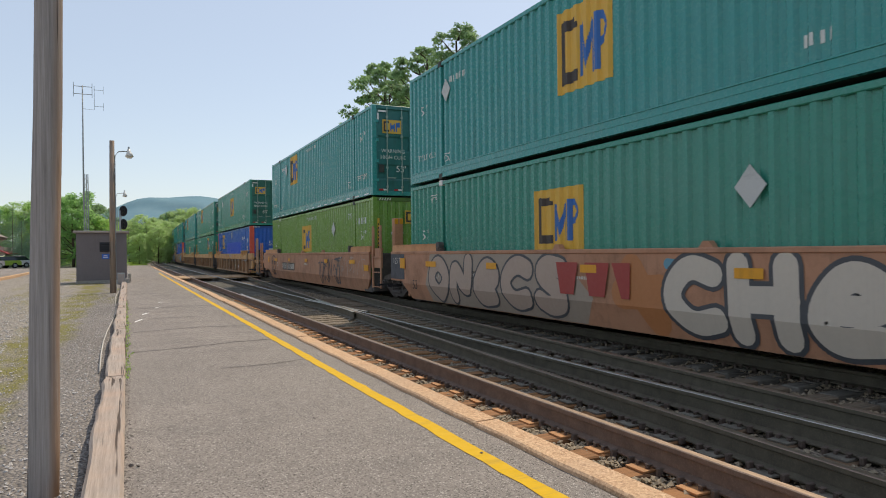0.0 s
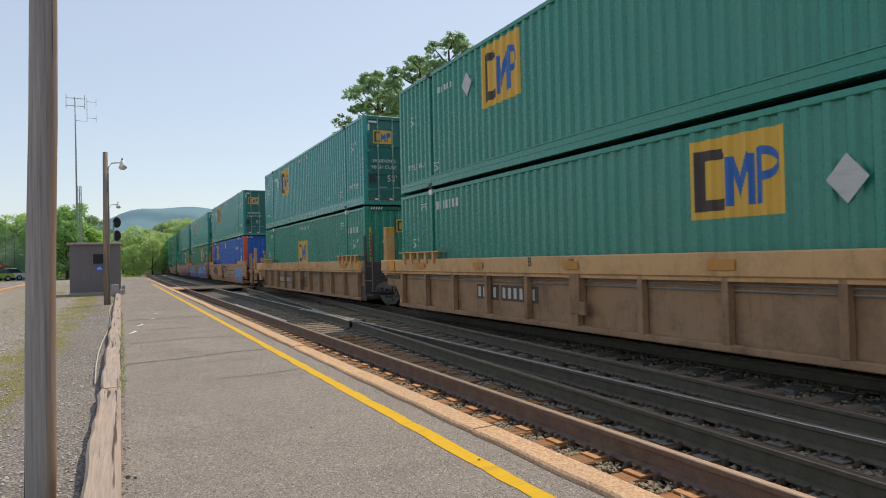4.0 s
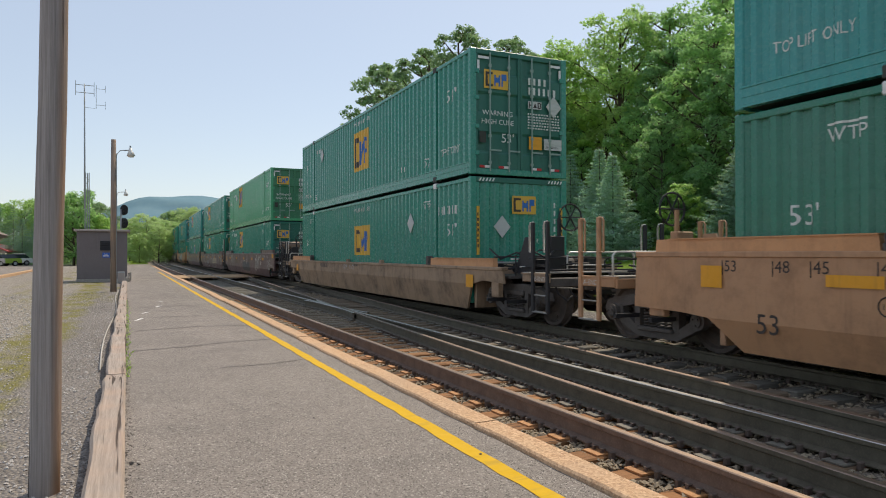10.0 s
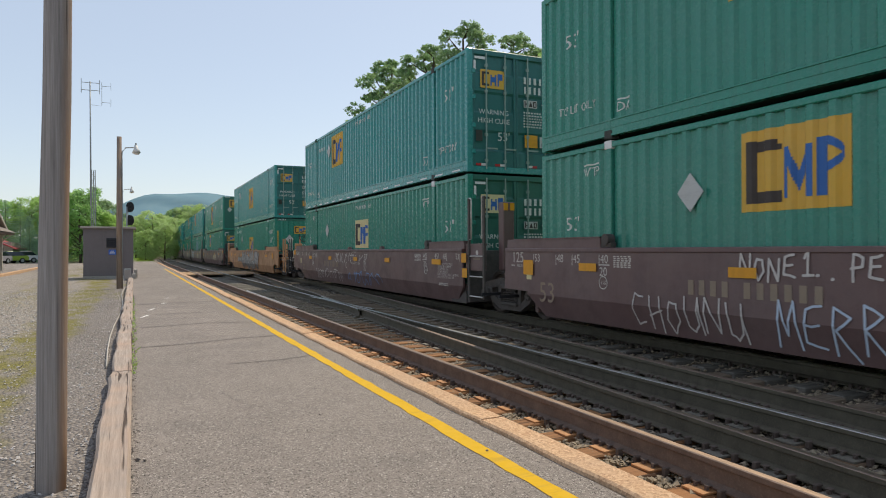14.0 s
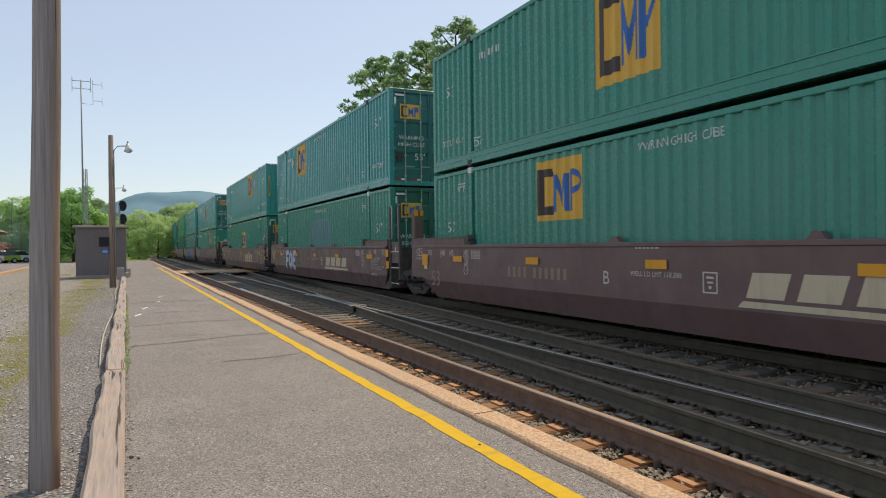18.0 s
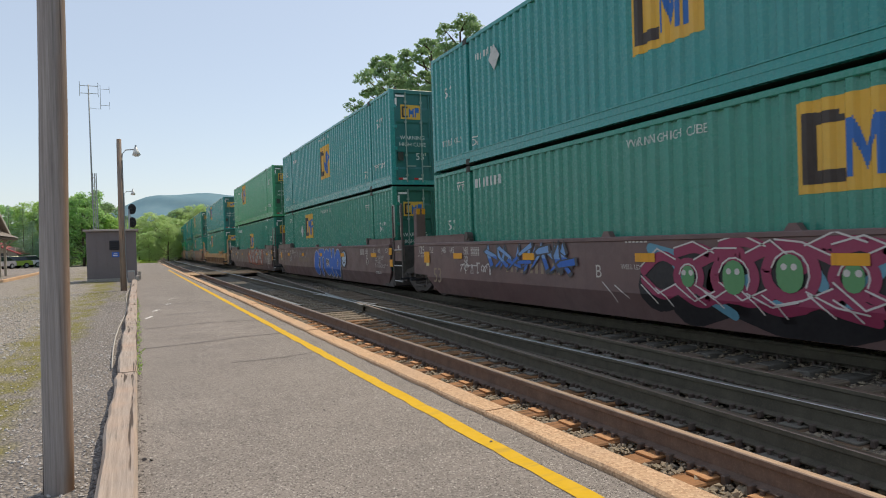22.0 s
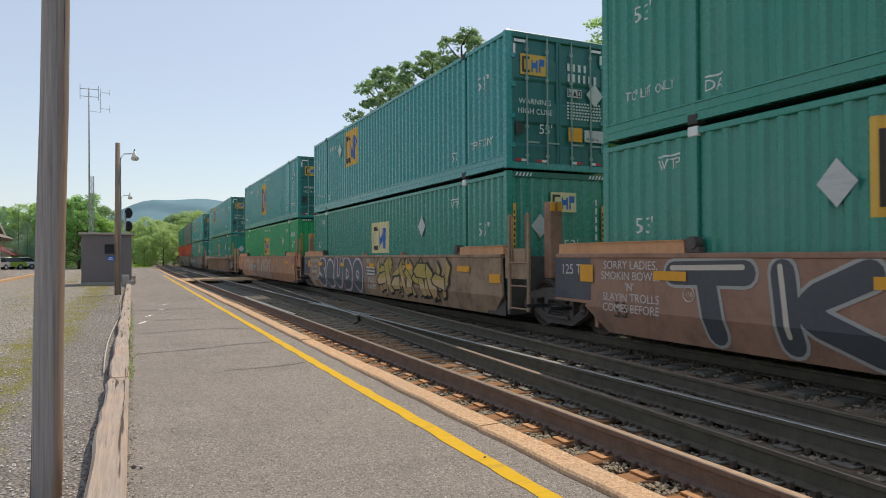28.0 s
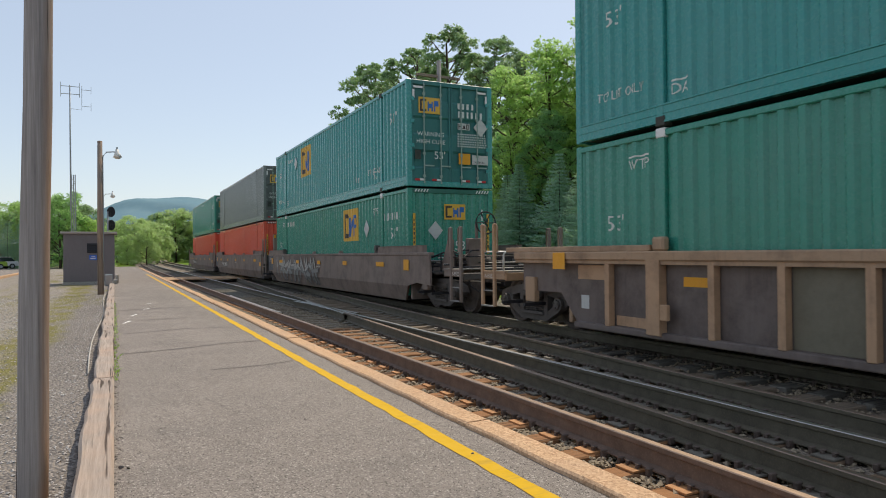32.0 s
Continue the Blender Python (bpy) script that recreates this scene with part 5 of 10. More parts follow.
def build_poles():
    p = thing("wooden_pole", "weathered round wooden pole standing beside the platform kerb", "pole")
    m = Mesher()
    pts, rad = [], []
    for i in range(15):
        z = -0.4 + 9.4 * i / 14
        pts.append((-0.4545 + 0.0172 * z + 0.004 * math.sin(i * 1.9), 4.6 + 0.004 * math.cos(i * 2.3), z))
        rad.append(0.083 - 0.0030 * z)
    m.tube(pts, rad, 24)
    part("shaft", m, M_POLE_NEAR, p, "grey-brown cracked timber", True)
    for x, y, top, arm, z in ((-0.47, 27.95, 5.70, 0.55, 4.92), (-0.72, 49.0, 5.9, 0.6, 5.1)):
        l = thing("platform_lamp", "wooden lamp pole with a white gooseneck lamp head", "street lamp", "platform lamps")
        part("post", Mesher().tube([(x, y, -0.4), (x - 0.01, y, 2.5), (x, y, top)], [0.115, 0.10, 0.085], 14), M_POLE, l, "weathered wooden post", True)
        part("gooseneck", Mesher().tube([(x + 0.08, y, z), (x + 0.1, y, z + 0.22), (x + 0.22, y, z + 0.38), (x + arm - 0.12, y, z + 0.40), (x + arm - 0.02, y, z + 0.40)], 0.022, 8), M_GALV, l, "curved steel arm", True)
        part("conduit", Mesher().tube([(x + 0.1, y - 0.02, 0.1), (x + 0.1, y - 0.02, z)], 0.016, 6), M_GALV, l)
        hx = x + arm + 0.02
        part("lamp_head", Mesher().tube([(hx, y, z + 0.50), (hx, y, z + 0.38), (hx + 0.01, y, z + 0.34), (hx + 0.02, y, z + 0.20)], [0.05, 0.07, 0.10, 0.155], 16), M_LAMP_WHITE, l, "white enamel lamp head", True)
        part("photocell", Mesher().tube([(hx, y, z + 0.5), (hx, y, z + 0.58)], 0.03, 8), M_GALV, l)
        part("diffuser", Mesher().tube([(hx + 0.02, y, z + 0.21), (hx + 0.02, y, z + 0.15)], [0.13, 0.09], 14), M_LAMP_WHITE, l)


def build_shed():
    s = thing("equipment_shed", "small grey flat-roofed equipment shed with louvre vent", "shed")
    x0, x1, y0, y1, top = -2.28, 0.0, 37.9, 40.6, 2.54
    part("wall", Mesher().box(x0, x1, y0, y1, 0.08, top, 0.01), M_SHED, s, "plain grey panel walls")
    for i in range(1, 5):
        x = x0 + (x1 - x0) * i / 5
        part("panel_seam", Mesher().box(x - 0.012, x + 0.012, y0 - 0.012, y0, 0.1, top), M_SHED, s)
    part("roof", Mesher().box(x0 - 0.13, x1 + 0.13, y0 - 0.13, y1 + 0.13, top, top + 0.10, 0.015), M_SHED_ROOF, s, "flat roof slab with overhang")
    part("foundation", Mesher().box(x0 - 0.03, x1 + 0.03, y0 - 0.03, y1 + 0.03, -0.3, 0.14), M_CONCRETE, s, "pale concrete footing")
    v = part("vent", Mesher().box(-1.24, -0.66, y0 - 0.04, y0 - 0.005, 1.58, 2.06, 0.01), M_BLACKISH, s, "dark louvred vent")
    for i in range(4):
        part("louvre", Mesher().prism([(y0 - 0.075, 1.62 + 0.115 * i), (y0 - 0.035, 1.69 + 0.115 * i), (y0 - 0.03, 1.68 + 0.115 * i), (y0 - 0.07, 1.61 + 0.115 * i)], 0, -1.22, -0.68), M_BLACKISH, v)
    sg = part("sign", Mesher().box(-1.14, -0.80, y0 - 0.02, y0 - 0.006, 1.22, 1.47, 0.004), paint("sign_blue", srgb(30, 96, 190), 0.4), s, "blue and white notice")
    part("sign_text", Mesher().box(-1.09, -0.85, y0 - 0.025, y0 - 0.021, 1.28, 1.33).box(-1.05, -0.89, y0 - 0.025, y0 - 0.021, 1.38, 1.41), M_LAMP_WHITE, sg)
    b = thing("utility_cabinet", "small grey utility meter box beside the shed", "cabinet")
    part("body", Mesher().box(-0.42, -0.1, 35.5, 35.8, 0.0, 0.55, 0.02), M_GALV, b)
    part("door", Mesher().box(-0.40, -0.12, 35.485, 35.5, 0.05, 0.5, 0.006), M_SHED_ROOF, b)
    h = thing("stone_block", "pale concrete blocks at the end of the kerb", "block")
    part("block", Mesher().box(-0.08, 0.12, 35.0, 35.35, 0.0, 0.32, 0.03), M_CONCRETE, h)
    part("block", Mesher().box(0.02, 0.18, 36.2, 36.6, 0.0, 0.5, 0.03), M_CONCRETE, h)


M_BLACKISH = plain("dark_louvre", srgb(40, 40, 44), 0.7)


def build_signal():
    s = thing("railway_signal", "two-headed colour-light railway signal on a grey mast", "signal")
    x, y = -0.35, 60.0
    part("mast", Mesher().tube([(x - 0.12, y, -0.2), (x - 0.12, y, 5.0)], 0.07, 10), M_GALV, s, "grey steel mast", True)
    part("base", Mesher().box(x - 0.35, x + 0.1, y - 0.22, y + 0.22, -0.3, 0.3, 0.03), M_CONCRETE, s)
    for z in (4.97, 3.9):
        hd = part("backplate", Mesher().prism([(x + 0.12 + 0.30 * math.cos(a * math.pi / 12), z + 0.43 * math.sin(a * math.pi / 12)) for a in range(24)], 1, y - 0.03, y), M_BLACKISH, s, "black oval back plate")
        for dz in (-0.25, 0.0, 0.25):
            part("lens", Mesher().tube([(x + 0.12, y - 0.03, z + dz), (x + 0.12, y - 0.12, z + dz)], 0.075, 12), M_GLASS_LENS, hd)
            part("hood", Mesher().tube([(x + 0.12, y - 0.03, z + dz), (x + 0.12, y - 0.3, z + dz)], [0.095, 0.1], 12, False), M_BLACKISH, hd)
    part("ladder", Mesher().tube([(x - 0.32, y + 0.1, 0), (x - 0.32, y + 0.1, 5.2)], 0.02, 6).tube([(x - 0.02, y + 0.1, 0), (x - 0.02, y + 0.1, 5.2)], 0.02, 6), M_GALV, s, "climbing ladder")
    part("platform", Mesher().box(x - 0.4, x + 0.2, y + 0.02, y + 0.3, 3.2, 3.24), M_GALV, s)


def build_antenna():
    a = thing("antenna_mast", "tall thin radio antenna mast on a lattice tower", "antenna")
    x, y = -3.0, 60.0
    for dx, dy in ((-0.16, -0.1), (0.16, -0.1), (0.0, 0.18)):
        part("tower_leg", Mesher().tube([(x + 0.13 + dx * 1.1, y + dy, -0.2), (x + 0.13 + dx * 0.8, y + dy * 0.8, 7.85)], 0.04, 6), M_GALV, a)
    lace = Mesher()
    for i in range(22):
        z = 0.1 + 0.34 * i
        s = -1 if i % 2 else 1
        lace.tube([(x + 0.13 - 0.15 * s, y - 0.09, z), (x + 0.13 + 0.15 * s, y - 0.09, z + 0.34)], 0.022, 4)
    part("lacing", lace, M_GALV, a, "zigzag lattice bracing")
    part("mast_tube", Mesher().tube([(x - 0.05, y, 5.0), (x - 0.06, y, 9.0), (x - 0.08, y, 14.9)], [0.065, 0.06, 0.045], 8), M_GALV, a, "thin steel mast", True)
    for z in (14.2, 14.8):
        part("boom", Mesher().tube([(x - 0.72, y, z), (x + 0.62, y, z)], 0.025, 6), M_GALV, a)
    for dx in (-0.7, 0.6):
        part("element", Mesher().tube([(x + dx, y, 13.95), (x + dx, y, 15.1)], 0.022, 6), M_GALV, a)
    part("side_bracket", Mesher().tube([(x - 0.08, y, 13.05), (x + 0.75, y, 13.0), (x + 0.75, y, 14.9)], 0.02, 6), M_GALV, a)
    for z in (13.3, 14.6):
        part("element", Mesher().tube([(x + 0.75, y, z), (x + 1.4, y, z)], 0.016, 6), M_GALV, a)
        part("element", Mesher().tube([(x + 1.4, y, z - 0.3), (x + 1.4, y, z + 0.3)], 0.014, 6), M_GALV, a)


def build_utility_poles():
    p = thing("utility_pole", "tall dark wooden utility pole at the edge of the trees", "utility pole", "utility poles")
    part("shaft", Mesher().tube([(13.9, 11.2, 0.2), (13.95, 11.2, 14.5)], [0.16, 0.12], 14), M_POLE_DARK, p, "dark timber shaft", True)
    part("cross_arm", Mesher().box(12.6, 15.3, 11.12, 11.28, 13.4, 13.55, 0.01), M_POLE, p)
    q = thing("utility_pole", "wooden utility pole carrying two grey transformers", "utility pole", "utility poles")
    part("shaft", Mesher().tube([(17.0, 35.0, 0.8), (17.05, 35.0, 12.6)], [0.17, 0.13], 14), M_POLE_DARK, q, "timber shaft", True)
    part("cross_arm", Mesher().box(15.6, 18.4, 34.92, 35.08, 11.6, 11.75, 0.01), M_POLE, q)
    for dx, dy in ((-0.55, 0), (0.35, -0.4)):
        t = part("transformer", Mesher().tube([(17 + dx, 35 + dy, 9.6), (17 + dx, 35 + dy, 10.55)], 0.24, 14), M_GALV, q, "grey cylindrical transformer")
        part("bushing", Mesher().tube([(17 + dx, 35 + dy, 10.55), (17 + dx, 35 + dy, 10.8)], 0.05, 8), M_LAMP_WHITE, t)


# ---- west side: station, house, parked cars ----
def build_west():
    k = thing("yard_kerb", "low pale concrete kerb along the car park", "kerb", kind="structure")
    for i in range(14):
        y = 44 + 2.4 * i
        x = -6.9 - 0.011 * (y - 45)
        part("kerb_stone", Mesher().box(-0.12, 0.12, 0, 2.34, -0.2, 0.12, 0.02), M_EDGE, k, m=pose(x, y, 0, 0, 0, 0.63))
    part("car_park", Mesher().poly([(-40, 42, 0.004), (-7.0, 44, 0.004), (-7.4, 97, 0.004), (-40, 100, 0.004)]), M_ASPHALT, k, "grey asphalt car park")
    m_roof = paint("brown_shingle", srgb(136, 126, 118), 0.9, 0.3, 0.4)
    m_gable = paint("brown_boarding", srgb(112, 96, 84), 0.85, 0.2, 0.3)
    m_trim = paint("pale_trim", srgb(176, 168, 158), 0.7)
    m_wall = paint("cream_wall", srgb(188, 182, 168), 0.8)
    st = thing("station_building", "small station building with brown hipped roof and deep eaves", "building")
    part("wall", Mesher().box(-16.5, -10.2, 51.4, 57.4, 0, 2.9), m_wall, st, "cream walls")
    # main roof: ridge runs away from the tracks, open gable towards them
    main = Mesher()
    main.prism([(49.9, 3.0), (54.5, 4.55), (54.5, 4.38), (50.0, 2.86)], 0, -17.5, -8.55)
    main.prism([(59.1, 3.0), (59.0, 2.86), (54.5, 4.38), (54.5, 4.55)], 0, -17.5, -8.55)
    part("roof", main, m_roof, st, "grey-brown shingle roof")
    part("gable", Mesher().prism([(50.6, 2.95), (54.5, 4.3), (58.4, 2.95)], 0, -8.95, -8.8), m_gable, st, "dark brown gable panel")
    for y0, y1 in ((49.85, 54.5), (59.15, 54.5)):
        part("barge_board", Mesher().prism([(y0, 2.84), (y1, 4.38), (y1, 4.58), (y0, 3.02)], 0, -8.56, -8.5), m_trim, st, "pale barge board")
    # low hipped skirt under the gable
    sk = Mesher()
    low = [(-17.6, 49.2), (-7.95, 49.2), (-7.95, 58.9), (-17.6, 58.9)]
    high = [(-16.4, 51.0), (-9.3, 51.0), (-9.3, 57.2), (-16.4, 57.2)]
    for i in range(4):
        j = (i + 1) % 4
        sk.poly([low[i] + (2.78,), low[j] + (2.78,), high[j] + (3.5,), high[i] + (3.5,)])
    part("skirt_roof", sk, m_roof, st, "low hipped shingle skirt")
    part("soffit", Mesher().box(-17.5, -8.05, 49.3, 58.8, 2.62, 2.74), m_gable, st, "shaded brown soffit")
    for y in (50.2, 53.0, 56.0, 58.2):
        part("eave_post", Mesher().box(-8.9, -8.74, y, y + 0.16, 0, 2.65, 0.01), m_wall, st)
        part("bracket", Mesher().tube([(-8.82, y + 0.08, 2.1), (-8.2, y + 0.08, 2.62)], 0.05, 6), m_wall, st)
    for y in (52.0, 55.0):
        part("window", Mesher().box(-10.22, -10.18, y, y + 1.2, 1.0, 2.2), M_GLASS_LENS, st, "dark window")
    sb = thing("notice_board", "pale green notice board on two posts", "sign")
    for x in (-8.42, -8.02):
        part("post", Mesher().box(x - 0.05, x + 0.05, 47.6, 47.7, 0, 2.3, 0.01), M_GALV, sb)
    part("board", Mesher().box(-8.40, -7.95, 47.56, 47.6, 0.62, 2.25, 0.01), paint("board_green", srgb(176, 186, 176), 0.6), sb)
    hs = thing("house", "white house with a red metal porch roof", "house")
    part("wall", Mesher().box(-24, -14.3, 102, 109, 0, 2.6), m_wall, hs, "white siding walls")
    part("roof", Mesher().prism([(-25, 3.9), (-17.2, 3.5), (-13.7, 1.78), (-13.7, 1.66), (-17.2, 3.3), (-25, 3.7)], 1, 100.6, 110), paint("red_metal_roof", srgb(160, 56, 58), 0.5), hs, "red metal roof")
    part("post", Mesher().box(-14.2, -14.05, 101, 101.15, 0, 1.9), m_wall, hs)
    part("window", Mesher().box(-16.2, -15.2, 101.95, 102.0, 1.0, 1.9), M_GLASS_LENS, hs)
    for k, (x, y, c, turn) in enumerate(((-15.4, 86, srgb(36, 40, 52), 66), (-14.4, 89.5, srgb(176, 172, 176), 62), (-13.4, 92.0, srgb(148, 176, 72), 40), (-12.7, 96, srgb(224, 226, 228), 30), (-16.6, 88, srgb(214, 212, 212), 66))):
        build_parked_car(x, y, c, turn, k)


def build_parked_car(x, y, c, turn, k):
    tone = ("dark blue", "silver", "lime green", "white", "pale grey")[k]
    car = thing("parked_car", f"{tone} small car parked in the station car park", "car", "parked cars", pose(x, y, 0, 0, 0, turn))
    body = Mesher()
    prof = [(-2.05, 0.35), (-2.1, 0.7), (-1.3, 0.88), (1.9, 0.92), (2.1, 0.75), (2.1, 0.35)]
    body.prism(prof, 1, -0.85, 0.85)
    part("body", body, paint("car_paint_" + tone.replace(" ", "_"), c, 0.25, 0.05, 0.05), car)
    top = Mesher()
    low = [(-0.95, -0.8, 0.88), (1.75, -0.8, 0.9), (1.75, 0.8, 0.9), (-0.95, 0.8, 0.88)]
    up = [(-0.25, -0.62, 1.42), (1.2, -0.62, 1.42), (1.2, 0.62, 1.42), (-0.25, 0.62, 1.42)]
    for i in range(4):
        j = (i + 1) % 4
        top.poly([low[i], low[j], up[j], up[i]])
    part("window_band", top, M_GLASS_LENS, car, "dark windows")
    part("roof", Mesher().box(-0.28, 1.22, -0.64, 0.64, 1.40, 1.45, 0.02), paint("car_paint_" + tone.replace(" ", "_"), c), car)
    for a in (-1.3, 1.3):
        for b in (-0.8, 0.8):
            w = part("wheel", Mesher().disc((a, b, 0.32), 0.32, 1, 18, 0.2), M_HOSE_BLACK, car)
            part("hub", Mesher().disc((a, b + (0.11 if b > 0 else -0.11), 0.32), 0.19, 1, 12, 0.02), M_GALV, w)


M_HOSE_BLACK = plain("tyre_rubber", srgb(26, 26, 28), 0.8)


# ---- trees ----
def leaf_cloud(centres, radii, per, size, rng, flat=0.55):
    """Leaf blades on the skins of small clumps, most of them lying flat, as leaves turn to the light."""
    n = len(centres) * per
    c = np.repeat(np.asarray(centres), per, 0)
    r = np.repeat(np.asarray(radii), per)[:, None]
    d = rng.normal(size=(n, 3))
    d /= np.linalg.norm(d, axis=1, keepdims=True)
    p = c + d * r * (0.45 + 0.6 * rng.random((n, 1)) ** 0.6) * np.array((1, 1, 0.6))
    up = rng.normal(size=(n, 3)) * flat + d * 0.45 + np.array((0, 0, 0.75))
    up /= np.linalg.norm(up, axis=1, keepdims=True)
    u = np.cross(up, rng.normal(size=(n, 3)))
    u /= np.linalg.norm(u, axis=1, keepdims=True)
    w = np.cross(up, u)
    s = size * rng.uniform(0.6, 1.3, (n, 1))
    v = np.stack([p - u * s, p + w * s * 0.6 + u * s * 0.15, p + u * s - up * s * 0.25, p - w * s * 0.6 + u * s * 0.15], 1).reshape(-1, 3)
    f = np.arange(n * 4).reshape(-1, 4)
    return v, f


def tree_meshes(key, height, spread, lobes, per, size, seed, bare=0.28, airy=1.0):
    """Trunk with limbs; each limb ends in a rounded lobe of foliage made of many small clumps."""
    def make():
        rng = np.random.default_rng(seed)
        tr = Mesher()
        lean = rng.normal(0, 0.02, 2)
        tip = height * 0.9
        line = [(lean[0] * z + 0.06 * math.sin(z * 0.8 + seed), lean[1] * z, z) for z in np.linspace(-0.5, tip, 9)]
        tr.tube(line, list(np.linspace(height * 0.020, height * 0.004, 9)), 9)
        cs, rs = [], []
        for i in range(lobes):
            t = bare + (1 - bare) * ((i + rng.random()) / lobes) ** 0.85
            a = 2.4 * i + rng.uniform(-0.6, 0.6)
            prof = math.sin(math.pi * min(1, (t - bare) / (1 - bare) * 0.84 + 0.14)) ** 0.6
            rad = spread * prof * rng.uniform(0.45, 0.9)
            z = height * t * 0.94
            c = np.array((rad * math.cos(a), rad * math.sin(a), z))
            big = spread * rng.uniform(0.30, 0.46) * airy
            k = int(16 + 10 * rng.random())
            d = rng.normal(size=(k, 3)) + np.array((0.35 * math.cos(a), 0.35 * math.sin(a), 0.45))
            d /= np.linalg.norm(d, axis=1, keepdims=True)
            cs += list(c + d * big * rng.uniform(0.6, 1.0, (k, 1)) * np.array((1, 1, 0.72)))
            rs += list(big * rng.uniform(0.24, 0.42, k))
            z0 = max(0.15 * height, z - rad * rng.uniform(0.5, 1.0))
            q = min(1.0, z0 / tip)
            b = Vector((lean[0] * z0, lean[1] * z0, min(z0, tip)))
            e = Vector(c)
            mid = b.lerp(e, 0.5) + Vector((0, 0, -0.06 * rad))
            tr.tube([b, mid, e], [height * 0.007 * (1.15 - q), height * 0.0045, height * 0.0015], 5, False)
            for j in range(0, k, 4):
                tr.tube([e, Vector(cs[-1 - j])], [height * 0.0014, height * 0.0006], 4, False)
        v, f = leaf_cloud(cs, rs, per, size, rng)
        cm = raw_mesh("crown", v.tolist(), f.tolist())
        return tr.mesh("trunk", True), cm
    return cached(("tree", key), make)


def plant(key, x, y, h, args, mat, label, turn=0.0, z=None, widen=1.0):
    tm, cm = tree_meshes(key, *args)
    k = h / args[0]
    z = ground_height(x, y) if z is None else z
    t = thing("tree", label, "tree", "trees along the line", pose(x, y, z, 0, 0, turn) @ Matrix.Diagonal((k * widen, k * widen, k, 1)))
    put("trunk", tm, M_BARK, t)
    put("crown", cm, mat, t)
    return t


def spruce_meshes(key, height, spread, seed, fine=0.075):
    def make():
        rng = np.random.default_rng(seed)
        tr = Mesher().tube([(0, 0, -0.4), (0, 0, height)], [height * 0.012, 0.008], 8)
        vs, fs = [], []
        k = 0
        z = height * 0.05
        while z < height * 0.985:
            t = z / height
            r = spread * (1 - t) * rng.uniform(0.9, 1.1) + 0.04
            n = int(11 + 13 * (1 - t))
            for i in range(n):
                a = 6.283 * (i + rng.random() * 0.9) / n
                rr = r * rng.uniform(0.7, 1.2)
                ca, sa = math.cos(a), math.sin(a)
                steps = max(4, int(rr / fine))
                for s in range(steps):
                    q = (s + rng.random()) / steps
                    d = rr * q
                    zz = z - 0.34 * d * (1 - 0.3 * q) + 0.2 * d * q * q + rng.normal(0, 0.015)
                    w = 0.20 * (1.2 - 0.75 * q) * (0.5 + 0.5 * spread) * rng.uniform(0.6, 1.2) * (0.3 + 0.75 * (1 - t))
                    o = np.array((ca * d, sa * d, zz))
                    for side in (-1, 1):
                        for part_of in (0.35, 0.75, 1.1):
                            p = o + np.array((-sa, ca, -0.25)) * side * w * part_of + np.array((ca, sa, -0.1)) * w * 0.7 * part_of
                            tip = p + np.array((ca * 0.6 - sa * side * 0.5, sa * 0.6 + ca * side * 0.5, rng.uniform(-0.5, 0.15))) * rng.uniform(0.07, 0.15)
                            wide = np.array((-sa * 0.5, ca * 0.5, rng.uniform(-0.8, 0.8))) * 0.035
                            vs += [p - wide, p + wide, tip]
                            fs.append((k, k + 1, k + 2))
                            k += 3
            z += height * 0.038 * rng.uniform(0.8, 1.2) * (1.15 - 0.4 * t)
        return tr.mesh("trunk", True), raw_mesh("needles", [tuple(p) for p in vs], fs)
    return cached(("spruce", key), make)


def plant_spruce(key, x, y, h, spread, mat, label, z=None, turn=0):
    tm, nm = spruce_meshes(key, h, spread, 40 + key, 0.075 if key < 10 else 0.2)
    t = thing("spruce_tree", label, "spruce", "spruce trees", pose(x, y, ground_height(x, y) if z is None else z, 0, 0, turn))
    put("trunk", tm, M_BARK, t)
    put("needles", nm, mat, t)


def bare_tree(x, y, h, seed):
    rng = random.Random(seed)
    m = Mesher()
    def limb(p, d, l, r, depth):
        q = p + d * l
        m.tube([p, p.lerp(q, 0.5) + Vector((rng.uniform(-1, 1), rng.uniform(-1, 1), 0)) * l * 0.05, q], [r, r * 0.8, r * 0.55], 5, False)
        if depth:
            for _ in range(3 if depth > 1 else 4):
                nd = (d + Vector((rng.uniform(-0.8, 0.8), rng.uniform(-0.8, 0.8), rng.uniform(-0.1, 0.5)))).normalized()
                limb(p.lerp(q, rng.uniform(0.55, 1.0)), nd, l * rng.uniform(0.5, 0.75), r * 0.5, depth - 1)
    limb(Vector((0, 0, -0.3)), Vector((0, 0, 1)), h * 0.5, h * 0.008, 5)
    t = thing("bare_tree", "leafless grey tree with fine twigs among green trees", "tree", "trees along the line", pose(x, y, ground_height(x, y)))
    part("twig_crown", m, paint("grey_twig", srgb(138, 130, 122), 0.9), t)


BIG = (16.0, 4.4, 40, 24, 0.115, 71, 0.12, 0.72)
BIG2 = (16.0, 4.1, 38, 25, 0.11, 72, 0.10, 0.72)
TALL = (20.0, 4.4, 34, 34, 0.115, 73, 0.36, 0.62)
BUSH = (6.0, 3.0, 14, 30, 0.12, 74, 0.05)
FARTREE = (12.0, 4.8, 22, 26, 0.20, 75, 0.03, 1.1)
SAPLING = (3.4, 0.9, 12, 14, 0.07, 76, 0.12)


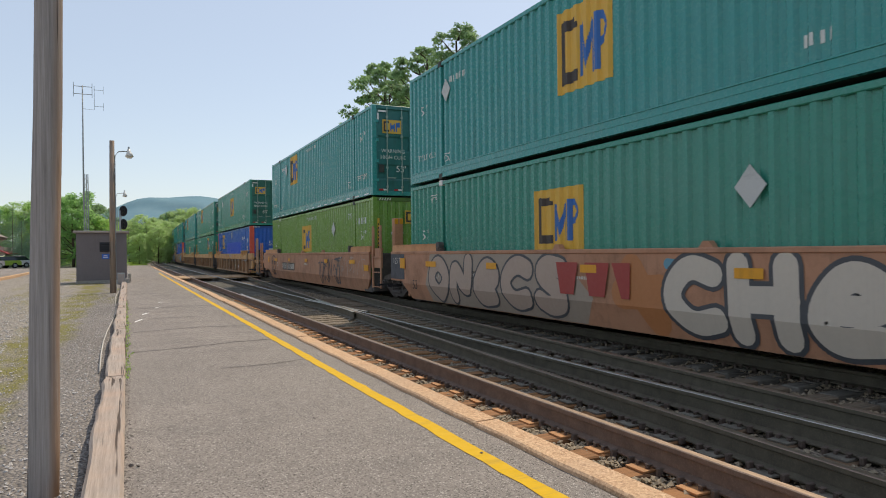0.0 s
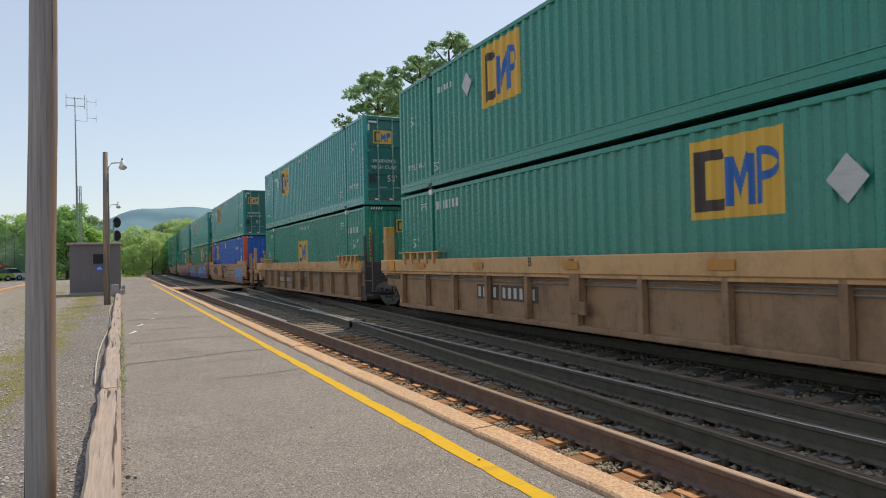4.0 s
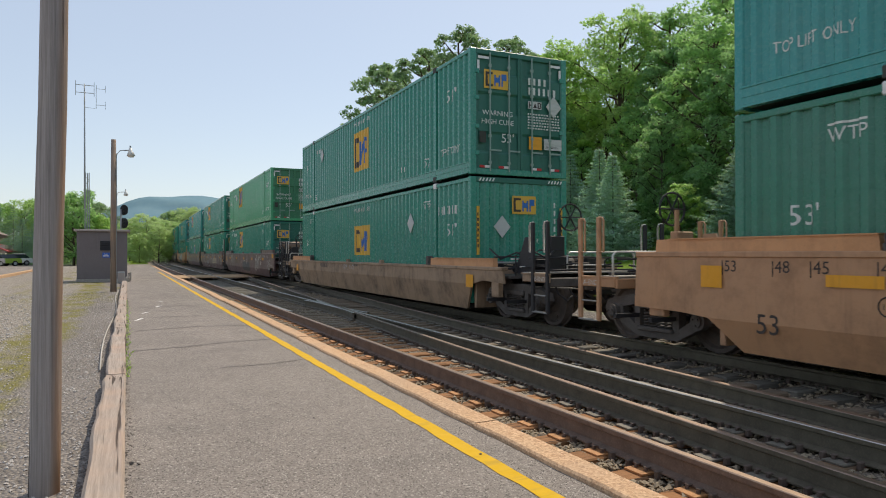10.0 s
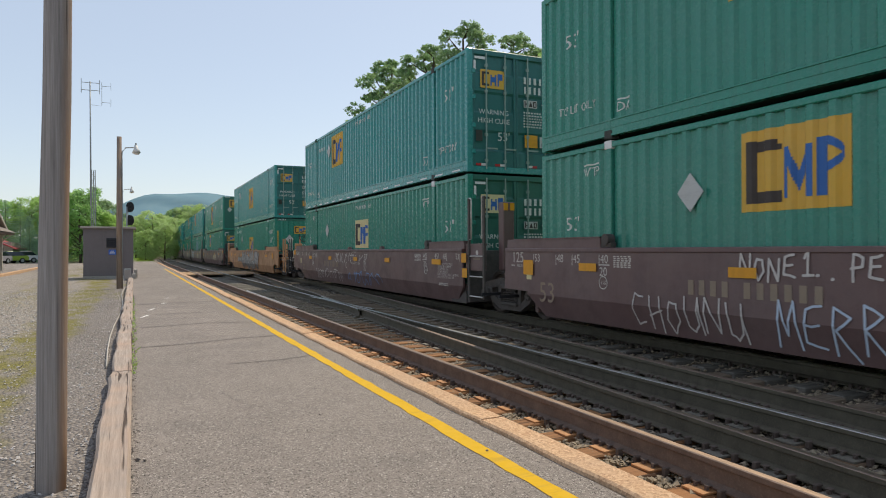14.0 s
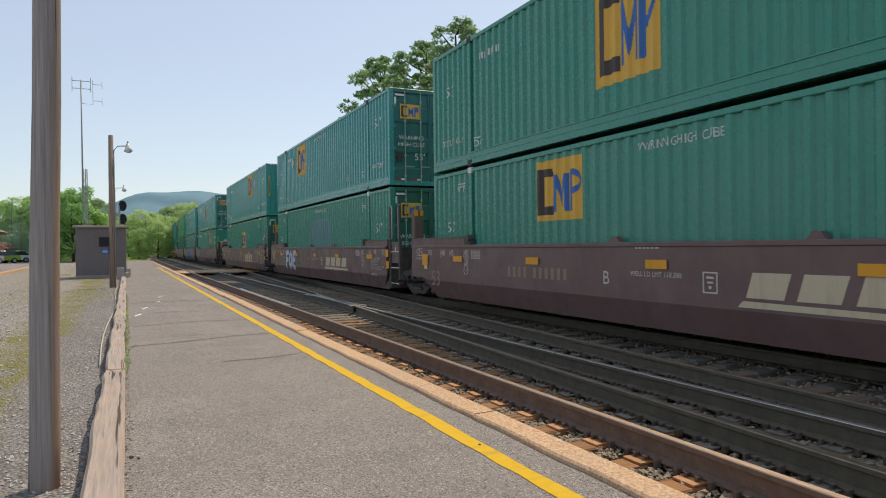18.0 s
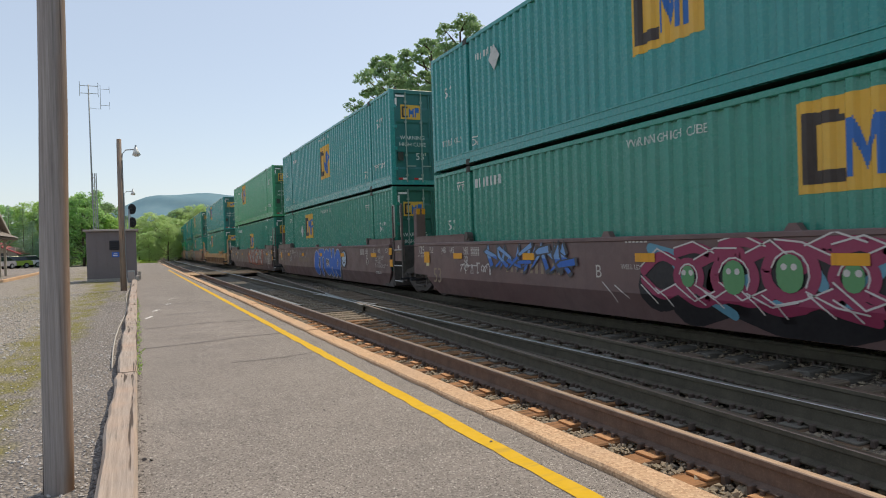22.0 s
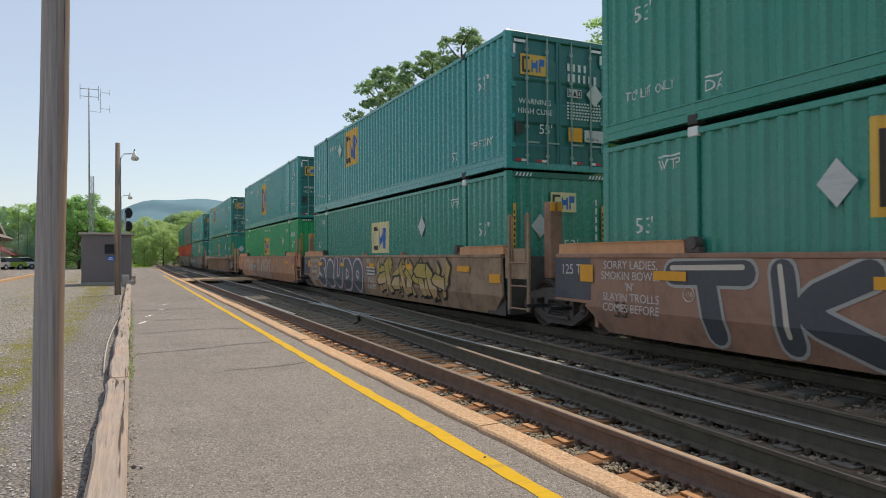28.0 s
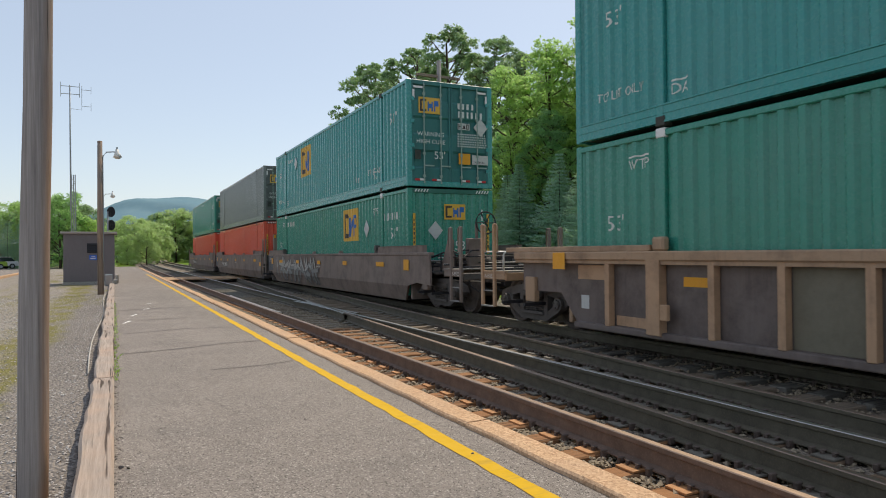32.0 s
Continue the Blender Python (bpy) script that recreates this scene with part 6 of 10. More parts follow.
def build_trees():
    green, dark, spring = M_LEAF, M_LEAF_DARK, M_LEAF_YELLOW
    lab = "leafy green deciduous tree on the bank behind the tracks"
    labd = "dense deciduous tree on the bank, shade in its dark leaves"
    laby = "yellow-green spring deciduous tree behind the tracks"
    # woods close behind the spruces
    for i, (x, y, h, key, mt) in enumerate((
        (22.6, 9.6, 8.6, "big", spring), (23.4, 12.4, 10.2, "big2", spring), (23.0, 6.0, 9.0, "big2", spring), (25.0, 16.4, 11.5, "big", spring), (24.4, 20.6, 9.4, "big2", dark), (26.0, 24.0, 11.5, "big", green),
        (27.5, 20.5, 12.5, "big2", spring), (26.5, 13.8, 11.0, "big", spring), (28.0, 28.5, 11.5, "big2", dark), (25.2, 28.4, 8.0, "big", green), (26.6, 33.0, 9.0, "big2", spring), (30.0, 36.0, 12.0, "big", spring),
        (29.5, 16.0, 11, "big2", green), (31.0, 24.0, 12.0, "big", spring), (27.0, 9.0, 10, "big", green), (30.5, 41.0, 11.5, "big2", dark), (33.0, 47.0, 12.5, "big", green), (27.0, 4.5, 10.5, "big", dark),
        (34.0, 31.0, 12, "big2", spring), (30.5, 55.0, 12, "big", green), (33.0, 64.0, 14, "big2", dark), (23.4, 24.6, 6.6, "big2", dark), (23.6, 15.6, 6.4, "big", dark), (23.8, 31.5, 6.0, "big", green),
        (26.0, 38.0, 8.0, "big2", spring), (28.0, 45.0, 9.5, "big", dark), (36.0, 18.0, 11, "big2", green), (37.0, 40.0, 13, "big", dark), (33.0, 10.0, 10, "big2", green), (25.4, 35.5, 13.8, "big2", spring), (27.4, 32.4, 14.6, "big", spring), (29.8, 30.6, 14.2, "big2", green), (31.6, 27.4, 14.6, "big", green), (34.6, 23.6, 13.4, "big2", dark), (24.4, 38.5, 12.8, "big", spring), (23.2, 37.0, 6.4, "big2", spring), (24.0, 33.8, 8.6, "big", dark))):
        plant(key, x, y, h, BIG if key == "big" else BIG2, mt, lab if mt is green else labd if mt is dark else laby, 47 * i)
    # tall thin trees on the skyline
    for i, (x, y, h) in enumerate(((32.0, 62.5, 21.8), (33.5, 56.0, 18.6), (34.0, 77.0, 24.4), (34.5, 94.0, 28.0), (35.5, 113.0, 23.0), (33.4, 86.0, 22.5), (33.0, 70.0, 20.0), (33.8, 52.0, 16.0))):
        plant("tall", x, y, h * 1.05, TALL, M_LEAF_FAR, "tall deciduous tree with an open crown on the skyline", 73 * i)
    for i, (x, y, h) in enumerate(((31.0, 45.5, 13.5), (32.0, 43.0, 14.5), (30.5, 40.5, 13.5))):
        bare_tree(x, y, h, 5 + i)
    # undergrowth
    for i in range(22):
        y = 4 + 3.6 * i
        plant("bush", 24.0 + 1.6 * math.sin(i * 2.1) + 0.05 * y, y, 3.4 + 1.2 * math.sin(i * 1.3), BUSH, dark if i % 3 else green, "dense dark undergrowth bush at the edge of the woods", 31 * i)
    sp = "blue-green spruce tree with drooping branches on the lawn"
    plant_spruce(1, 20.0, 24.2, 4.8, 1.9, M_NEEDLE, sp)
    plant_spruce(2, 20.6, 25.9, 5.3, 2.0, M_NEEDLE, sp)
    plant_spruce(3, 21.6, 29.6, 5.4, 2.0, M_NEEDLE, sp)
    plant_spruce(2, 20.7, 32.2, 4.9, 1.9, M_NEEDLE, sp, turn=70)
    plant_spruce(1, 21.4, 34.6, 4.6, 1.9, M_NEEDLE, sp, turn=130)
    # these three carry the shade of the trees in their darker needles
    plant_spruce(4, 20.6, 17.4, 4.9, 2.3, M_NEEDLE_DARK, "blue-green spruce tree with shade put into its needle colour")
    plant_spruce(5, 20.2, 13.8, 5.0, 2.4, M_NEEDLE_DARK, "blue-green spruce tree with shade put into its needle colour")
    plant_spruce(6, 19.6, 10.4, 4.6, 2.3, M_NEEDLE_DARK, "blue-green spruce tree with shade put into its needle colour")
    plant("sapling", 19.8, 19.9, 3.2, SAPLING, spring, "small bright green sapling on the lawn", 20)
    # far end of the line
    far = "green tree at the far end, haze put into its colour"
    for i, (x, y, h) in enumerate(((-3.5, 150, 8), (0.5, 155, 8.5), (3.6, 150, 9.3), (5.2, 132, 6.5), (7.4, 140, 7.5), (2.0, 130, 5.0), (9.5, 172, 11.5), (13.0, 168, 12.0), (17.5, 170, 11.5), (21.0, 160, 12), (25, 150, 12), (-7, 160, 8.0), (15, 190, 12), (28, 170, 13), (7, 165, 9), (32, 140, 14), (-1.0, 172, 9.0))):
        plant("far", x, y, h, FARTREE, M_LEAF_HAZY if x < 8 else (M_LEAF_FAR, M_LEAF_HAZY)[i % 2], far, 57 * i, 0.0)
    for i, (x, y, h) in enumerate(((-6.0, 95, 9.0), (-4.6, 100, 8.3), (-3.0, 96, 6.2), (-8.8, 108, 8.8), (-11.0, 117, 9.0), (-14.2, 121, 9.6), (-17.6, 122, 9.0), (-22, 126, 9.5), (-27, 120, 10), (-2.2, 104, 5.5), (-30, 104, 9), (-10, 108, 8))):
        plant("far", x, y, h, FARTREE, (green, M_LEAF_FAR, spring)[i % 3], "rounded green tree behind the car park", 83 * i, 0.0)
    for i, (x, y, h) in enumerate(((-9.4, 101, 5.0), (-10.9, 103, 6.6), (-12.6, 104, 6.2), (-14.4, 110, 8.2), (-16.4, 112, 8.8), (-18.6, 114, 9.0))):
        plant_spruce(10 + i, x, y, h, 2.9, M_NEEDLE_DARK, "dark spruce tree behind the car park", 0.0)


def build_hill():
    """The wooded ridge on the horizon, with the haze of distance put into its colour."""
    rng = random.Random(9)
    xs = list(range(-900, 3001, 20))
    rows = 14
    v, f = [], []
    def crest(x):
        base = 128 / (1 + math.exp(-(x + 85) / 42)) + 3.0 * math.sin(x * 0.021) + 2 * math.sin(x * 0.057)
        return max(2, base + 0.02 * min(0, x))
    for j in range(rows):
        t = j / (rows - 1)
        for x in xs:
            h = crest(x) * math.sin(t * math.pi / 2) ** 0.8
            v.append((x, 1250 + 260 * t + 12 * math.sin(x * 0.03 + j), h + rng.uniform(-0.9, 0.9) * (1 if j == rows - 1 else 0) - 6))
    w = len(xs)
    f = [(j * w + i, j * w + i + 1, (j + 1) * w + i + 1, (j + 1) * w + i) for j in range(rows - 1) for i in range(w - 1)]
    n = Nodes("hazed_ridge")
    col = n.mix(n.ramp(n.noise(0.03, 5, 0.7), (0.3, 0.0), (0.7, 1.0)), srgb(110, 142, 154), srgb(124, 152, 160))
    me = raw_mesh("backdrop", v, f)
    me.polygons.foreach_set("use_smooth", [True] * len(me.polygons))
    tagged(put("backdrop", me, n.done(col, 1.0, 0, 0.0)), "long wooded ridge on the horizon, haze in its blue-green colour", "hill", kind="structure")


build_poles()
build_shed()
build_signal()
build_antenna()
build_utility_poles()
build_west()
build_trees()
build_hill()


# ---- well cars ----
M_CAR = {}
M_CAR["tan"] = car_paint("car_tan", srgb(189, 141, 103), 0.6, 0.5, 0.55, srgb(116, 86, 64))
M_CAR["rust"] = car_paint("car_rust_pink", srgb(187, 134, 102), 0.65, 0.5, 0.55, srgb(112, 80, 60))
M_CAR["orange"] = car_paint("car_orange_tan", srgb(193, 143, 101), 0.6, 0.5, 0.5, srgb(130, 90, 59))
M_CAR["ribtan"] = car_paint("car_pale_tan", srgb(216, 168, 113), 0.6, 0.5, 0.5, srgb(109, 81, 59))
# dirt, and the shade of the sloping lower side, put in as heavier dark clouds
M_CAR["grey"] = car_paint("car_dull_tan", srgb(164, 134, 106), 0.65, 0.5, 0.8, srgb(76, 64, 54))
M_CAR["brown"] = car_paint("car_brown", srgb(111, 86, 84), 0.42, 0.5, 0.35, srgb(76, 60, 56))
M_CAR["dusk"] = car_paint("car_dark_grey", srgb(128, 111, 101), 0.65, 0.5, 0.5, srgb(66, 57, 52))
# sheets between the ribs: a darker, browner tan than the chord
M_CAR["ribsheet"] = car_paint("car_darker_tan_sheet", srgb(166, 128, 92), 0.7, 0.5, 0.7, srgb(80, 64, 52))
M_CAR["ribolive"] = car_paint("car_olive_sheet", srgb(116, 110, 92), 0.7, 0.5, 0.5, srgb(80, 74, 62))
M_CAR["ribdark"] = car_paint("car_dark_sheet", srgb(111, 98, 92), 0.7, 0.5, 0.7, srgb(66, 56, 52))
M_CAR["umber"] = car_paint("car_umber", srgb(160, 120, 97), 0.65, 0.5, 0.6, srgb(84, 66, 58))
M_CAR["guide"] = car_paint("car_guide_tan", srgb(212, 153, 105), 0.55, 0.4, 0.4, srgb(120, 86, 62))
M_CAR["ribpost"] = car_paint("car_post_tan", srgb(187, 149, 116), 0.65, 0.5, 0.5, srgb(90, 70, 58))
M_CAR["ribbrown"] = car_paint("car_rib_brown", srgb(174, 141, 111), 0.65, 0.5, 0.6, srgb(76, 59, 50))
M_TRUCK = mat_rust("truck_steel", srgb(98, 91, 86))
M_WHEEL = mat_rust("wheel_steel", srgb(92, 82, 75))
M_TREAD = plain("wheel_tread", srgb(150, 146, 142), 0.3, 0.9)
M_PIPE_PALE = paint("handrail_pale", srgb(198, 194, 186), 0.4, 0.2, 0.4)
M_TREAD = paint("worn_tread_steel", srgb(150, 142, 132), 0.45, 0.3, 0.5)
M_TANK = car_paint("tank_brown", srgb(142, 116, 98), 0.5, 0.5, 0.5, srgb(74, 60, 54))
M_BLACK = plain("black_iron", srgb(40, 38, 40), 0.6)
M_PIPE = paint("handrail_grey", srgb(138, 136, 132), 0.5, 0.2, 0.4)
M_HOSE = plain("rubber_hose", srgb(24, 24, 26), 0.7)


def side_x(z, crease=0.56):
    """How far out the smooth side stands at height z."""
    return -1.45 + (0.13 * (crease - z) / (crease - 0.16) if z < crease else 0.0)


def side_span(near, far):
    """Ends of the side's upper band: it carries on over the trucks but not past a short end."""
    return (-H - 1.68 if near == "coupled" else -H - 0.05, H + (1.68 if far == "coupled" else 1.15))


def smooth_side(near, far, top=1.42):
    y0, y1 = side_span(near, far)
    b0 = -H + 0.15 if near == "coupled" else -H - 0.05
    b1 = H - 0.15
    m = Mesher()
    t = 0.05
    k0 = 0.56 if top > 1.3 else 0.73
    up = [(y0, k0 + 0.06), (y0 + 0.05, top - 0.06), (y1 - 0.05, top - 0.06), (y1, k0 + 0.06), (y1 - 0.9 if far else y1, k0 + 0.04), (b1 + 0.45, k0), (b0 - (0.45 if near == "coupled" else 0), k0)]
    if near == "coupled":
        up.append((y0 + 0.85, k0 + 0.10))
    m.prism(up, 0, -1.45, -1.45 + t)
    s0 = 0.45 if near == "coupled" else 0.0
    lo = [(b0 - s0, k0), (b1 + 0.45, k0), (b1, 0.16), (b0 + (0 if near == "coupled" else 0.55), 0.16)]
    a = [(side_x(z, k0), y, z) for y, z in lo]
    c = [(side_x(z, k0) + t, y, z) for y, z in lo]
    m.poly(a).poly(c[::-1])
    for i in range(4):
        j = (i + 1) % 4
        m.poly([a[i], a[j], c[j], c[i]])
    return m.mesh("side_panel")


def ribbed_side(near, far, top):
    b0 = -H + 0.1 if near == "coupled" else -H - 0.05
    b1 = H - 0.1
    y0, y1 = side_span(near, far)
    m = Mesher()
    m.prism([(b0 - (0.5 if near == "coupled" else 0), 0.7), (y0 + 0.1, 0.7), (y0 + 0.1, top - 0.16), (y1 - 0.1, top - 0.16), (y1 - 0.1, 0.7), (b1 + 0.5, 0.7), (b1, 0.16), (b0, 0.16)], 0, -1.34, -1.31)
    return m.mesh("side_sheet")


def side_frame_mesh():
    """Cast side frame of a truck: heavy arched top chord, sloping lower chords, columns, spring seat and bearing boxes."""
    m = Mesher()
    x0, x1 = -1.12, -0.97
    m.prism([(-1.16, 0.50), (-1.1, 0.64), (-0.9, 0.70), (-0.4, 0.78), (0.4, 0.78), (0.9, 0.70), (1.1, 0.64), (1.16, 0.50), (1.02, 0.42), (0.84, 0.54), (0.40, 0.62), (-0.40, 0.62), (-0.84, 0.54), (-1.02, 0.42)], 0, x0, x1)
    m.prism([(-1.0, 0.46), (-0.84, 0.34), (-0.42, 0.13), (0.42, 0.13), (0.84, 0.34), (1.0, 0.46), (0.90, 0.56), (0.72, 0.46), (0.38, 0.26), (-0.38, 0.26), (-0.72, 0.46), (-0.90, 0.56)], 0, x0 + 0.01, x1 - 0.01)
    for y in (-0.46, 0.34):
        m.prism([(y, 0.22), (y + 0.12, 0.22), (y + 0.12, 0.66), (y, 0.66)], 0, x0 + 0.005, x1 - 0.005)
    m.box(x0 - 0.05, x1 + 0.05, -0.36, 0.36, 0.23, 0.29, 0.01)
    m.box(x0 - 0.03, x1 + 0.05, -0.33, 0.33, 0.56, 0.66, 0.015)
    for y in (-0.89, 0.89):
        m.box(x0 - 0.02, x1, y - 0.16, y + 0.16, 0.40, 0.60, 0.03)
        m.disc((x0 - 0.03, y, 0.46), 0.125, 0, 14, 0.12)
        m.disc((x0 - 0.10, y, 0.46), 0.085, 0, 12, 0.05)
        for k in range(3):
            a = 2.1 * k + 0.5
            m.disc((x0 - 0.13, y + 0.055 * math.cos(a), 0.46 + 0.055 * math.sin(a)), 0.016, 0, 6, 0.03)
    return m.mesh("side_frame")


def spring_mesh():
    """One coil of the spring nest."""
    return Mesher().tube([(0.062 * math.cos(i * 0.785), 0.062 * math.sin(i * 0.785), 0.0055 * i) for i in range(45)], 0.014, 5).mesh("spring", True)


def wheelset_meshes():
    body = Mesher()
    body.tube([(-1.02, 0, 0), (1.02, 0, 0)], 0.085, 10)
    for s in (-1, 1):
        n = 28
        k = len(body.v)
        full = [(0.86, 0.09), (0.84, 0.15), (0.80, 0.2), (0.79, 0.36), (0.83, 0.395), (0.83, 0.452), (0.72, 0.462), (0.715, 0.487), (0.69, 0.487), (0.685, 0.39), (0.72, 0.36), (0.74, 0.2), (0.68, 0.15), (0.67, 0.09)]
        for x, r in full:
            for j in range(n):
                a = 2 * math.pi * j / n
                body.v.append((s * x, r * math.cos(a), r * math.sin(a)))
        for i in range(len(full) - 1):
            for j in range(n):
                q = k + i * n
                body.f.append((q + j, q + (j + 1) % n, q + n + (j + 1) % n, q + n + j))
        # casting marks on the plate
        for j in range(3):
            a = 2 * math.pi * j / 3
            y, z = 0.28 * math.cos(a), 0.28 * math.sin(a)
            body.box(s * 0.80 - 0.012, s * 0.80 + 0.012, y - 0.03, y + 0.03, z - 0.03, z + 0.03)
    return body.mesh("wheelset")


WHEELS = {-1: [], 1: []}


def add_truck(car, y):
    """A two-axle truck centred at y under a car."""
    t = put("truck", cached("bolster", lambda: Mesher().box(-1.1, 1.1, -0.2, 0.2, 0.5, 0.72, 0.03).box(-0.2, 0.2, -0.25, 0.25, 0.7, 0.8, 0.02).mesh("truck")), M_TRUCK, car, pose(0, y, 0), "dark cast steel truck with two axles")
    f = cached("sideframe", side_frame_mesh)
    g = cached("sideframe2", lambda: mirrored(f, "side_frame"))
    put("side_frame", f, M_TRUCK, t)
    put("side_frame", g, M_TRUCK, t)
    for dy in (-0.22, -0.075, 0.075, 0.22):
        put("spring", cached("spring", spring_mesh), M_TRUCK, t, pose(-1.05, dy, 0.29))
    for s in (-1, 1):
        w = put("wheelset", cached("wheelset", wheelset_meshes), M_WHEEL, t, pose(0, s * 0.89, 0.46), "steel wheels on an axle")
        WHEELS[s].append(w)
        put("brake_shoe", cached("shoe", lambda: Mesher().box(-0.05, 0.05, -0.04, 0.04, -0.16, 0.16, 0.01).box(-0.81, 0.81, -0.03, 0.03, -0.04, 0.02).mesh("brake_shoe")), M_BLACK, t, pose(-0.76, s * 0.38, 0.46))


def ladder_mesh(z0, z1, w=0.42):
    m = Mesher()
    for y in (-w / 2, w / 2):
        m.tube([(0.06, y, z0), (0, y, z0 + 0.03), (0, y, z1 - 0.04), (0.06, y, z1)], 0.021, 6)
    k = int((z1 - z0) / 0.36)
    for i in range(k):
        z = z0 + 0.06 + (z1 - z0 - 0.3) * i / max(1, k - 1)
        m.tube([(0, -w / 2, z), (0, w / 2, z)], 0.015, 6)
    return m.mesh("ladder")


def cut(pts, z, above):
    """The part of a flat outline above or below height z."""
    out = []
    for i, (y1, z1) in enumerate(pts):
        y0, z0 = pts[i - 1]
        if (z0 >= z) != (z1 >= z):
            t = (z - z0) / (z1 - z0)
            out.append((y0 + (y1 - y0) * t, z))
        if (z1 >= z) == above:
            out.append((y1, z1))
    return out


def lay_flat(m, pts, lift):
    """One flat outline on the side, bent where the side bends."""
    pts = cut(cut(pts, 0.165, True), 1.395, False)
    for above in (True, False):
        q = cut(pts, 0.56, above)
        if len(q) > 2:
            m.poly([(side_x(z) - lift, y, z) for y, z in q])


def strokes(parent, lines, width, mat, lift, name, label):
    """Sprayed lines on the smooth side: thick ribbons with round joints. lines: lists of (y, z)."""
    m = Mesher()
    q = 0
    for pts in lines:
        for i, (y, z) in enumerate(pts):
            e = lift + 0.0003 * (q % 9)
            q += 1
            r = width / 2
            out = [(y + r * math.cos(a * math.pi / 6), z + r * math.sin(a * math.pi / 6)) for a in range(12)]
            lay_flat(m, out, e)
            if i:
                y2, z2 = pts[i - 1]
                l = math.hypot(y - y2, z - z2) or 1
                ny, nz = -(z - z2) / l * r, (y - y2) / l * r
                e2 = e + 0.00015
                lay_flat(m, [(y + ny, z + nz), (y2 + ny, z2 + nz), (y2 - ny, z2 - nz), (y - ny, z - nz)], e2)
    return tagged(put(name, m.mesh(name), mat, parent), label, kind="stuff")


GLYPHS = []          # simple strokes, each in a unit square
GLYPHS.append([[(0.9, 0.85), (0.5, 1.0), (0.12, 0.7), (0.1, 0.35), (0.45, 0.02), (0.9, 0.15)]])
GLYPHS.append([[(0.15, 0.0), (0.12, 1.0)], [(0.85, 0.0), (0.85, 1.0)], [(0.15, 0.5), (0.85, 0.52)]])
GLYPHS.append([[(0.85, 0.1), (0.3, 0.0), (0.1, 0.4), (0.4, 0.95), (0.85, 0.75), (0.8, 0.45), (0.15, 0.45)]])
GLYPHS.append([[(0.85, 0.9), (0.4, 1.0), (0.15, 0.75), (0.75, 0.4), (0.8, 0.12), (0.4, 0.0), (0.1, 0.15)]])
GLYPHS.append([[(0.1, 0.0), (0.45, 1.0), (0.9, 0.0)], [(0.25, 0.35), (0.75, 0.35)]])
GLYPHS.append([[(0.1, 0.0), (0.12, 1.0), (0.85, 0.05), (0.88, 1.0)]])
GLYPHS.append([[(0.5, 0.0), (0.12, 0.3), (0.12, 0.7), (0.5, 1.0), (0.88, 0.7), (0.88, 0.3), (0.5, 0.0)]])
GLYPHS.append([[(0.1, 0.05), (0.9, 0.95)], [(0.12, 0.95), (0.88, 0.02)]])
GLYPHS.append([[(0.15, 0.0), (0.15, 1.0), (0.7, 0.9), (0.75, 0.6), (0.2, 0.5), (0.85, 0.0)]])
GLYPHS.append([[(0.05, 0.95), (0.95, 0.98)], [(0.5, 0.95), (0.48, 0.0)]])
GLYPHS.append([[(0.1, 1.0), (0.35, 0.0), (0.55, 0.7), (0.75, 0.0), (0.95, 1.0)]])
GLYPHS.append([[(0.9, 0.95), (0.15, 0.9), (0.6, 0.5), (0.1, 0.1), (0.9, 0.05)]])
GLYPHS.append([[(0.12, 1.0), (0.12, 0.3), (0.5, 0.0), (0.88, 0.3), (0.88, 1.0)]])
GLYPHS.append([[(0.12, 0.0), (0.12, 1.0), (0.6, 0.95), (0.9, 0.6), (0.85, 0.25), (0.5, 0.02), (0.12, 0.0)]])
GLYPHS.append([[(0.9, 1.0), (0.12, 1.0), (0.12, 0.0), (0.9, 0.0)], [(0.12, 0.5), (0.75, 0.5)]])
GLYPHS.append([[(0.15, 1.0), (0.15, 0.0), (0.9, 0.02)]])
GLYPHS.append([[(0.1, 1.0), (0.5, 0.5), (0.9, 1.0)], [(0.5, 0.5), (0.5, 0.0)]])
GLYPHS.append([[(0.15, 0.95), (0.7, 1.0), (0.85, 0.75), (0.4, 0.52), (0.9, 0.3), (0.7, 0.02), (0.12, 0.05)]])
GLYPHS.append([[(0.88, 1.0), (0.2, 1.0), (0.16, 0.58), (0.7, 0.6), (0.9, 0.3), (0.65, 0.02), (0.12, 0.06)]])
GLYPHS.append([[(0.1, 0.0), (0.12, 1.0), (0.5, 0.45), (0.88, 1.0), (0.9, 0.0)]])
GLYPHS.append([[(0.5, 0.0), (0.5, 1.0)]])
GLYPHS.append([])
GLYPHS.append([[(0.12, 0.0), (0.12, 1.0), (0.9, 1.0)], [(0.12, 0.5), (0.7, 0.5)]])
GLYPHS.append([[(0.05, 1.0), (0.45, 0.0), (0.95, 1.0)]])
GLYPHS.append([[(0.15, 0.0), (0.15, 1.0)], [(0.9, 1.0), (0.2, 0.48), (0.92, 0.0)]])


def glyph_lines(y_far, y_near, z0, z1, count, seed, spread=0.0, order=None):
    rng = random.Random(seed)
    w = (y_far - y_near) / count
    res = []
    for i in range(count):
        g = GLYPHS[order[i % len(order)] if order else rng.randrange(len(GLYPHS))]
        lean = rng.uniform(-0.15, 0.15)
        for st in g:
            res.append([(y_far - w * (i + 0.08 + 0.84 * (u + lean * (v - 0.5))) + rng.uniform(-0.02, 0.02) * w, z0 + (z1 - z0) * (0.08 + 0.84 * v) + rng.uniform(-spread, spread)) for u, v in st])
    return res


def spray(name, c):
    return paint("spray_" + name, c, 0.5, 0.2, 0.2, shade(c, 0.6))


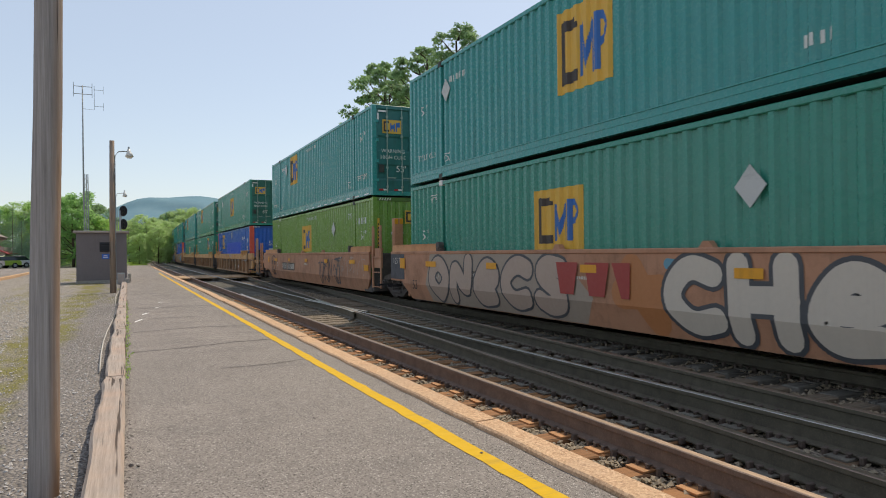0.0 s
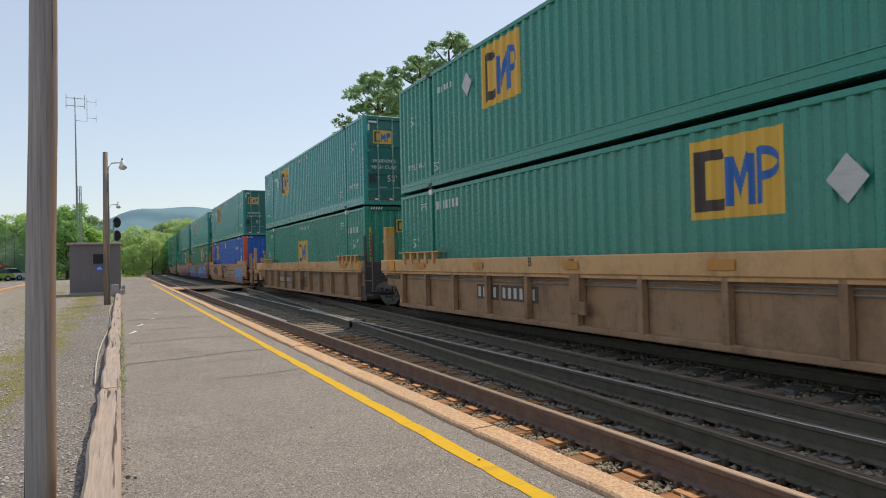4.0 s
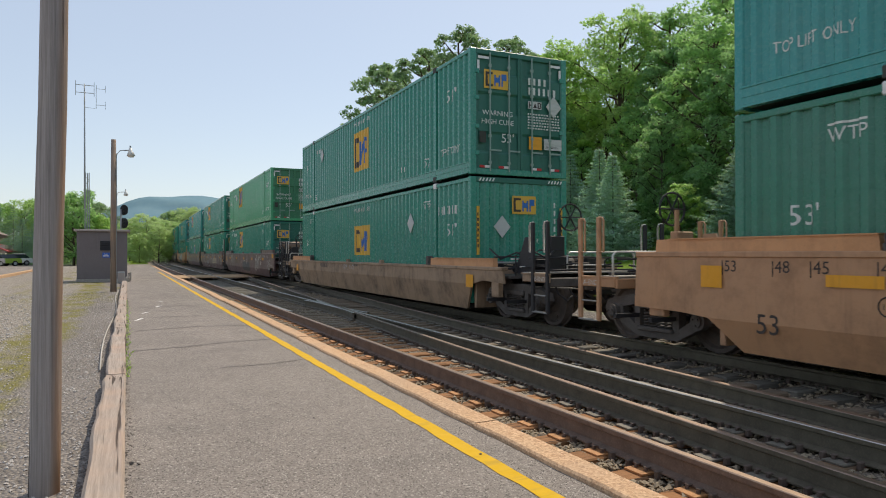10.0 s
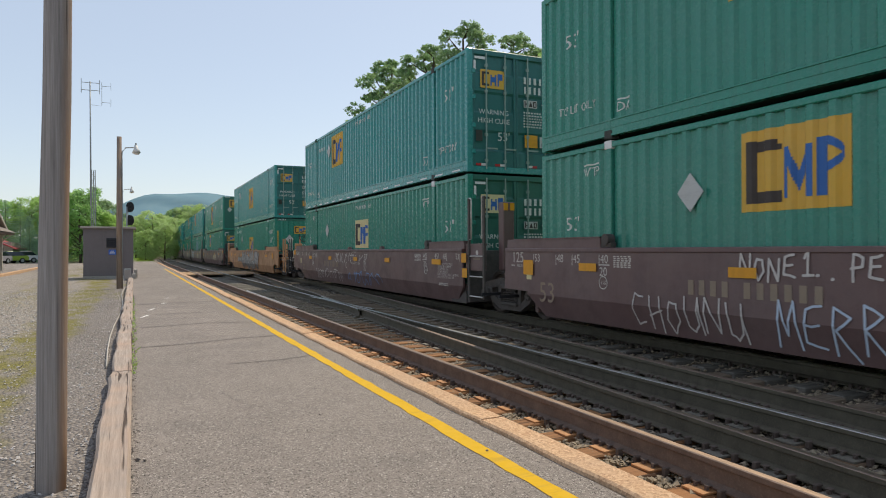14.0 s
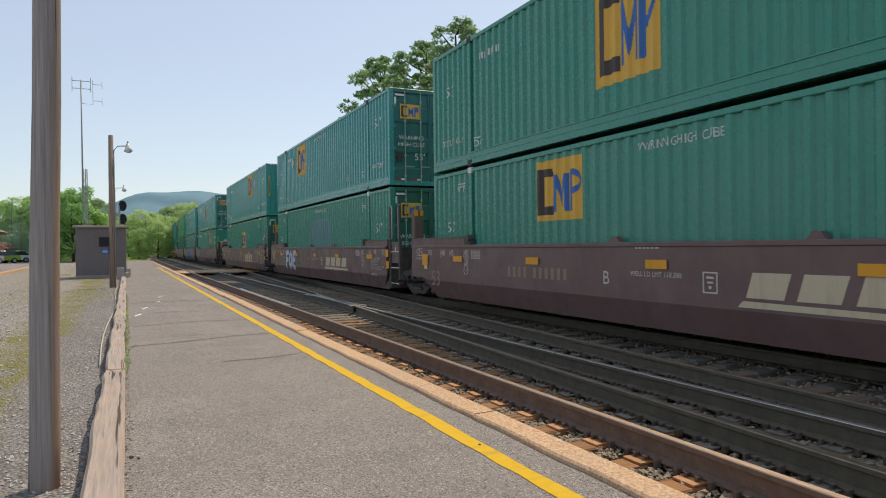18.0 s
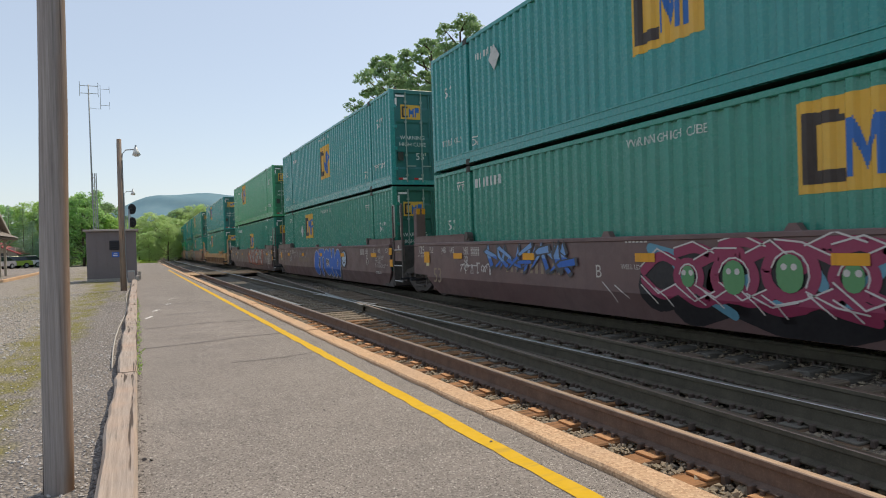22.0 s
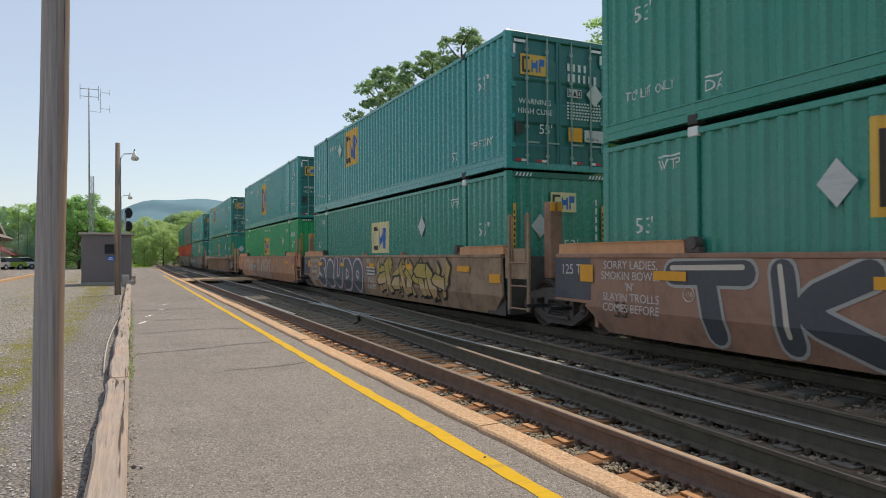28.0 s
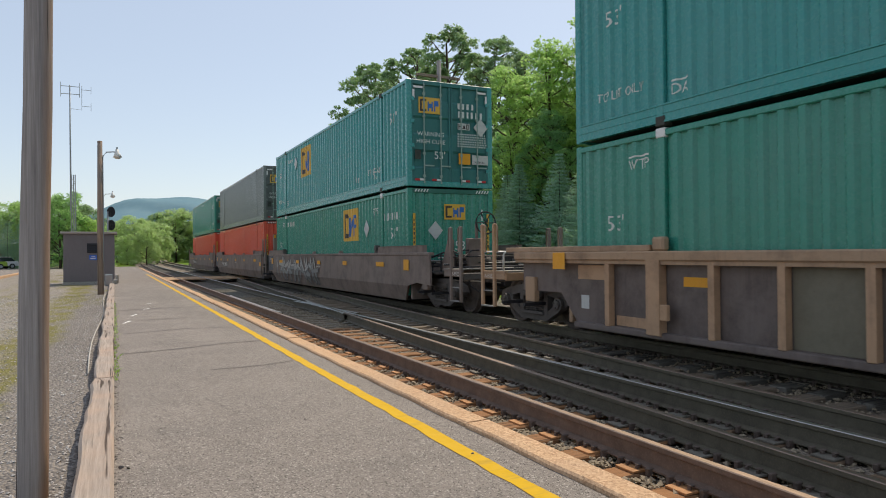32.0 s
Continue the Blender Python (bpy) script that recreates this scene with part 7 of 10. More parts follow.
M_SP = {k: spray(k, c) for k, c in {
    "white": srgb(206, 200, 194), "pale": srgb(170, 166, 160), "black": srgb(30, 28, 32), "charcoal": srgb(72, 74, 78), "red": srgb(168, 62, 56), "rose": srgb(214, 160, 186),
    "blue": srgb(38, 104, 190), "navy": srgb(40, 44, 108), "cyan": srgb(92, 196, 214), "olive": srgb(178, 152, 72), "skyblue": srgb(112, 156, 204), "orange": srgb(206, 96, 52),
    "green": srgb(90, 150, 98), "magenta": srgb(150, 50, 84), "rustred": srgb(146, 66, 48), "tealblue": srgb(92, 150, 170), "ash": srgb(128, 128, 124), "frost": srgb(190, 206, 222), "smudge": srgb(92, 78, 74), "dust": srgb(180, 158, 142), "faint": srgb(186, 166, 152), "buff": srgb(196, 164, 116), "cobalt": srgb(44, 84, 200), "brick": srgb(178, 84, 70), "coral": srgb(214, 124, 116), "cream": srgb(204, 192, 176), "clay": srgb(164, 148, 132), "ochre": srgb(186, 120, 72), "lilac": srgb(128, 116, 176), "umbra": srgb(150, 112, 52), "terracotta": srgb(166, 92, 72), "pinkclay": srgb(150, 112, 104), "slate": srgb(82, 92, 94)}.items()}


def rounded(line, turns=2):
    """The same stroke with its corners cut off, twice."""
    for _ in range(turns):
        if len(line) < 3:
            return line
        out = [line[0]]
        for (y0, z0), (y1, z1) in zip(line, line[1:]):
            out += [(0.75 * y0 + 0.25 * y1, 0.75 * z0 + 0.25 * z1), (0.25 * y0 + 0.75 * y1, 0.25 * z0 + 0.75 * z1)]
        line = out + [line[-1]]
    return line


def piece(car, y_near, y_far, count, seed, fill, edge, z0=0.24, z1=1.34, width=0.30, rim=0.10, shine=None, back=None, order=None):
    """A sprayed piece in fat letters-like shapes: background cloud, outline, fill, highlights. y from the near end."""
    a, b = -H + y_near, -H + y_far
    lines = [rounded(l) for l in glyph_lines(b, a, z0 + width / 2, z1 - width / 2, count, seed, 0.0, order)]
    if back:
        cloud = [[(b - (b - a) * i / 14, z0 + (z1 - z0) * (0.5 + 0.25 * math.sin(i * 1.9 + seed))) for i in range(15)], [(b - (b - a) * i / 14, z0 + (z1 - z0) * (0.45 + 0.2 * math.cos(i * 2.3 + seed))) for i in range(15)]]
        strokes(car, cloud, (z1 - z0) * 0.5, M_SP[back], 0.004, "sprayed_patch", "sprayed paint background")
    strokes(car, lines, width + rim, M_SP[edge], 0.008, "sprayed_outline", "sprayed paint outline")
    strokes(car, lines, width, M_SP[fill], 0.012, "sprayed_fill", "sprayed bubble shapes")
    if shine:
        hl = [[(y + 0.03, z + width * 0.22) for y, z in l] for l in lines[::2]]
        strokes(car, hl, width * 0.22, M_SP[shine], 0.016, "sprayed_highlight", "sprayed highlights")


def letters(car, y_near, y_far, order, low, high, edge, z0, z1, width=0.29):
    """Angular sprayed letters that grow towards the near end: darker below, lighter above, with a broad edge."""
    a, b = -H + y_near, -H + y_far
    total = sum(1 + 0.12 * i for i in range(len(order)))
    y = b
    lines = []
    for i, g in enumerate(order):
        w = (b - a) * (1 + 0.12 * i) / total
        tall = z1 - (0.2 - 0.02 * i)
        lean = 0.26 * (-1) ** i
        for st in GLYPHS[g]:
            lines.append([(y - w * (0.0 + 0.98 * (u + lean * (v - 0.5))), z0 + width / 2 + (tall - z0 - width) * v) for u, v in st])
        y -= w
    strokes(car, lines, width + 0.12, M_SP[edge], 0.010, "sprayed_outline", "sprayed paint outline")
    strokes(car, lines, width, M_SP[low], 0.014, "sprayed_fill", "sprayed letter shapes")
    top = [[p for p in l if p[1] > z0 + 0.62 * (z1 - z0)] for l in lines]
    strokes(car, [l for l in top if l], width * 0.86, M_SP[high], 0.018, "sprayed_fill", "lighter sprayed tops")
    shine = [[(p[0] + width * 0.34, p[1] + 0.02) for p in l[:2]] for l in lines if len(l) > 1]
    strokes(car, shine, 0.022, M_SP["white"], 0.022, "sprayed_highlight", "thin white sprayed shine")


def peaks(car, y_near, y_far, count, seed):
    """Sprayed pointed shapes like mountains: cyan tops, lilac feet, blue edges, white rims; they spell nothing."""
    rng = random.Random(seed)
    a, b = -H + y_near, -H + y_far
    w = (b - a) / count
    lay = {k: Mesher() for k in ("rim", "edge", "low", "high", "bar")}
    e = 0.008
    for i in range(count):
        c = b - w * (i + 0.5) + rng.uniform(-0.1, 0.1) * w
        top = rng.uniform(1.0, 1.40)
        tilt = rng.uniform(-0.35, 0.35) * w
        half = 0.85 * w
        def tri(grow, drop):
            return [(c - half - grow, 0.17), (c + half + grow, 0.17), (c + 0.34 * half + tilt + grow, 0.62 * top), (c + tilt + 0.4 * grow, top - drop), (c - 0.34 * half + tilt - grow, 0.62 * top)]
        lay_flat(lay["rim"], tri(0.05, -0.03), e)
        lay_flat(lay["edge"], tri(0.0, 0.02), e + 0.0012)
        inner = tri(-0.15 * half, 0.26)
        zs = 0.60 + rng.uniform(-0.05, 0.05)
        lay_flat(lay["low"], cut(inner, zs, False), e + 0.0024)
        lay_flat(lay["high"], cut(inner, zs, True), e + 0.0024)
        s = rng.choice((-1, 1))
        lay_flat(lay["bar"], [(c - s * 0.1 * half, 0.66), (c + s * 0.16 * half, 0.66), (c + s * 0.8 * half, 0.18), (c + s * 0.4 * half, 0.18)], e + 0.0036)
        e += 0.0045
    for k, col, name, label in (("rim", "white", "sprayed_highlight", "white sprayed rim"), ("edge", "cobalt", "sprayed_outline", "blue sprayed edges"), ("low", "lilac", "sprayed_fill", "lilac sprayed feet"), ("high", "cyan", "sprayed_fill", "cyan sprayed tops"), ("bar", "cobalt", "sprayed_fill", "blue sprayed bars")):
        tagged(put(name, lay[k].mesh(name), M_SP[col], car), label, kind="stuff")


HAND = {}
HAND["N"] = [[(0.05, 0), (0.12, 1), (0.75, 0.05), (0.85, 1)]]
HAND["O"] = [[(0.4, 0), (0.08, 0.4), (0.3, 0.95), (0.7, 0.9), (0.8, 0.4), (0.45, 0.02)]]
HAND["E"] = [[(0.8, 0.95), (0.2, 0.85), (0.1, 0.1), (0.85, 0.0)], [(0.15, 0.5), (0.7, 0.52)]]
HAND["1"] = [[(0.2, 0.75), (0.5, 1.05), (0.45, 0.0)], [(0.1, 0.0), (0.9, 0.03)]]
HAND["."] = [[(0.1, 0.1), (0.2, 0.12)]]
HAND["P"] = [[(0.2, -0.1), (0.25, 1.0), (0.8, 0.85), (0.75, 0.5), (0.1, 0.42)]]
HAND["Z"] = [[(0.1, 0.9), (0.8, 1.0), (0.15, 0.05), (0.9, 0.0)]]
HAND["C"] = [[(0.8, 0.9), (0.3, 1.0), (0.1, 0.5), (0.35, 0.0), (0.8, 0.1)]]
HAND["H"] = [[(0.15, 1.0), (0.2, 0.0)], [(0.75, 1.0), (0.8, -0.1)], [(0.1, 0.4), (0.9, 0.6)]]
HAND["U"] = [[(0.1, 1.0), (0.2, 0.15), (0.5, 0.0), (0.75, 0.2), (0.8, 1.0), (0.95, -0.05)]]
HAND["M"] = [[(0.0, -0.1), (0.15, 1.0), (0.45, 0.2), (0.75, 1.0), (0.95, -0.1)]]
HAND["R"] = [[(0.15, -0.05), (0.2, 1.0), (0.8, 0.8), (0.25, 0.5), (0.95, -0.15)]]
HAND["T"] = [[(0.0, 0.95), (0.95, 1.0)], [(0.5, 1.0), (0.42, -0.05)]]
HAND["Y"] = [[(0.05, 1.0), (0.45, 0.5), (0.9, 1.05)], [(0.45, 0.5), (0.3, -0.1)]]
HAND["G"] = [[(0.85, 0.85), (0.3, 1.0), (0.1, 0.4), (0.5, 0.0), (0.85, 0.3), (0.45, 0.4)]]


def hand_word(car, word, y_far, z0, z1, pitch, mat, width):
    """A quick handwritten word in thin strokes; y from the near end."""
    rng = random.Random(len(word) * 7 + int(y_far * 10))
    lines = []
    for i, ch in enumerate(word):
        y, dz = -H + y_far - pitch * i, rng.uniform(-0.04, 0.04)
        for st in HAND.get(ch, ()):
            soft = [st[0]]
            for p, q in zip(st, st[1:]):
                soft += [((p[0] + q[0]) / 2 + rng.uniform(-0.05, 0.05), (p[1] + q[1]) / 2 + rng.uniform(-0.04, 0.04)), q]
            lines.append([(y - pitch * 0.95 * u, z0 + dz + (z1 - z0) * v) for u, v in soft])
    strokes(car, lines, width, M_SP[mat], 0.014, "sprayed_tag", "thin handwritten sprayed word")


def tag_lines(car, y_near, y_far, z0, z1, count, seed, mat, width=0.035):
    """Thin looping scribble that spells nothing."""
    rng = random.Random(seed)
    a, b = -H + y_near, -H + y_far
    w = (b - a) / count
    h = z1 - z0
    lines = []
    for i in range(count):
        y = b - w * i
        f, p, q = rng.uniform(0.7, 1.5), rng.uniform(0, 6), rng.uniform(0.05, 0.28)
        top, low = rng.uniform(0.75, 1.0), rng.uniform(0.0, 0.25)
        lines.append([(y - w * (k / 13 + q * math.sin(k * f + p)), z0 + h * (low + (top - low) * (0.5 + 0.5 * math.sin(k * f * 0.83 + p * 1.7)))) for k in range(rng.randrange(7, 13))])
        if rng.random() < 0.35:
            lines.append([(y - w * rng.uniform(0, 0.3), z0 + h * rng.uniform(0.7, 1.0)), (y - w * rng.uniform(0.5, 1.0), z0 + h * rng.uniform(0.6, 1.0))])
    strokes(car, lines, width, M_SP[mat], 0.006, "sprayed_tag", "thin sprayed scribble")


def wild(car, y_near, y_far, count, seed, low, high, edge, z0=0.18, z1=1.38, rim="white", split=0.5, bar=0.15, halo=None):
    """A sprayed piece of overlapping pointed bars in two tones with dark edges; it spells nothing."""
    rng = random.Random(seed)
    a, b = -H + y_near, -H + y_far
    w, h = (b - a) / count, z1 - z0
    m = {k: Mesher() for k in ("edge", "low", "high", "rim")}
    e = 0.008
    def lay(k, pts, lift):
        lay_flat(m[k], pts, lift)
    if halo:
        strokes(car, [[(rng.uniform(a, b), rng.uniform(0.7, 1.25))] * 2 for _ in range(count)], 0.5, M_SP[halo], 0.004, "sprayed_patch", "soft sprayed halo")
    for i in range(count):
        for k in range(5):
            c = b - w * (i + rng.uniform(0.05, 0.95))
            t = rng.uniform(0.5, 1.2) * bar
            if k in (0, 1, 3):
                zb, zt = z0 + h * rng.uniform(0, 0.18), z1 - h * rng.uniform(0, 0.2)
                c2 = c + rng.uniform(-0.6, 0.6) * w
                pts = [(c - t, zb), (c + t * 0.8, zb - 0.05), (c2 + t, zt - 0.16), (c2 + t * rng.uniform(-1.5, 1.5), zt + 0.05), (c2 - t, zt - 0.16)]
            else:
                zc = z0 + h * rng.uniform(0.25, 0.8)
                l = w * rng.uniform(0.2, 0.42)
                d = rng.uniform(-0.12, 0.12)
                pts = [(c - l, zc - t + d), (c + l, zc - t * 0.7 - d), (c + l + t, zc - d), (c + l * 0.8, zc + t - d), (c - l * 0.9, zc + t * 0.8 + d)]
            my = sum(p[0] for p in pts) / 5
            mz = sum(p[1] for p in pts) / 5
            wide = []
            for p, q in pts:
                l = math.hypot(p - my, q - mz) or 1
                wide.append((p + (p - my) / l * 0.075, q + (q - mz) / l * 0.075))
            lay("edge", wide, e)
            zs = z0 + h * (split + rng.uniform(-0.12, 0.12))
            lay("low", cut(pts, zs, False), e + 0.0004)
            lay("high", cut(pts, zs, True), e + 0.0004)
            p, q = pts[3], pts[4]
            if rim and k < 3:
                lay("rim", [pts[4], pts[3], (pts[3][0] + 0.03, pts[3][1] - 0.06), (pts[4][0] + 0.045, pts[4][1] - 0.02)], e + 0.0008)
                lay("rim", [pts[0], (pts[0][0] + 0.035, pts[0][1]), (pts[4][0] + 0.035, pts[4][1]), pts[4]], e + 0.0008)
            e += 0.0011
    for k, col, name in (("edge", edge, "sprayed_outline"), ("low", low, "sprayed_fill"), ("high", high, "sprayed_fill"), ("rim", rim, "sprayed_highlight")):
        if m[k].f:
            tagged(put(name, m[k].mesh(name), M_SP[col], car), "sprayed angular shapes", kind="stuff")


def side_word(car, text, size, mat, y, z, x=-1.45, label="painted marking"):
    return word(car, text, size, mat, pose(x - 0.004, y, z) @ SIDE, label)


def side_bars(car, mat, y, z, count, w, h, rows=1, x=-1.45):
    return bars(car, "marking", mat, pose(x - 0.004, y, z) @ SIDE, count, w, h, 0.3, rows)


M_MARK = paint("car_marking_white", srgb(206, 200, 190), 0.6, 0.1, 0.3, srgb(120, 100, 90))
M_MARK_DARK = paint("car_marking_dark", srgb(52, 42, 38), 0.6, 0.2, 0.2)


def build_car(n, style, colour, near, far, top=1.42, maker=False, label=""):
    """One well-car unit under stack n."""
    mat = M_CAR[colour]
    what = {"smooth": "smooth-sided", "ribbed": "rib-sided"}[style]
    tone = {"tan": "tan", "rust": "rusty pinkish brown", "orange": "orange-tan", "ribtan": "pale tan", "grey": "dull brown", "brown": "dark maroon brown", "dusk": "dirty grey-brown", "umber": "rusty brown", "ribbrown": "weathered brown"}[colour]
    c = thing("well_car", label or f"{tone} {what} steel well car with graffiti and grime" , "rail car", "well cars of the train")
    y0, y1 = side_span(near, far)
    flip_x = Matrix.Diagonal((-1, 1, 1, 1))
    dark = style == "smooth" and colour == "brown"
    if style == "smooth":
        sp = cached(("smooth", near, far, top), lambda: smooth_side(near, far, top))
        drop = pose(0, 0, top - 1.42)
        put("side_panel", sp, mat, c)
        put("side_panel", cached(("smooth2", near, far, top), lambda: mirrored(sp, "side_panel")), mat, c)
        ch = cached(("chord", near, far), lambda: Mesher().box(-1.47, -1.315, y0 + 0.04, y1 - 0.04, 1.345, 1.42, 0.012).mesh("top_chord"))
        put("top_chord", ch, mat, c, drop)
        put("top_chord", cached(("chord2", near, far), lambda: mirrored(ch, "top_chord")), mat, c, drop)
        for yy in ((-H - (1.25 if near == "coupled" else 0.1), -H + 1.9), (H - 1.9, H + (1.25 if far == "coupled" else 1.05))):
            gd = cached(("guide", yy), lambda: Mesher().prism([(yy[0], 1.42), (yy[0] + 0.02, 1.59), (yy[1] - 0.02, 1.59), (yy[1], 1.42)], 0, -1.44, -1.33).box(-1.46, -1.32, yy[0] + 0.01, yy[1] - 0.25, 1.585, 1.60).mesh("container_guide"))
            put("container_guide", gd, M_CAR["guide"] if colour in ("tan", "rust", "umber", "grey") else mat, c, drop, "raised guide plate on the side")
            put("container_guide", cached(("guide2", yy), lambda: mirrored(gd, "container_guide")), mat, c, drop)
        for yy in (-H + 2.04, H - 2.04):
            put("guide_block", cached("gblock", lambda: Mesher().box(-1.45, -1.33, -0.12, 0.12, 1.42, 1.5, 0.01).disc((-1.4, 0.0, 1.55), 0.09, 0, 12, 0.14).mesh("guide_block")), M_TRUCK, c, pose(0, yy, top - 1.42), "dark roller block at the end of the guide")
        for yy in (-H + 5.6, 1.0):
            put("bracket", cached("bracket", lambda: Mesher().prism([(-0.12, 0), (-0.05, 0.09), (0.05, 0.09), (0.12, 0)], 0, -1.43, -1.33).mesh("bracket")), mat, c, pose(0, yy, top), "small pedestal on the top chord")
    else:
        deep, pitch = (0.32, 1.52) if colour == "ribtan" else (0.14, 1.0)
        sp = cached(("rib", near, far, top), lambda: ribbed_side(near, far, top))
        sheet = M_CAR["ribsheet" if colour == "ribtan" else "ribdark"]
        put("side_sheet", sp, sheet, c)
        put("side_sheet", cached(("rib2", near, far, top), lambda: mirrored(sp, "side_sheet")), sheet, c)
        ch = cached(("rchord", near, far, top), lambda: Mesher().box(-1.50, -1.33, y0, y1, top - deep, top, 0.02).box(-1.47, -1.36, y0 + 0.02, y1 - 0.02, top - deep - 0.05, top - deep).mesh("top_chord"))
        put("top_chord", ch, M_CAR["ribtan"] if colour == "ribtan" else mat, c, label="box-section top chord")
        put("top_chord", cached(("rchord2", near, far, top), lambda: mirrored(ch, "top_chord")), mat, c)
        sl = cached(("sill", near), lambda: Mesher().box(-1.46, -1.34, -H + 0.1, H - 0.1, 0.16, 0.26, 0.015).mesh("side_sill"))
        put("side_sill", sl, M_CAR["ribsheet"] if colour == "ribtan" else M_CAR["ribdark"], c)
        put("side_sill", cached(("sill2", near), lambda: mirrored(sl, "side_sill")), mat, c)
        for i in range(-5, 6) if colour == "ribtan" else range(-7, 8):
            y = pitch * i
            rb = cached(("ribpost", top, deep), lambda: Mesher().prism([(-1.47, 0.26), (-1.47, top - deep), (-1.36, top - deep), (-1.36, 0.2)], 1, -0.05, 0.05).mesh("side_post"))
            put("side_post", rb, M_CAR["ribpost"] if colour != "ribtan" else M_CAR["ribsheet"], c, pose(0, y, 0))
            put("side_post", cached(("ribpost2", top, deep), lambda: mirrored(rb, "side_post")), mat, c, pose(0, y, 0))
        for z in (top - 0.42, top - 0.49):
            if colour == "ribtan":
                put("train_line", cached("tline", lambda: Mesher().tube([(-1.36, -H + 0.6, 0), (-1.36, H - 0.6, 0)], 0.014, 6).mesh("train_line")), M_PIPE, c, pose(0, 0, z), "thin brake pipe under the chord")
        for yy in (0.0,) if colour == "ribtan" else (-6.0, 6.0):
            wp = cached(("wide_post", colour, top), lambda: Mesher().prism([(-1.50, 0.46 if colour == "ribtan" else 0.22), (-1.50, top - deep + 0.02), (-1.36, top - deep + 0.02), (-1.36, 0.42 if colour == "ribtan" else 0.18)], 1, -0.13, 0.13).box(-1.53, -1.46, -0.30, -0.16, 0.44, 0.66, 0.01).mesh("wide_post"))
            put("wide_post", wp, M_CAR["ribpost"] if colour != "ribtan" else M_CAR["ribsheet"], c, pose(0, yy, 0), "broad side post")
        for yy in (-H + 1.2, H - 1.6) if colour == "ribtan" else (-H + 0.62, H - 0.62):
            for k in range(5):
                put("guide_bracket", cached("gbr", lambda: Mesher().prism([(-1.55, 0.0), (-1.55, 0.2), (-1.40, 0.2), (-1.47, -0.12), (-1.515, -0.1)], 1, -0.05, 0.05).mesh("guide_bracket")), mat, c, pose(0, yy - 0.9 + 0.45 * k, top - 0.02)) if colour == "ribtan" else None
            put("container_guide", cached(("rguide", colour, top), lambda: (Mesher().prism([(-1.25, top + 0.16), (-1.25, top + 0.19), (1.2, top + 0.19), (1.2, top + 0.16)], 0, -1.56, -1.34) if colour == "ribtan" else Mesher().box(-1.48, -1.34, -1.25, 2.6, top, top + 0.09, 0.01).box(-1.47, -1.33, -1.5, -1.27, top, top + 0.2, 0.03)).mesh("container_guide")), mat, c, pose(0, yy, 0) if colour == "ribtan" or yy > 0 else pose(0, yy, 0) @ Matrix.Diagonal((1, -1, 1, 1)), "raised guide plate on the side")
    # well floor and end bulkheads
    put("well_floor", cached("wfloor", lambda: Mesher().prism([(-1.3, -H + 0.2), (1.3, -H + 0.2), (1.3, -H + 1.3), (0.3, -H + 1.6), (0.3, H - 1.6), (1.3, H - 1.3), (1.3, H - 0.2), (-1.3, H - 0.2), (-1.3, H - 1.3), (-0.3, H - 1.6), (-0.3, -H + 1.6), (-1.3, -H + 1.3)], 2, 0.15, 0.25).mesh("well_floor")), M_BLACK, c)
    # ends
    for e, kind in ((-1, near), (1, far)):
        E = pose(0, e * H, 0) @ (Matrix() if e < 0 else pose(0, 0, 0, 0, 0, 180))   # local: the end lies at y = 0, outwards is -y
        if kind == "coupled":
            side = -1 if e < 0 else 1        # the platform side of this end
            iron = M_BLACK if dark or colour == "grey" else M_CAR["ribpost"] if style == "ribbed" else mat
            tall = 2.28 if colour == "ribtan" else 1.98
            put("end_deck", cached("deck", lambda: Mesher().box(-1.30, 1.30, -1.66, -0.25, 0.88, 0.94, 0.01).box(-0.45, 0.45, -3.0, -1.6, 0.86, 0.92).mesh("end_deck")), mat if style == "ribbed" else M_TRUCK, c, E, "end platform over the truck")
            put("crossover_platform", cached("xplat", lambda: Mesher().box(-1.36, 1.36, -2.58, -2.22, 1.005, 1.04, 0.008).mesh("crossover_platform")), M_TREAD, c, E, "worn steel crossover platform")
            put("platform_sill", cached("xsill", lambda: Mesher().box(-1.34, 1.34, -2.26, -2.20, 0.84, 1.0, 0.01).mesh("platform_sill")), iron, c, E)
            put("bulkhead", cached("bulk", lambda: Mesher().box(-1.30, 1.30, -0.25, -0.15, 0.2, 1.15, 0.015).mesh("bulkhead")), mat, c, E)
            put("cross_rail", cached("xrail", lambda: Mesher().tube([(-0.35, -2.3, 1.04), (-0.35, -2.3, 1.36), (-0.29, -2.3, 1.42), (1.28, -2.3, 1.42), (1.34, -2.3, 1.36), (1.34, -2.3, 1.04)], 0.02, 6).mesh("cross_rail", True)), M_PIPE_PALE, c, E, "pale handrail across the end")
            # pale paint stands in for the glints on the rods
            put("brake_rod", cached("brod", lambda: Mesher().tube([(-1.2, -1.9, 1.13), (1.2, -1.95, 1.16)], 0.018, 6).tube([(-1.25, -2.9, 0.78), (-0.4, -3.0, 0.72), (0.3, -2.95, 0.6)], 0.014, 6).tube([(-1.1, -1.4, 1.28), (0.9, -1.42, 1.3)], 0.02, 6).mesh("brake_rod", True)), M_PIPE_PALE, c, E, "brake rods, glints put into their pale colour")
            tagged(put("valve_gear", cached("valves", lambda: valve_mesh()), M_BLACK, c, E), "dark brake valves and brackets", kind="stuff")
            put("draft_sill", cached("sillc", lambda: Mesher().box(-0.27, 0.27, -3.15, -0.2, 0.62, 0.95, 0.02).mesh("draft_sill")), M_BLACK, c, E)
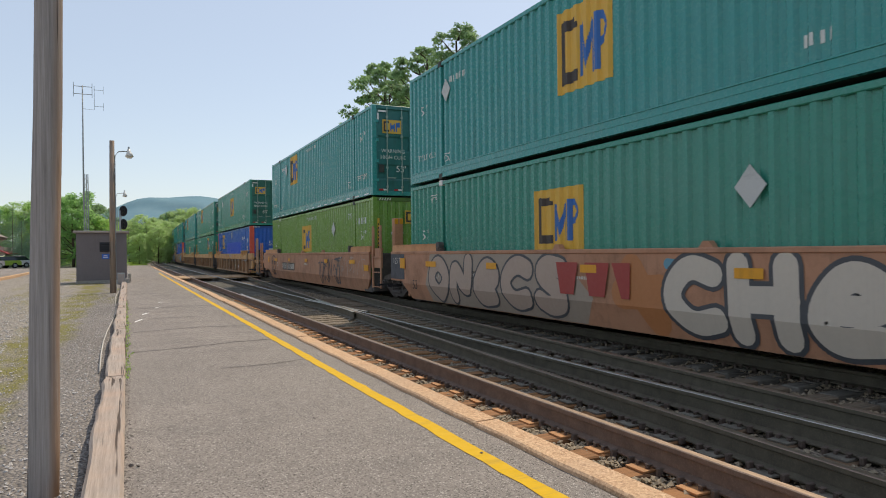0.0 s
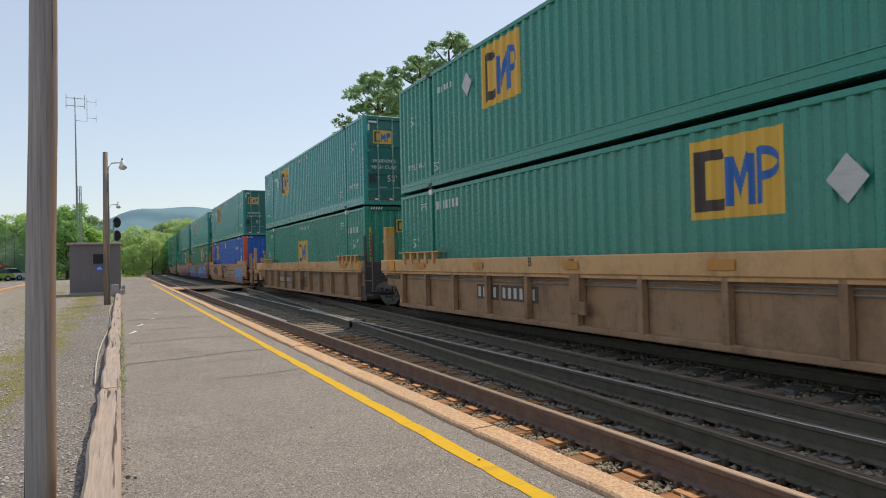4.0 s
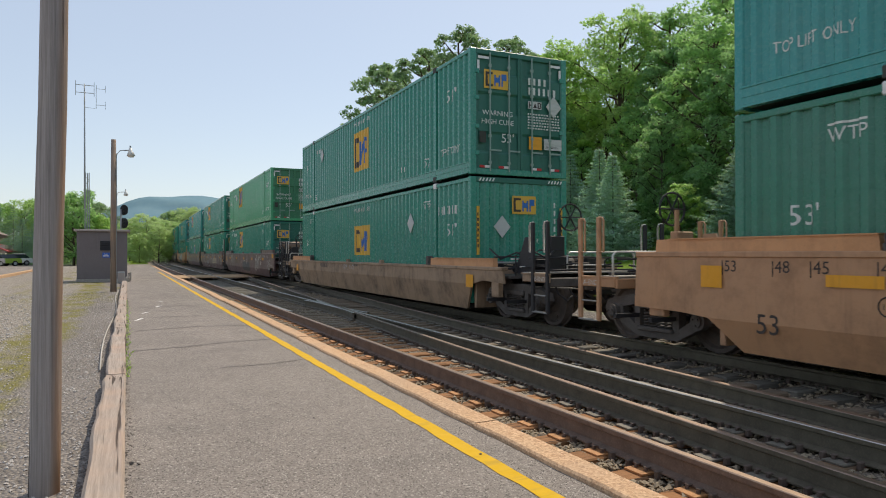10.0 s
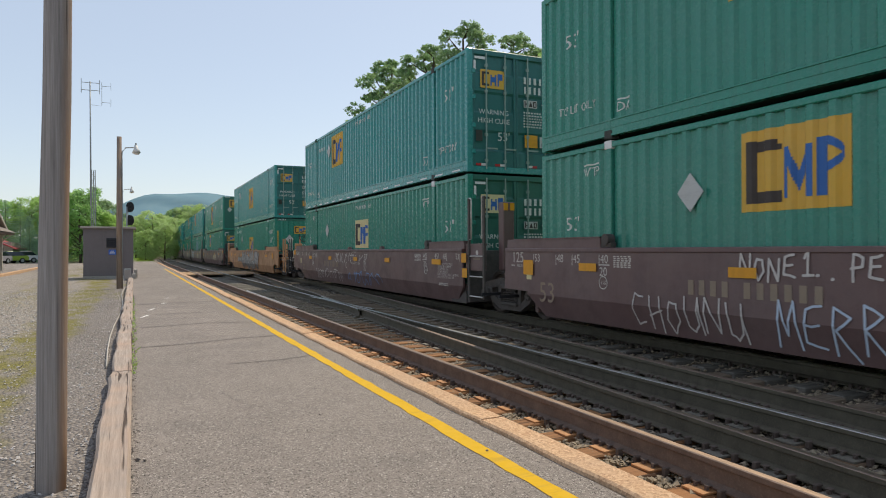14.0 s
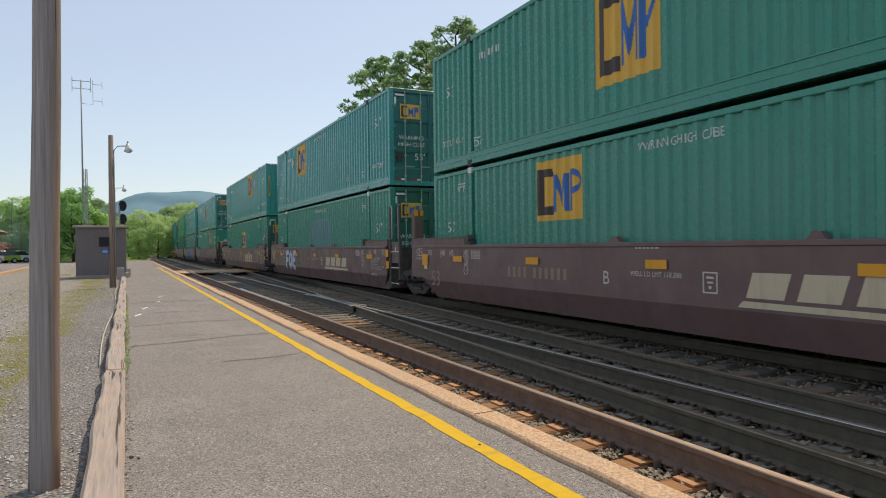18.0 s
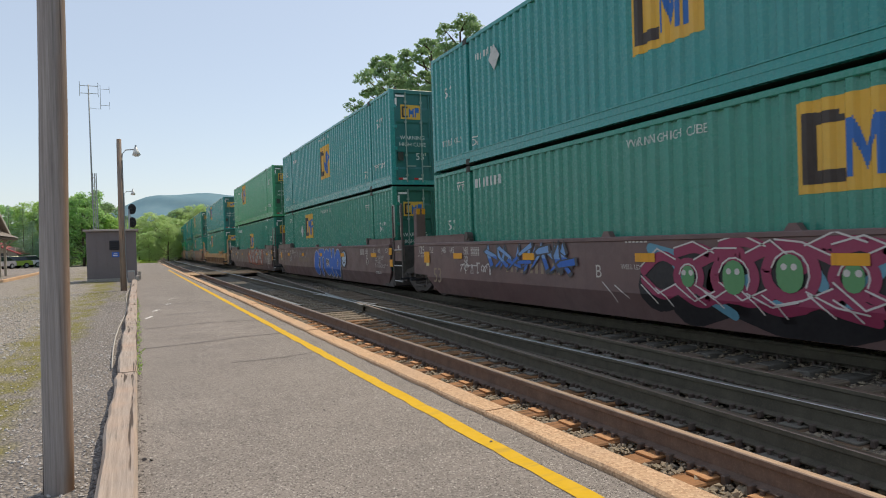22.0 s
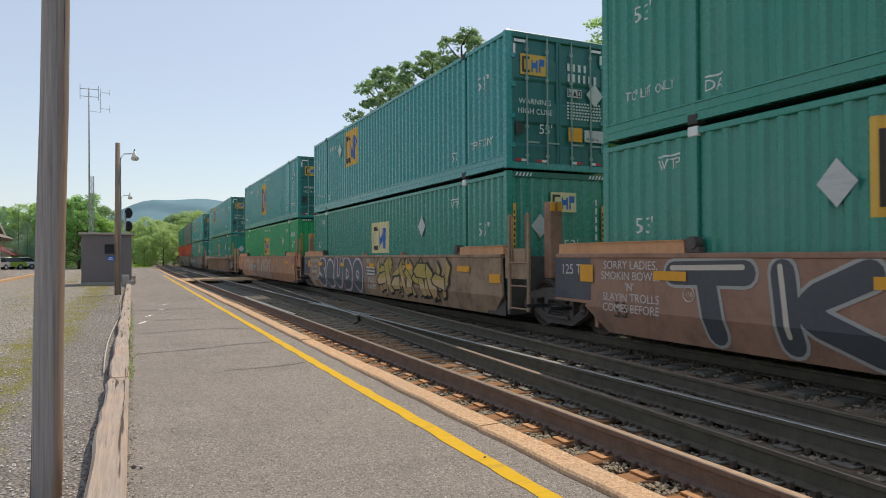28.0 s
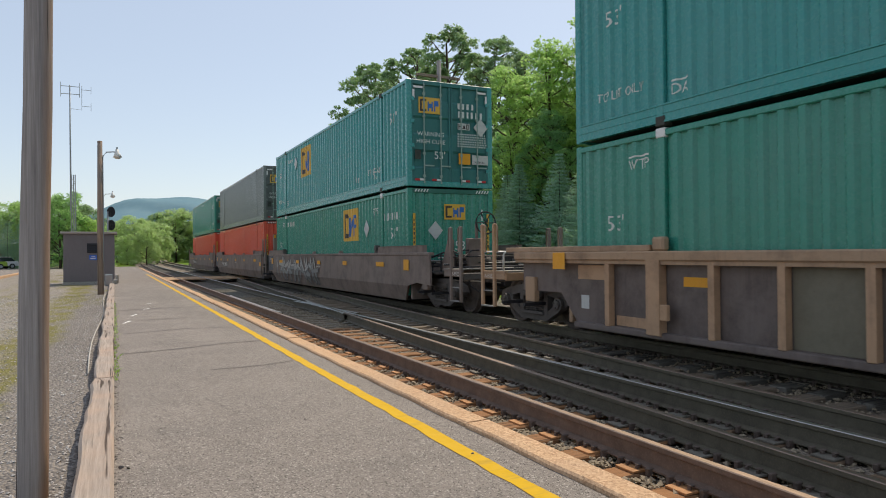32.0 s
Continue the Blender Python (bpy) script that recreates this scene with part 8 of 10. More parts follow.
            put("end_beam", cached("ebeam", lambda: Mesher().box(-1.32, 1.32, -3.12, -3.0, 0.78, 0.95, 0.02).mesh("end_beam")), M_TRUCK, c, E)
            put("coupler", cached("coupler", lambda: Mesher().box(-0.09, 0.09, -3.4, -3.1, 0.72, 0.9, 0.02).box(-0.17, 0.12, -3.66, -3.36, 0.68, 0.95, 0.04).mesh("coupler")), M_TRUCK, c, E, "cast knuckle coupler")
            put("air_hose", cached("hose", lambda: Mesher().tube([(0.3, -2.9, 0.7), (0.32, -3.2, 0.5), (0.25, -3.5, 0.36), (0.1, -3.62, 0.4)], 0.025, 6).mesh("air_hose", True)), M_HOSE, c, E)
            for x in (-1.36, 1.36):
                for yy in (-2.62, -3.10):
                    put("grab_post", cached(("gpost", tall), lambda: Mesher().box(-0.03, 0.03, -0.04, 0.04, 0.3, tall, 0.01).mesh("grab_post")), iron, c, E @ pose(x, yy, 0), "upright grab post")
                    put("grab_hoop", cached(("ghoop", tall), lambda: Mesher().tube([(0.0, 0.03, 1.42), (0.0, 0.12, 1.42), (0.0, 0.12, tall - 0.06), (0.0, 0.09, tall - 0.01), (0.0, 0.0, tall)], 0.018, 6).mesh("grab_hoop", True)), M_PIPE_PALE if iron is M_BLACK else mat, c, E @ pose(x, yy, 0), "bent grab pipe on the post")
                put("side_step", cached("step", lambda: Mesher().box(-0.03, 0.05, -3.10, -2.62, 0.30, 0.325).tube([(0, -2.62, 0.62), (0, -3.10, 0.62)], 0.014, 6).mesh("side_step")), M_PIPE, c, E @ pose(x, 0, 0), "crew step between the posts")
                put("side_apron", cached("apron", lambda: Mesher().box(-0.02, 0.02, -3.14, -2.24, 0.86, 1.0, 0.008).box(-0.03, 0.03, -3.14, -2.2, 1.0, 1.03).mesh("side_apron")), mat if not dark else M_TRUCK, c, E @ pose(x * 0.985, 0, 0), "apron plate between the grab posts")
            side_word(c, "B-END" if e < 0 else "A-END", 0.12, M_MARK, e * (H + 2.84), 0.885, -1.362)
            for x in (-1.28, 1.28):
                put("jack_pad", cached("jpad", lambda: Mesher().box(-0.06, 0.06, -1.42, -1.12, 0.5, 0.95, 0.015).mesh("jack_pad")), mat, c, E @ pose(x * 1.06, 0, 0))
            tagged(put("pipework", cached("pipework", lambda: pipework_mesh()), M_BLACK, c, E), "brake pipes and rods across the end", kind="stuff")
            if style == "ribbed":
                if e < 0 and colour == "ribtan":
                    put("brake_disc", cached("bdisc", lambda: Mesher().disc((0, -1.66, 1.41), 0.24, 1, 20, 0.1).disc((0, -1.74, 1.41), 0.09, 1, 12, 0.08).box(-0.06, 0.06, -1.66, -1.5, 0.94, 1.45).mesh("brake_disc")), M_BLACK, c, E @ pose(side * 1.0, 0, 0), "round dark hand brake gear")
                put("curved_pipe", cached("cpipe", lambda: Mesher().tube([(-1.53, 1.5, 1.0), (-1.53, 0.1, 0.98), (-1.53, -0.15, 1.0), (-1.53, -0.28, 1.12), (-1.53, -0.38, 1.36), (-1.53, -0.5, 1.5), (-1.50, -0.75, 1.52)], 0.028, 8).mesh("curved_pipe", True)), M_PIPE, c, E, "bent conduit on the side")
            # grey instead of black: the pipe's glints are put into its colour
            put("cross_pipe", cached("xpipe", lambda: Mesher().tube([(-1.3, -1.1, 0), (1.3, -1.1, 0)], 0.03, 6).mesh("cross_pipe")), M_PIPE, c, E @ pose(0, 0, 1.2))
            put("brake_cylinder", cached("bcyl", lambda: Mesher().tube([(-0.75, -1.75, 1.18), (0.15, -1.75, 1.18)], 0.13, 12).tube([(0.15, -1.75, 1.18), (0.6, -1.75, 1.18)], 0.03, 6).mesh("brake_cylinder", True)), M_TRUCK, c, E, "brake cylinder")
            if e < 0 and style == "smooth" or e > 0 and colour == "tan":
                put("brake_box", cached("bbox", lambda: Mesher().box(-0.55, -0.2, -2.16, -1.98, 0.94, 1.75, 0.02).prism([(-2.16, 1.0), (-1.5, 1.0), (-1.9, 1.72), (-2.16, 1.72)], 0, -0.98, -0.94).tube([(-0.3, -2.1, 1.7), (-0.3, -2.1, 2.1)], 0.04, 8).mesh("brake_box")), M_BLACK if dark else iron, c, E @ pose(side * 0.1 + (0.4 if e > 0 else 0), 0, 0), "hand brake housing with gusset")
                put("brake_wheel", cached("bwheel", lambda: wheel_mesh()), M_BLACK, c, E @ pose(side * 0.2, -2.2, 2.12), "round hand brake wheel")
            if dark and e < 0:
                put("air_tank", cached("atank", lambda: Mesher().tube([(-1.05, -1.3, 1.83), (-0.99, -1.3, 1.83), (-0.14, -1.3, 1.83), (-0.08, -1.3, 1.83)], 0.2, 16).mesh("air_tank", True)), M_TANK, c, E, "cylindrical air reservoir")
                put("tank_bracket", cached("tbrk", lambda: Mesher().box(-0.98, -0.16, -1.45, -1.15, 0.94, 1.64, 0.02).tube([(-1.0, -1.55, 1.92), (0.3, -1.6, 1.94)], 0.018, 6).mesh("tank_bracket")), M_BLACK, c, E, "dark bracket under the reservoir")
            add_truck(c, e * (H + 1.6))
        elif e < 0:
            put("bulkhead", cached("bulk2", lambda: Mesher().box(-1.36, 1.36, -0.2, -0.08, 0.2, 1.38, 0.015).mesh("bulkhead")), M_TRUCK, c, E)
            # plate added as dark filler, to hide the box in the cut corner
            put("end_skirt", cached("skirt", lambda: Mesher().box(-1.345, -1.312, 0.0, 0.75, 0.16, 0.62, 0.008).mesh("end_skirt")), M_TRUCK, c, E @ pose(0, 0, 0), "dark filler plate added under the end")
            put("end_arm", cached("arm", lambda: Mesher().box(-0.3, 0.3, -1.3, -0.15, 0.72, 0.98, 0.02).mesh("end_arm")), M_TRUCK, c, E)
            high = 2.55 if dark else 2.2
            frame_mat = M_TRUCK if dark or style == "ribbed" else mat
            put("ladder", cached(("ladder", high), lambda: ladder_mesh(0.34, high, 0.7)), frame_mat, c, E @ pose(1.41, -0.63, 0) @ flip_x, "steel end ladder")
            for x in (-1.41,):
                for yy, out in ((-0.28, -0.11), (-0.98, 0.09)):
                    put("ladder_post", cached(("lpost", high), lambda: Mesher().box(-0.025, 0.025, -0.035, 0.035, 0.32, high, 0.008).mesh("ladder_post")), frame_mat, c, E @ pose(x, yy, 0), "upright of the end ladder")
                    put("grab_hoop", cached(("lhoop", high, out), lambda: Mesher().tube([(0, 0, high - 0.93), (0, out, high - 0.92), (0, out, high - 0.06), (0, out * 0.7, high - 0.01), (0, 0, high)], 0.018, 6).mesh("grab_hoop", True)), M_PIPE_PALE if dark else frame_mat, c, E @ pose(x, yy, 0), "bent grab pipe on the upright")
                for z in (0.36, 0.80, 1.25):
                    put("rung", cached("rung", lambda: Mesher().tube([(0, -0.98, 0), (0, -0.28, 0)], 0.017, 6).mesh("rung")), M_PIPE_PALE if dark else frame_mat, c, E @ pose(x, 0, z))
                if style == "smooth":
                    put("end_plate", cached("eplate", lambda: Mesher().box(-0.025, 0.025, -0.97, -0.07, 0.93, 1.5, 0.01).box(-0.035, 0.035, -0.98, -0.06, 1.48, 1.53).mesh("end_plate")), mat, c, E @ pose(x * 0.97, 0, 0), "plate behind the end ladder")
            if dark:
                put("round_mark", cached("rmark", lambda: Mesher().disc((0, 0, 0), 0.055, 0, 14, 0.004).mesh("round_mark")), M_MARK, c, pose(-1.396, -H - 0.63, 1.33), "white round mark")
                side_bars(c, M_MARK_FADED, -H - 0.45, 1.17, 7, 0.04, 0.05, x=-1.394)
        else:
            put("end_deck", cached("deck2", lambda: Mesher().box(-1.36, 1.36, -1.15, -0.1, 0.9, 0.98, 0.01).mesh("end_deck")), M_TRUCK, c, E)
            put("bulkhead", cached("bulk", lambda: Mesher().box(-1.30, 1.30, -0.25, -0.15, 0.2, 1.15, 0.015).mesh("bulkhead")), mat, c, E)
            put("center_arm", cached("arm2", lambda: Mesher().box(-0.35, 0.35, -1.9, -0.15, 0.70, 0.95, 0.02).mesh("center_arm")), M_TRUCK, c, E)
            add_truck(c, H + GAP_JOINT / 2)
            if style == "ribbed":
                put("end_box", cached("endbox", lambda: Mesher().box(-0.9, 0.7, -0.95, -0.35, 0.98, 1.98, 0.03).mesh("end_box")), M_CAR["orange"], c, E, "tan steel end box")
            put("stanchion", cached("stan", lambda: Mesher().box(-0.14, 0.14, -2.12, -1.9, 0.95, 2.42, 0.02).mesh("stanchion")), mat, c, E @ pose(0.9, 0, 0), "upright box stanchion")
            for x in (-0.08, 0.08):
                put("amber_marker", cached("amark", lambda: Mesher().box(-0.05, 0.05, -0.01, 0.01, -0.08, 0.08).mesh("amber_marker")), M_ORANGE, c, E @ pose(0.9 + x, -1.895, 2.32))
            put("joint_hose", cached("jhose", lambda: Mesher().tube([(-0.9, -0.6, 1.0), (-0.95, -1.2, 1.15), (-0.9, -1.7, 1.05), (-0.85, -2.3, 1.12)], 0.03, 6).mesh("joint_hose", True)), M_HOSE, c, E)
    # standard markings on the platform side
    sx = -1.45 if style == "smooth" else -1.50
    mk = M_MARK if dark else M_MARK_DARK if colour in ("orange", "ribtan", "tan") else M_MARK
    zt = top - 0.16 if style == "ribbed" else 1.12
    strips = [(-H + 1.65, 0.62), (-H + 4.9, 0.42), (-H + 8.0, 0.42), (-H + 11.2, 0.42), (H - 1.65, 0.62)] if style == "ribbed" or top > 1.3 else []
    if colour == "ribbrown":
        strips = [(-5.32, 0.5), (-1.9, 0.5), (1.9, 0.5), (5.32, 0.5)]
        put("reflector_strip", cached("lstrip", lambda: plate_mesh(0.95, 0.10)), M_ORANGE, c, pose(sx - 0.004, -H - 1.09, top - 0.08), "long orange-yellow reflective strip")
        for y0, y1, z0, z1, tint in ((3.06, 3.94, 0.27, 1.2, "ribolive"), (6.18, 6.92, 0.27, 0.42, "ribpost"), (-2.94, -2.06, 0.27, 1.2, "ribolive"), (7.1, 7.86, 0.95, 1.18, "ribpost")):
            put("repaired_sheet", raw_mesh("repaired_sheet", [(-1.3465, y1, z0), (-1.3465, y0, z0), (-1.3465, y0, z1), (-1.3465, y1, z1)], [(0, 1, 2, 3)]), M_CAR[tint], c, None, "repainted bay of the side")
        put("sticker", cached("stick", lambda: plate_mesh(0.2, 0.22)), M_PLACARD, c, pose(-1.347, H - 0.26, 0.58), "pale square sticker")
    if dark:
        strips = [(-H + 1.38, 0.55), (-H + 4.9, 0.42), (-H + 8.0, 0.42), (-H + 11.2, 0.42), (H - 1.6, 0.46)]
    for y, w in strips:
        at = pose(-1.346, y, 0.98) if colour == "ribbrown" else pose(sx - 0.028, y, zt - (0.02 if style == "smooth" else 0.0))
        put("reflector_strip", cached(("ystrip", w), lambda: plate_mesh(w, 0.13)), M_ORANGE_WORN if colour == "ribtan" else M_ORANGE, c, at, "orange-yellow reflective strip")
    ends = [(-H - 1.35, top - 0.14, 0.45, 0.22) if dark else (-H - 0.25, top - 0.32, 0.34, 0.28)] if near == "coupled" else [(-H - 0.13, top - 0.21, 0.25, 0.21) if dark else (-H + 0.22, top - 0.5, 0.46, 0.19)]
    ends.append((H + 1.42, top - 0.12, 0.36, 0.2) if dark and far == "coupled" else (H + 0.22, top - (0.36 if dark else 0.32), 0.34, 0.28))
    for y, z, w, h in ends:
        put("reflector_plate", cached(("yplate", w), lambda: plate_mesh(w, h)), M_ORANGE, c, pose(sx - 0.024, y, z if style == "smooth" else top - 0.15), "square orange reflective plate")
    if dark and near != "coupled":
        put("reflector_plate", cached(("yplate", 0.25), None), M_ORANGE, c, pose(sx - 0.004, -H - 0.13, top - 0.55), "square orange reflective plate")
    if style == "smooth":
        for t, y in () if colour not in ("brown", "orange", "tan") else (("53", -H + 0.24), ("48", -H + 0.95), ("45", -H + 1.43), ("40", -H + 2.16), ("53", H - 0.07), ("48", H - 0.80), ("45", H - 1.28), ("40", H - 2.01)):
            side_word(c, ("|" + t if y > 0 else t + "|") + ("\n20" if t == "40" and dark else ""), 0.20, mk, y + (0.03 if y > 0 else -0.03), 1.17)
        for y in (-H + 2.16, H - 2.01) if dark else ():
            put("fraction_line", cached("fline", lambda: plate_mesh(0.26, 0.018)), mk, c, pose(-1.455, y, 1.145))
            side_bars(c, mk, y - 0.22 if y > 0 else y + 0.66, 1.27, 5, 0.07, 0.02, 6)
        if top < 1.3:
            side_bars(c, M_MARK_DARK, -H + 12.3, 0.88, 8, 0.12, 0.18)
            side_bars(c, M_MARK_DARK, -H + 8.1, 0.98, 8, 0.045, 0.07)
            return c
        put("ring_mark", cached("ringm", lambda: Mesher().tube([(-1.455, 0.1 * math.cos(a * math.pi / 8), 0.1 * math.sin(a * math.pi / 8)) for a in range(17)], 0.008, 4, False).mesh("ring_mark")), mk, c, pose(0, H - 1.98, 0.86), "ring with a number in it")
        side_word(c, "110", 0.09, mk, H - 1.98, 0.83)
        if n != 22:
            side_word(c, "53", 0.52 if dark or colour == "orange" else 0.34, M_MARK_FADED if dark else M_MARK_DARK, H - (0.38 if dark else 0.6), 0.44, label="large painted length number")
        side_word(c, "WELL LD LMT 118,200", 0.105, mk, -H + 8.05, 0.92) if dark else side_bars(c, mk, -H + 8.4, 0.92, 9, 0.05, 0.05)
        if dark:
            number_bars(c, M_MARK_FADED, -H + 12.1, 0.78, 0.135, 0.2, patch=False)
            side_word(c, "ABC"[(n + 2) % 3], 0.3, mk, -H + 9.12, 0.77)
            side_bars(c, mk, -H + 8.45, 1.32, 6, 0.07, 0.05)
            put("boxed_notice", cached("bnotice", lambda: notice_mesh()), mk, c, pose(-1.455, -H + 7.05, 0.74), "small boxed notice")
            put("sticker", cached("sticky", lambda: plate_mesh(0.17, 0.22)), M_LOGO_PALE, c, pose(-1.455, H + 0.22, 0.94), "pale yellow square sticker")
            block = "2 INCH HF COMP SHOES\nSPECIAL BRAKE BEAMS\nSEE BADGE PLATE\n20 INCH WHEELS\nSPRG 7 OC D-5 7 IC D-6 5 IIC D-6A\nSPRG 2 OC B-353 2 IC B-354"
            word(c, block, 0.075, mk, pose(-1.454, -H + (1.34 if near != "coupled" else 0.1), 1.03) @ SIDE, "small stencilled lines", "LEFT", 0.85)
            side_bars(c, mk, -H + (1.27 if near != "coupled" else -0.1), 0.57, 8, 0.055, 0.025, 2)
            put("ring_mark", cached("ringm", None), mk, c, pose(0, -H + 2.07, 0.88), "ring with a number in it")
            side_word(c, "110", 0.09, mk, -H + 2.07, 0.85)
            if far == "coupled":
                side_bars(c, mk, H + 1.16, 1.31, 9, 0.055, 0.025, 4)
            if near == "coupled":
                side_word(c, "L 201-1", 0.13, mk, -H - 0.41, 0.80)
            if maker:
                side_emblem(c)
        else:
            if n not in (9, 21, 22, 25):
                at, zn, wn = {6: (5.75, 0.70, 0.18), 2: (12.7, 0.68, 0.165), 8: (12.75, 0.68, 0.165), 13: (12.9, 0.68, 0.165), 23: (12.74, 0.68, 0.165)}.get(n, (13.5, 0.68, 0.135))
                number_bars(c, M_MARK, -H + at, zn, wn, 0.24)
        if far == "over":
            if dark:
                side_word(c, "125", 0.29, M_MARK, H + 0.62, 1.15)
                side_word(c, "REL ROD", 0.085, M_MARK, H + 0.48, 1.06)
                side_bars(c, M_MARK, H + 0.86, 1.08, 1, 0.16, 0.018)
            else:
                put("end_cover", cached("ecover", lambda: Mesher().box(-1.457, -1.40, H + 0.14, H + 1.14, 0.66, 1.40, 0.006).mesh("end_cover")), M_SLATE, c, None, "dark slate end plate")
                side_word(c, "125 T", 0.24, M_MARK, H + 0.66, 1.08, -1.457)
    else:
        for t, y in (("53", -H + 0.2), ("48", -H + 1.35), ("45", -H + 1.95), ("20", -H + 8.0)):
            side_word(c, t, 0.17, mk, y, top - 0.17, sx - 0.001)
        if colour == "ribtan":
            at, zn, wn = {3: (5.92, 0.45, 0.172), 5: (12.3, 0.55, 0.16)}.get(n, (11.5, 0.6, 0.15))
            number_bars(c, M_MARK, -H + at, zn, wn, 0.21, -1.345)
            side_word(c, "B", 0.24, mk, -H + 9.25, top - 0.18, sx - 0.001)
            if n == 3:
                side_bars(c, M_MARK, -H + 15.1, 0.5, 4, 0.11, 0.16, x=-1.36)
    return c


def number_bars(c, mat, y, z, w, h, x=-1.45, patch=True):
    """The car's number as plain bars: four, a gap, six."""
    if patch:
        put("number_patch", cached(("npatch", w, h), lambda: Mesher().poly([(0, 0.06, -0.05), (0, -w * 5.7, -0.05), (0, -w * 5.7, h + 0.05), (0, 0.06, h + 0.05)]).poly([(0, -w * 6.3, -0.05), (0, -w * 15.2, -0.05), (0, -w * 15.2, h + 0.05), (0, -w * 6.3, h + 0.05)]).mesh("number_patch")), M_NUMBER_PATCH, c, pose(x - 0.003, y, z), "dark repainted patch")
    def make():
        m = Mesher()
        p = 0.0
        for i in range(10):
            p += w * 1.1 if i == 4 else 0
            m.poly([(0, -p, 0), (0, -p - w * 0.72, 0), (0, -p - w * 0.72, h), (0, -p, h)])
            p += w * 1.4
        return m.mesh("marking")
    tagged(put("marking", cached(("numbers", w, h), make), mat, c, pose(x - 0.006, y, z)), "white number as plain bars", kind="stuff")


def plate_mesh(w, h):
    return Mesher().poly([(0, w / 2, -h / 2), (0, -w / 2, -h / 2), (0, -w / 2, h / 2), (0, w / 2, h / 2)]).mesh("reflector_plate")


def notice_mesh():
    """A square frame with three short bars inside."""
    m = Mesher()
    def bar(y0, y1, z0, z1):
        m.poly([(0, y0, z0), (0, y1, z0), (0, y1, z1), (0, y0, z1)])
    bar(0.12, 0.10, 0, 0.28), bar(-0.10, -0.12, 0, 0.28), bar(0.10, -0.10, 0, 0.02), bar(0.10, -0.10, 0.26, 0.28)
    bar(0.06, -0.06, 0.19, 0.22), bar(0.05, -0.05, 0.13, 0.155), bar(0.02, -0.02, 0.06, 0.10)
    return m.mesh("boxed_notice")


M_SLATE = car_paint("end_plate_slate", srgb(78, 80, 86), 0.6, 0.4, 0.4, srgb(52, 52, 54))
M_MARK_FADED = paint("car_marking_faded", srgb(150, 132, 112), 0.6, 0.3, 0.5, srgb(100, 80, 74))
M_NUMBER_PATCH = paint("number_patch_grey", srgb(86, 76, 66), 0.7, 0.3, 0.3)


def pipework_mesh():
    m = Mesher()
    for y, z, r in ((-0.62, 1.05, 0.022), (-0.95, 1.32, 0.018), (-1.3, 1.08, 0.025), (-2.05, 1.12, 0.02), (-2.3, 1.3, 0.018), (-2.5, 1.06, 0.022)):
        m.tube([(-1.25, y, z), (-0.3, y + 0.03, z + 0.02), (1.25, y, z)], r, 6)
    for x in (-0.95, -0.4, 0.75):
        m.tube([(x, -0.4, 1.16), (x + 0.05, -1.5, 1.1), (x, -2.6, 1.2)], 0.018, 6)
    m.tube([(-1.1, -0.5, 1.5), (-1.05, -0.9, 1.28), (-0.9, -1.3, 1.42), (-0.7, -1.6, 1.2)], 0.02, 6)
    m.tube([(-1.2, -2.2, 1.5), (-0.9, -2.4, 1.3), (-0.6, -2.2, 1.45)], 0.02, 6)
    return m.mesh("pipework", True)


def valve_mesh():
    """A huddle of small housings and bent pipes above the truck."""
    m = Mesher()
    rng = random.Random(211)
    for i in range(16):
        x, y, z = rng.uniform(-1.15, 1.15), rng.uniform(-2.1, -0.5), rng.uniform(0.94, 1.06)
        w, d, h = rng.uniform(0.05, 0.16), rng.uniform(0.05, 0.14), rng.uniform(0.08, 0.34)
        m.box(x - w, x + w, y - d, y + d, z, z + h, 0.012)
    for i in range(9):
        x, y = rng.uniform(-1.2, 0.9), rng.uniform(-2.2, -0.6)
        z = rng.uniform(1.1, 1.4)
        m.tube([(x, y, 0.95), (x, y, z), (x + 0.08, y - 0.05, z + 0.07), (x + rng.uniform(0.2, 0.6), y - 0.1, z + 0.07)], 0.018, 6)
    for i in range(4):
        x = -1.1 + 0.3 * i
        m.tube([(x, -2.9, 0.9), (x + 0.05, -2.98, 0.66), (x + 0.2, -3.06, 0.52), (x + 0.4, -2.95, 0.6)], 0.02, 6)
    return m.mesh("valve_gear")


def wheel_mesh():
    m = Mesher()
    pts = [(0.27 * math.cos(a * math.pi / 8), 0, 0.27 * math.sin(a * math.pi / 8)) for a in range(17)]
    m.tube(pts, 0.018, 6, False)
    for a in range(3):
        w = a * math.pi / 3
        m.tube([(0.27 * math.cos(w), 0, 0.27 * math.sin(w)), (-0.27 * math.cos(w), 0, -0.27 * math.sin(w))], 0.014, 6)
    return m.mesh("brake_wheel")


def side_emblem(c):
    """Slanted pale blocks above a swoosh-like bar: a maker's emblem as plain shapes."""
    m = Mesher()
    y = -H + 6.5
    for i in range(4):
        a = y - i * 0.68
        m.poly([(-1.455, a, 0.72), (-1.455, a - 0.52, 0.72), (-1.455, a - 0.62, 1.03), (-1.455, a - 0.1, 1.03)])
    m.poly([(-1.455, y + 0.12, 0.60), (-1.455, y - 2.75, 0.60), (-1.455, y - 2.85, 0.66), (-1.455, y + 0.04, 0.68)])
    part("emblem", m, paint("emblem_cream", srgb(206, 190, 160), 0.6, 0.2, 0.3), c, "cream emblem of slanted blocks")


UP1, UP2, UP3 = 1.40, 0.98, 0.55     # lower edge of the upper logo above its floor
# stack: (car style, colour, side height), upper box, lower box: (colour, end, logo distance, logo lower edge, logo height, diamond distance and height, pale)
STACKS = {}


def stack(n, *parts):
    STACKS[n] = parts


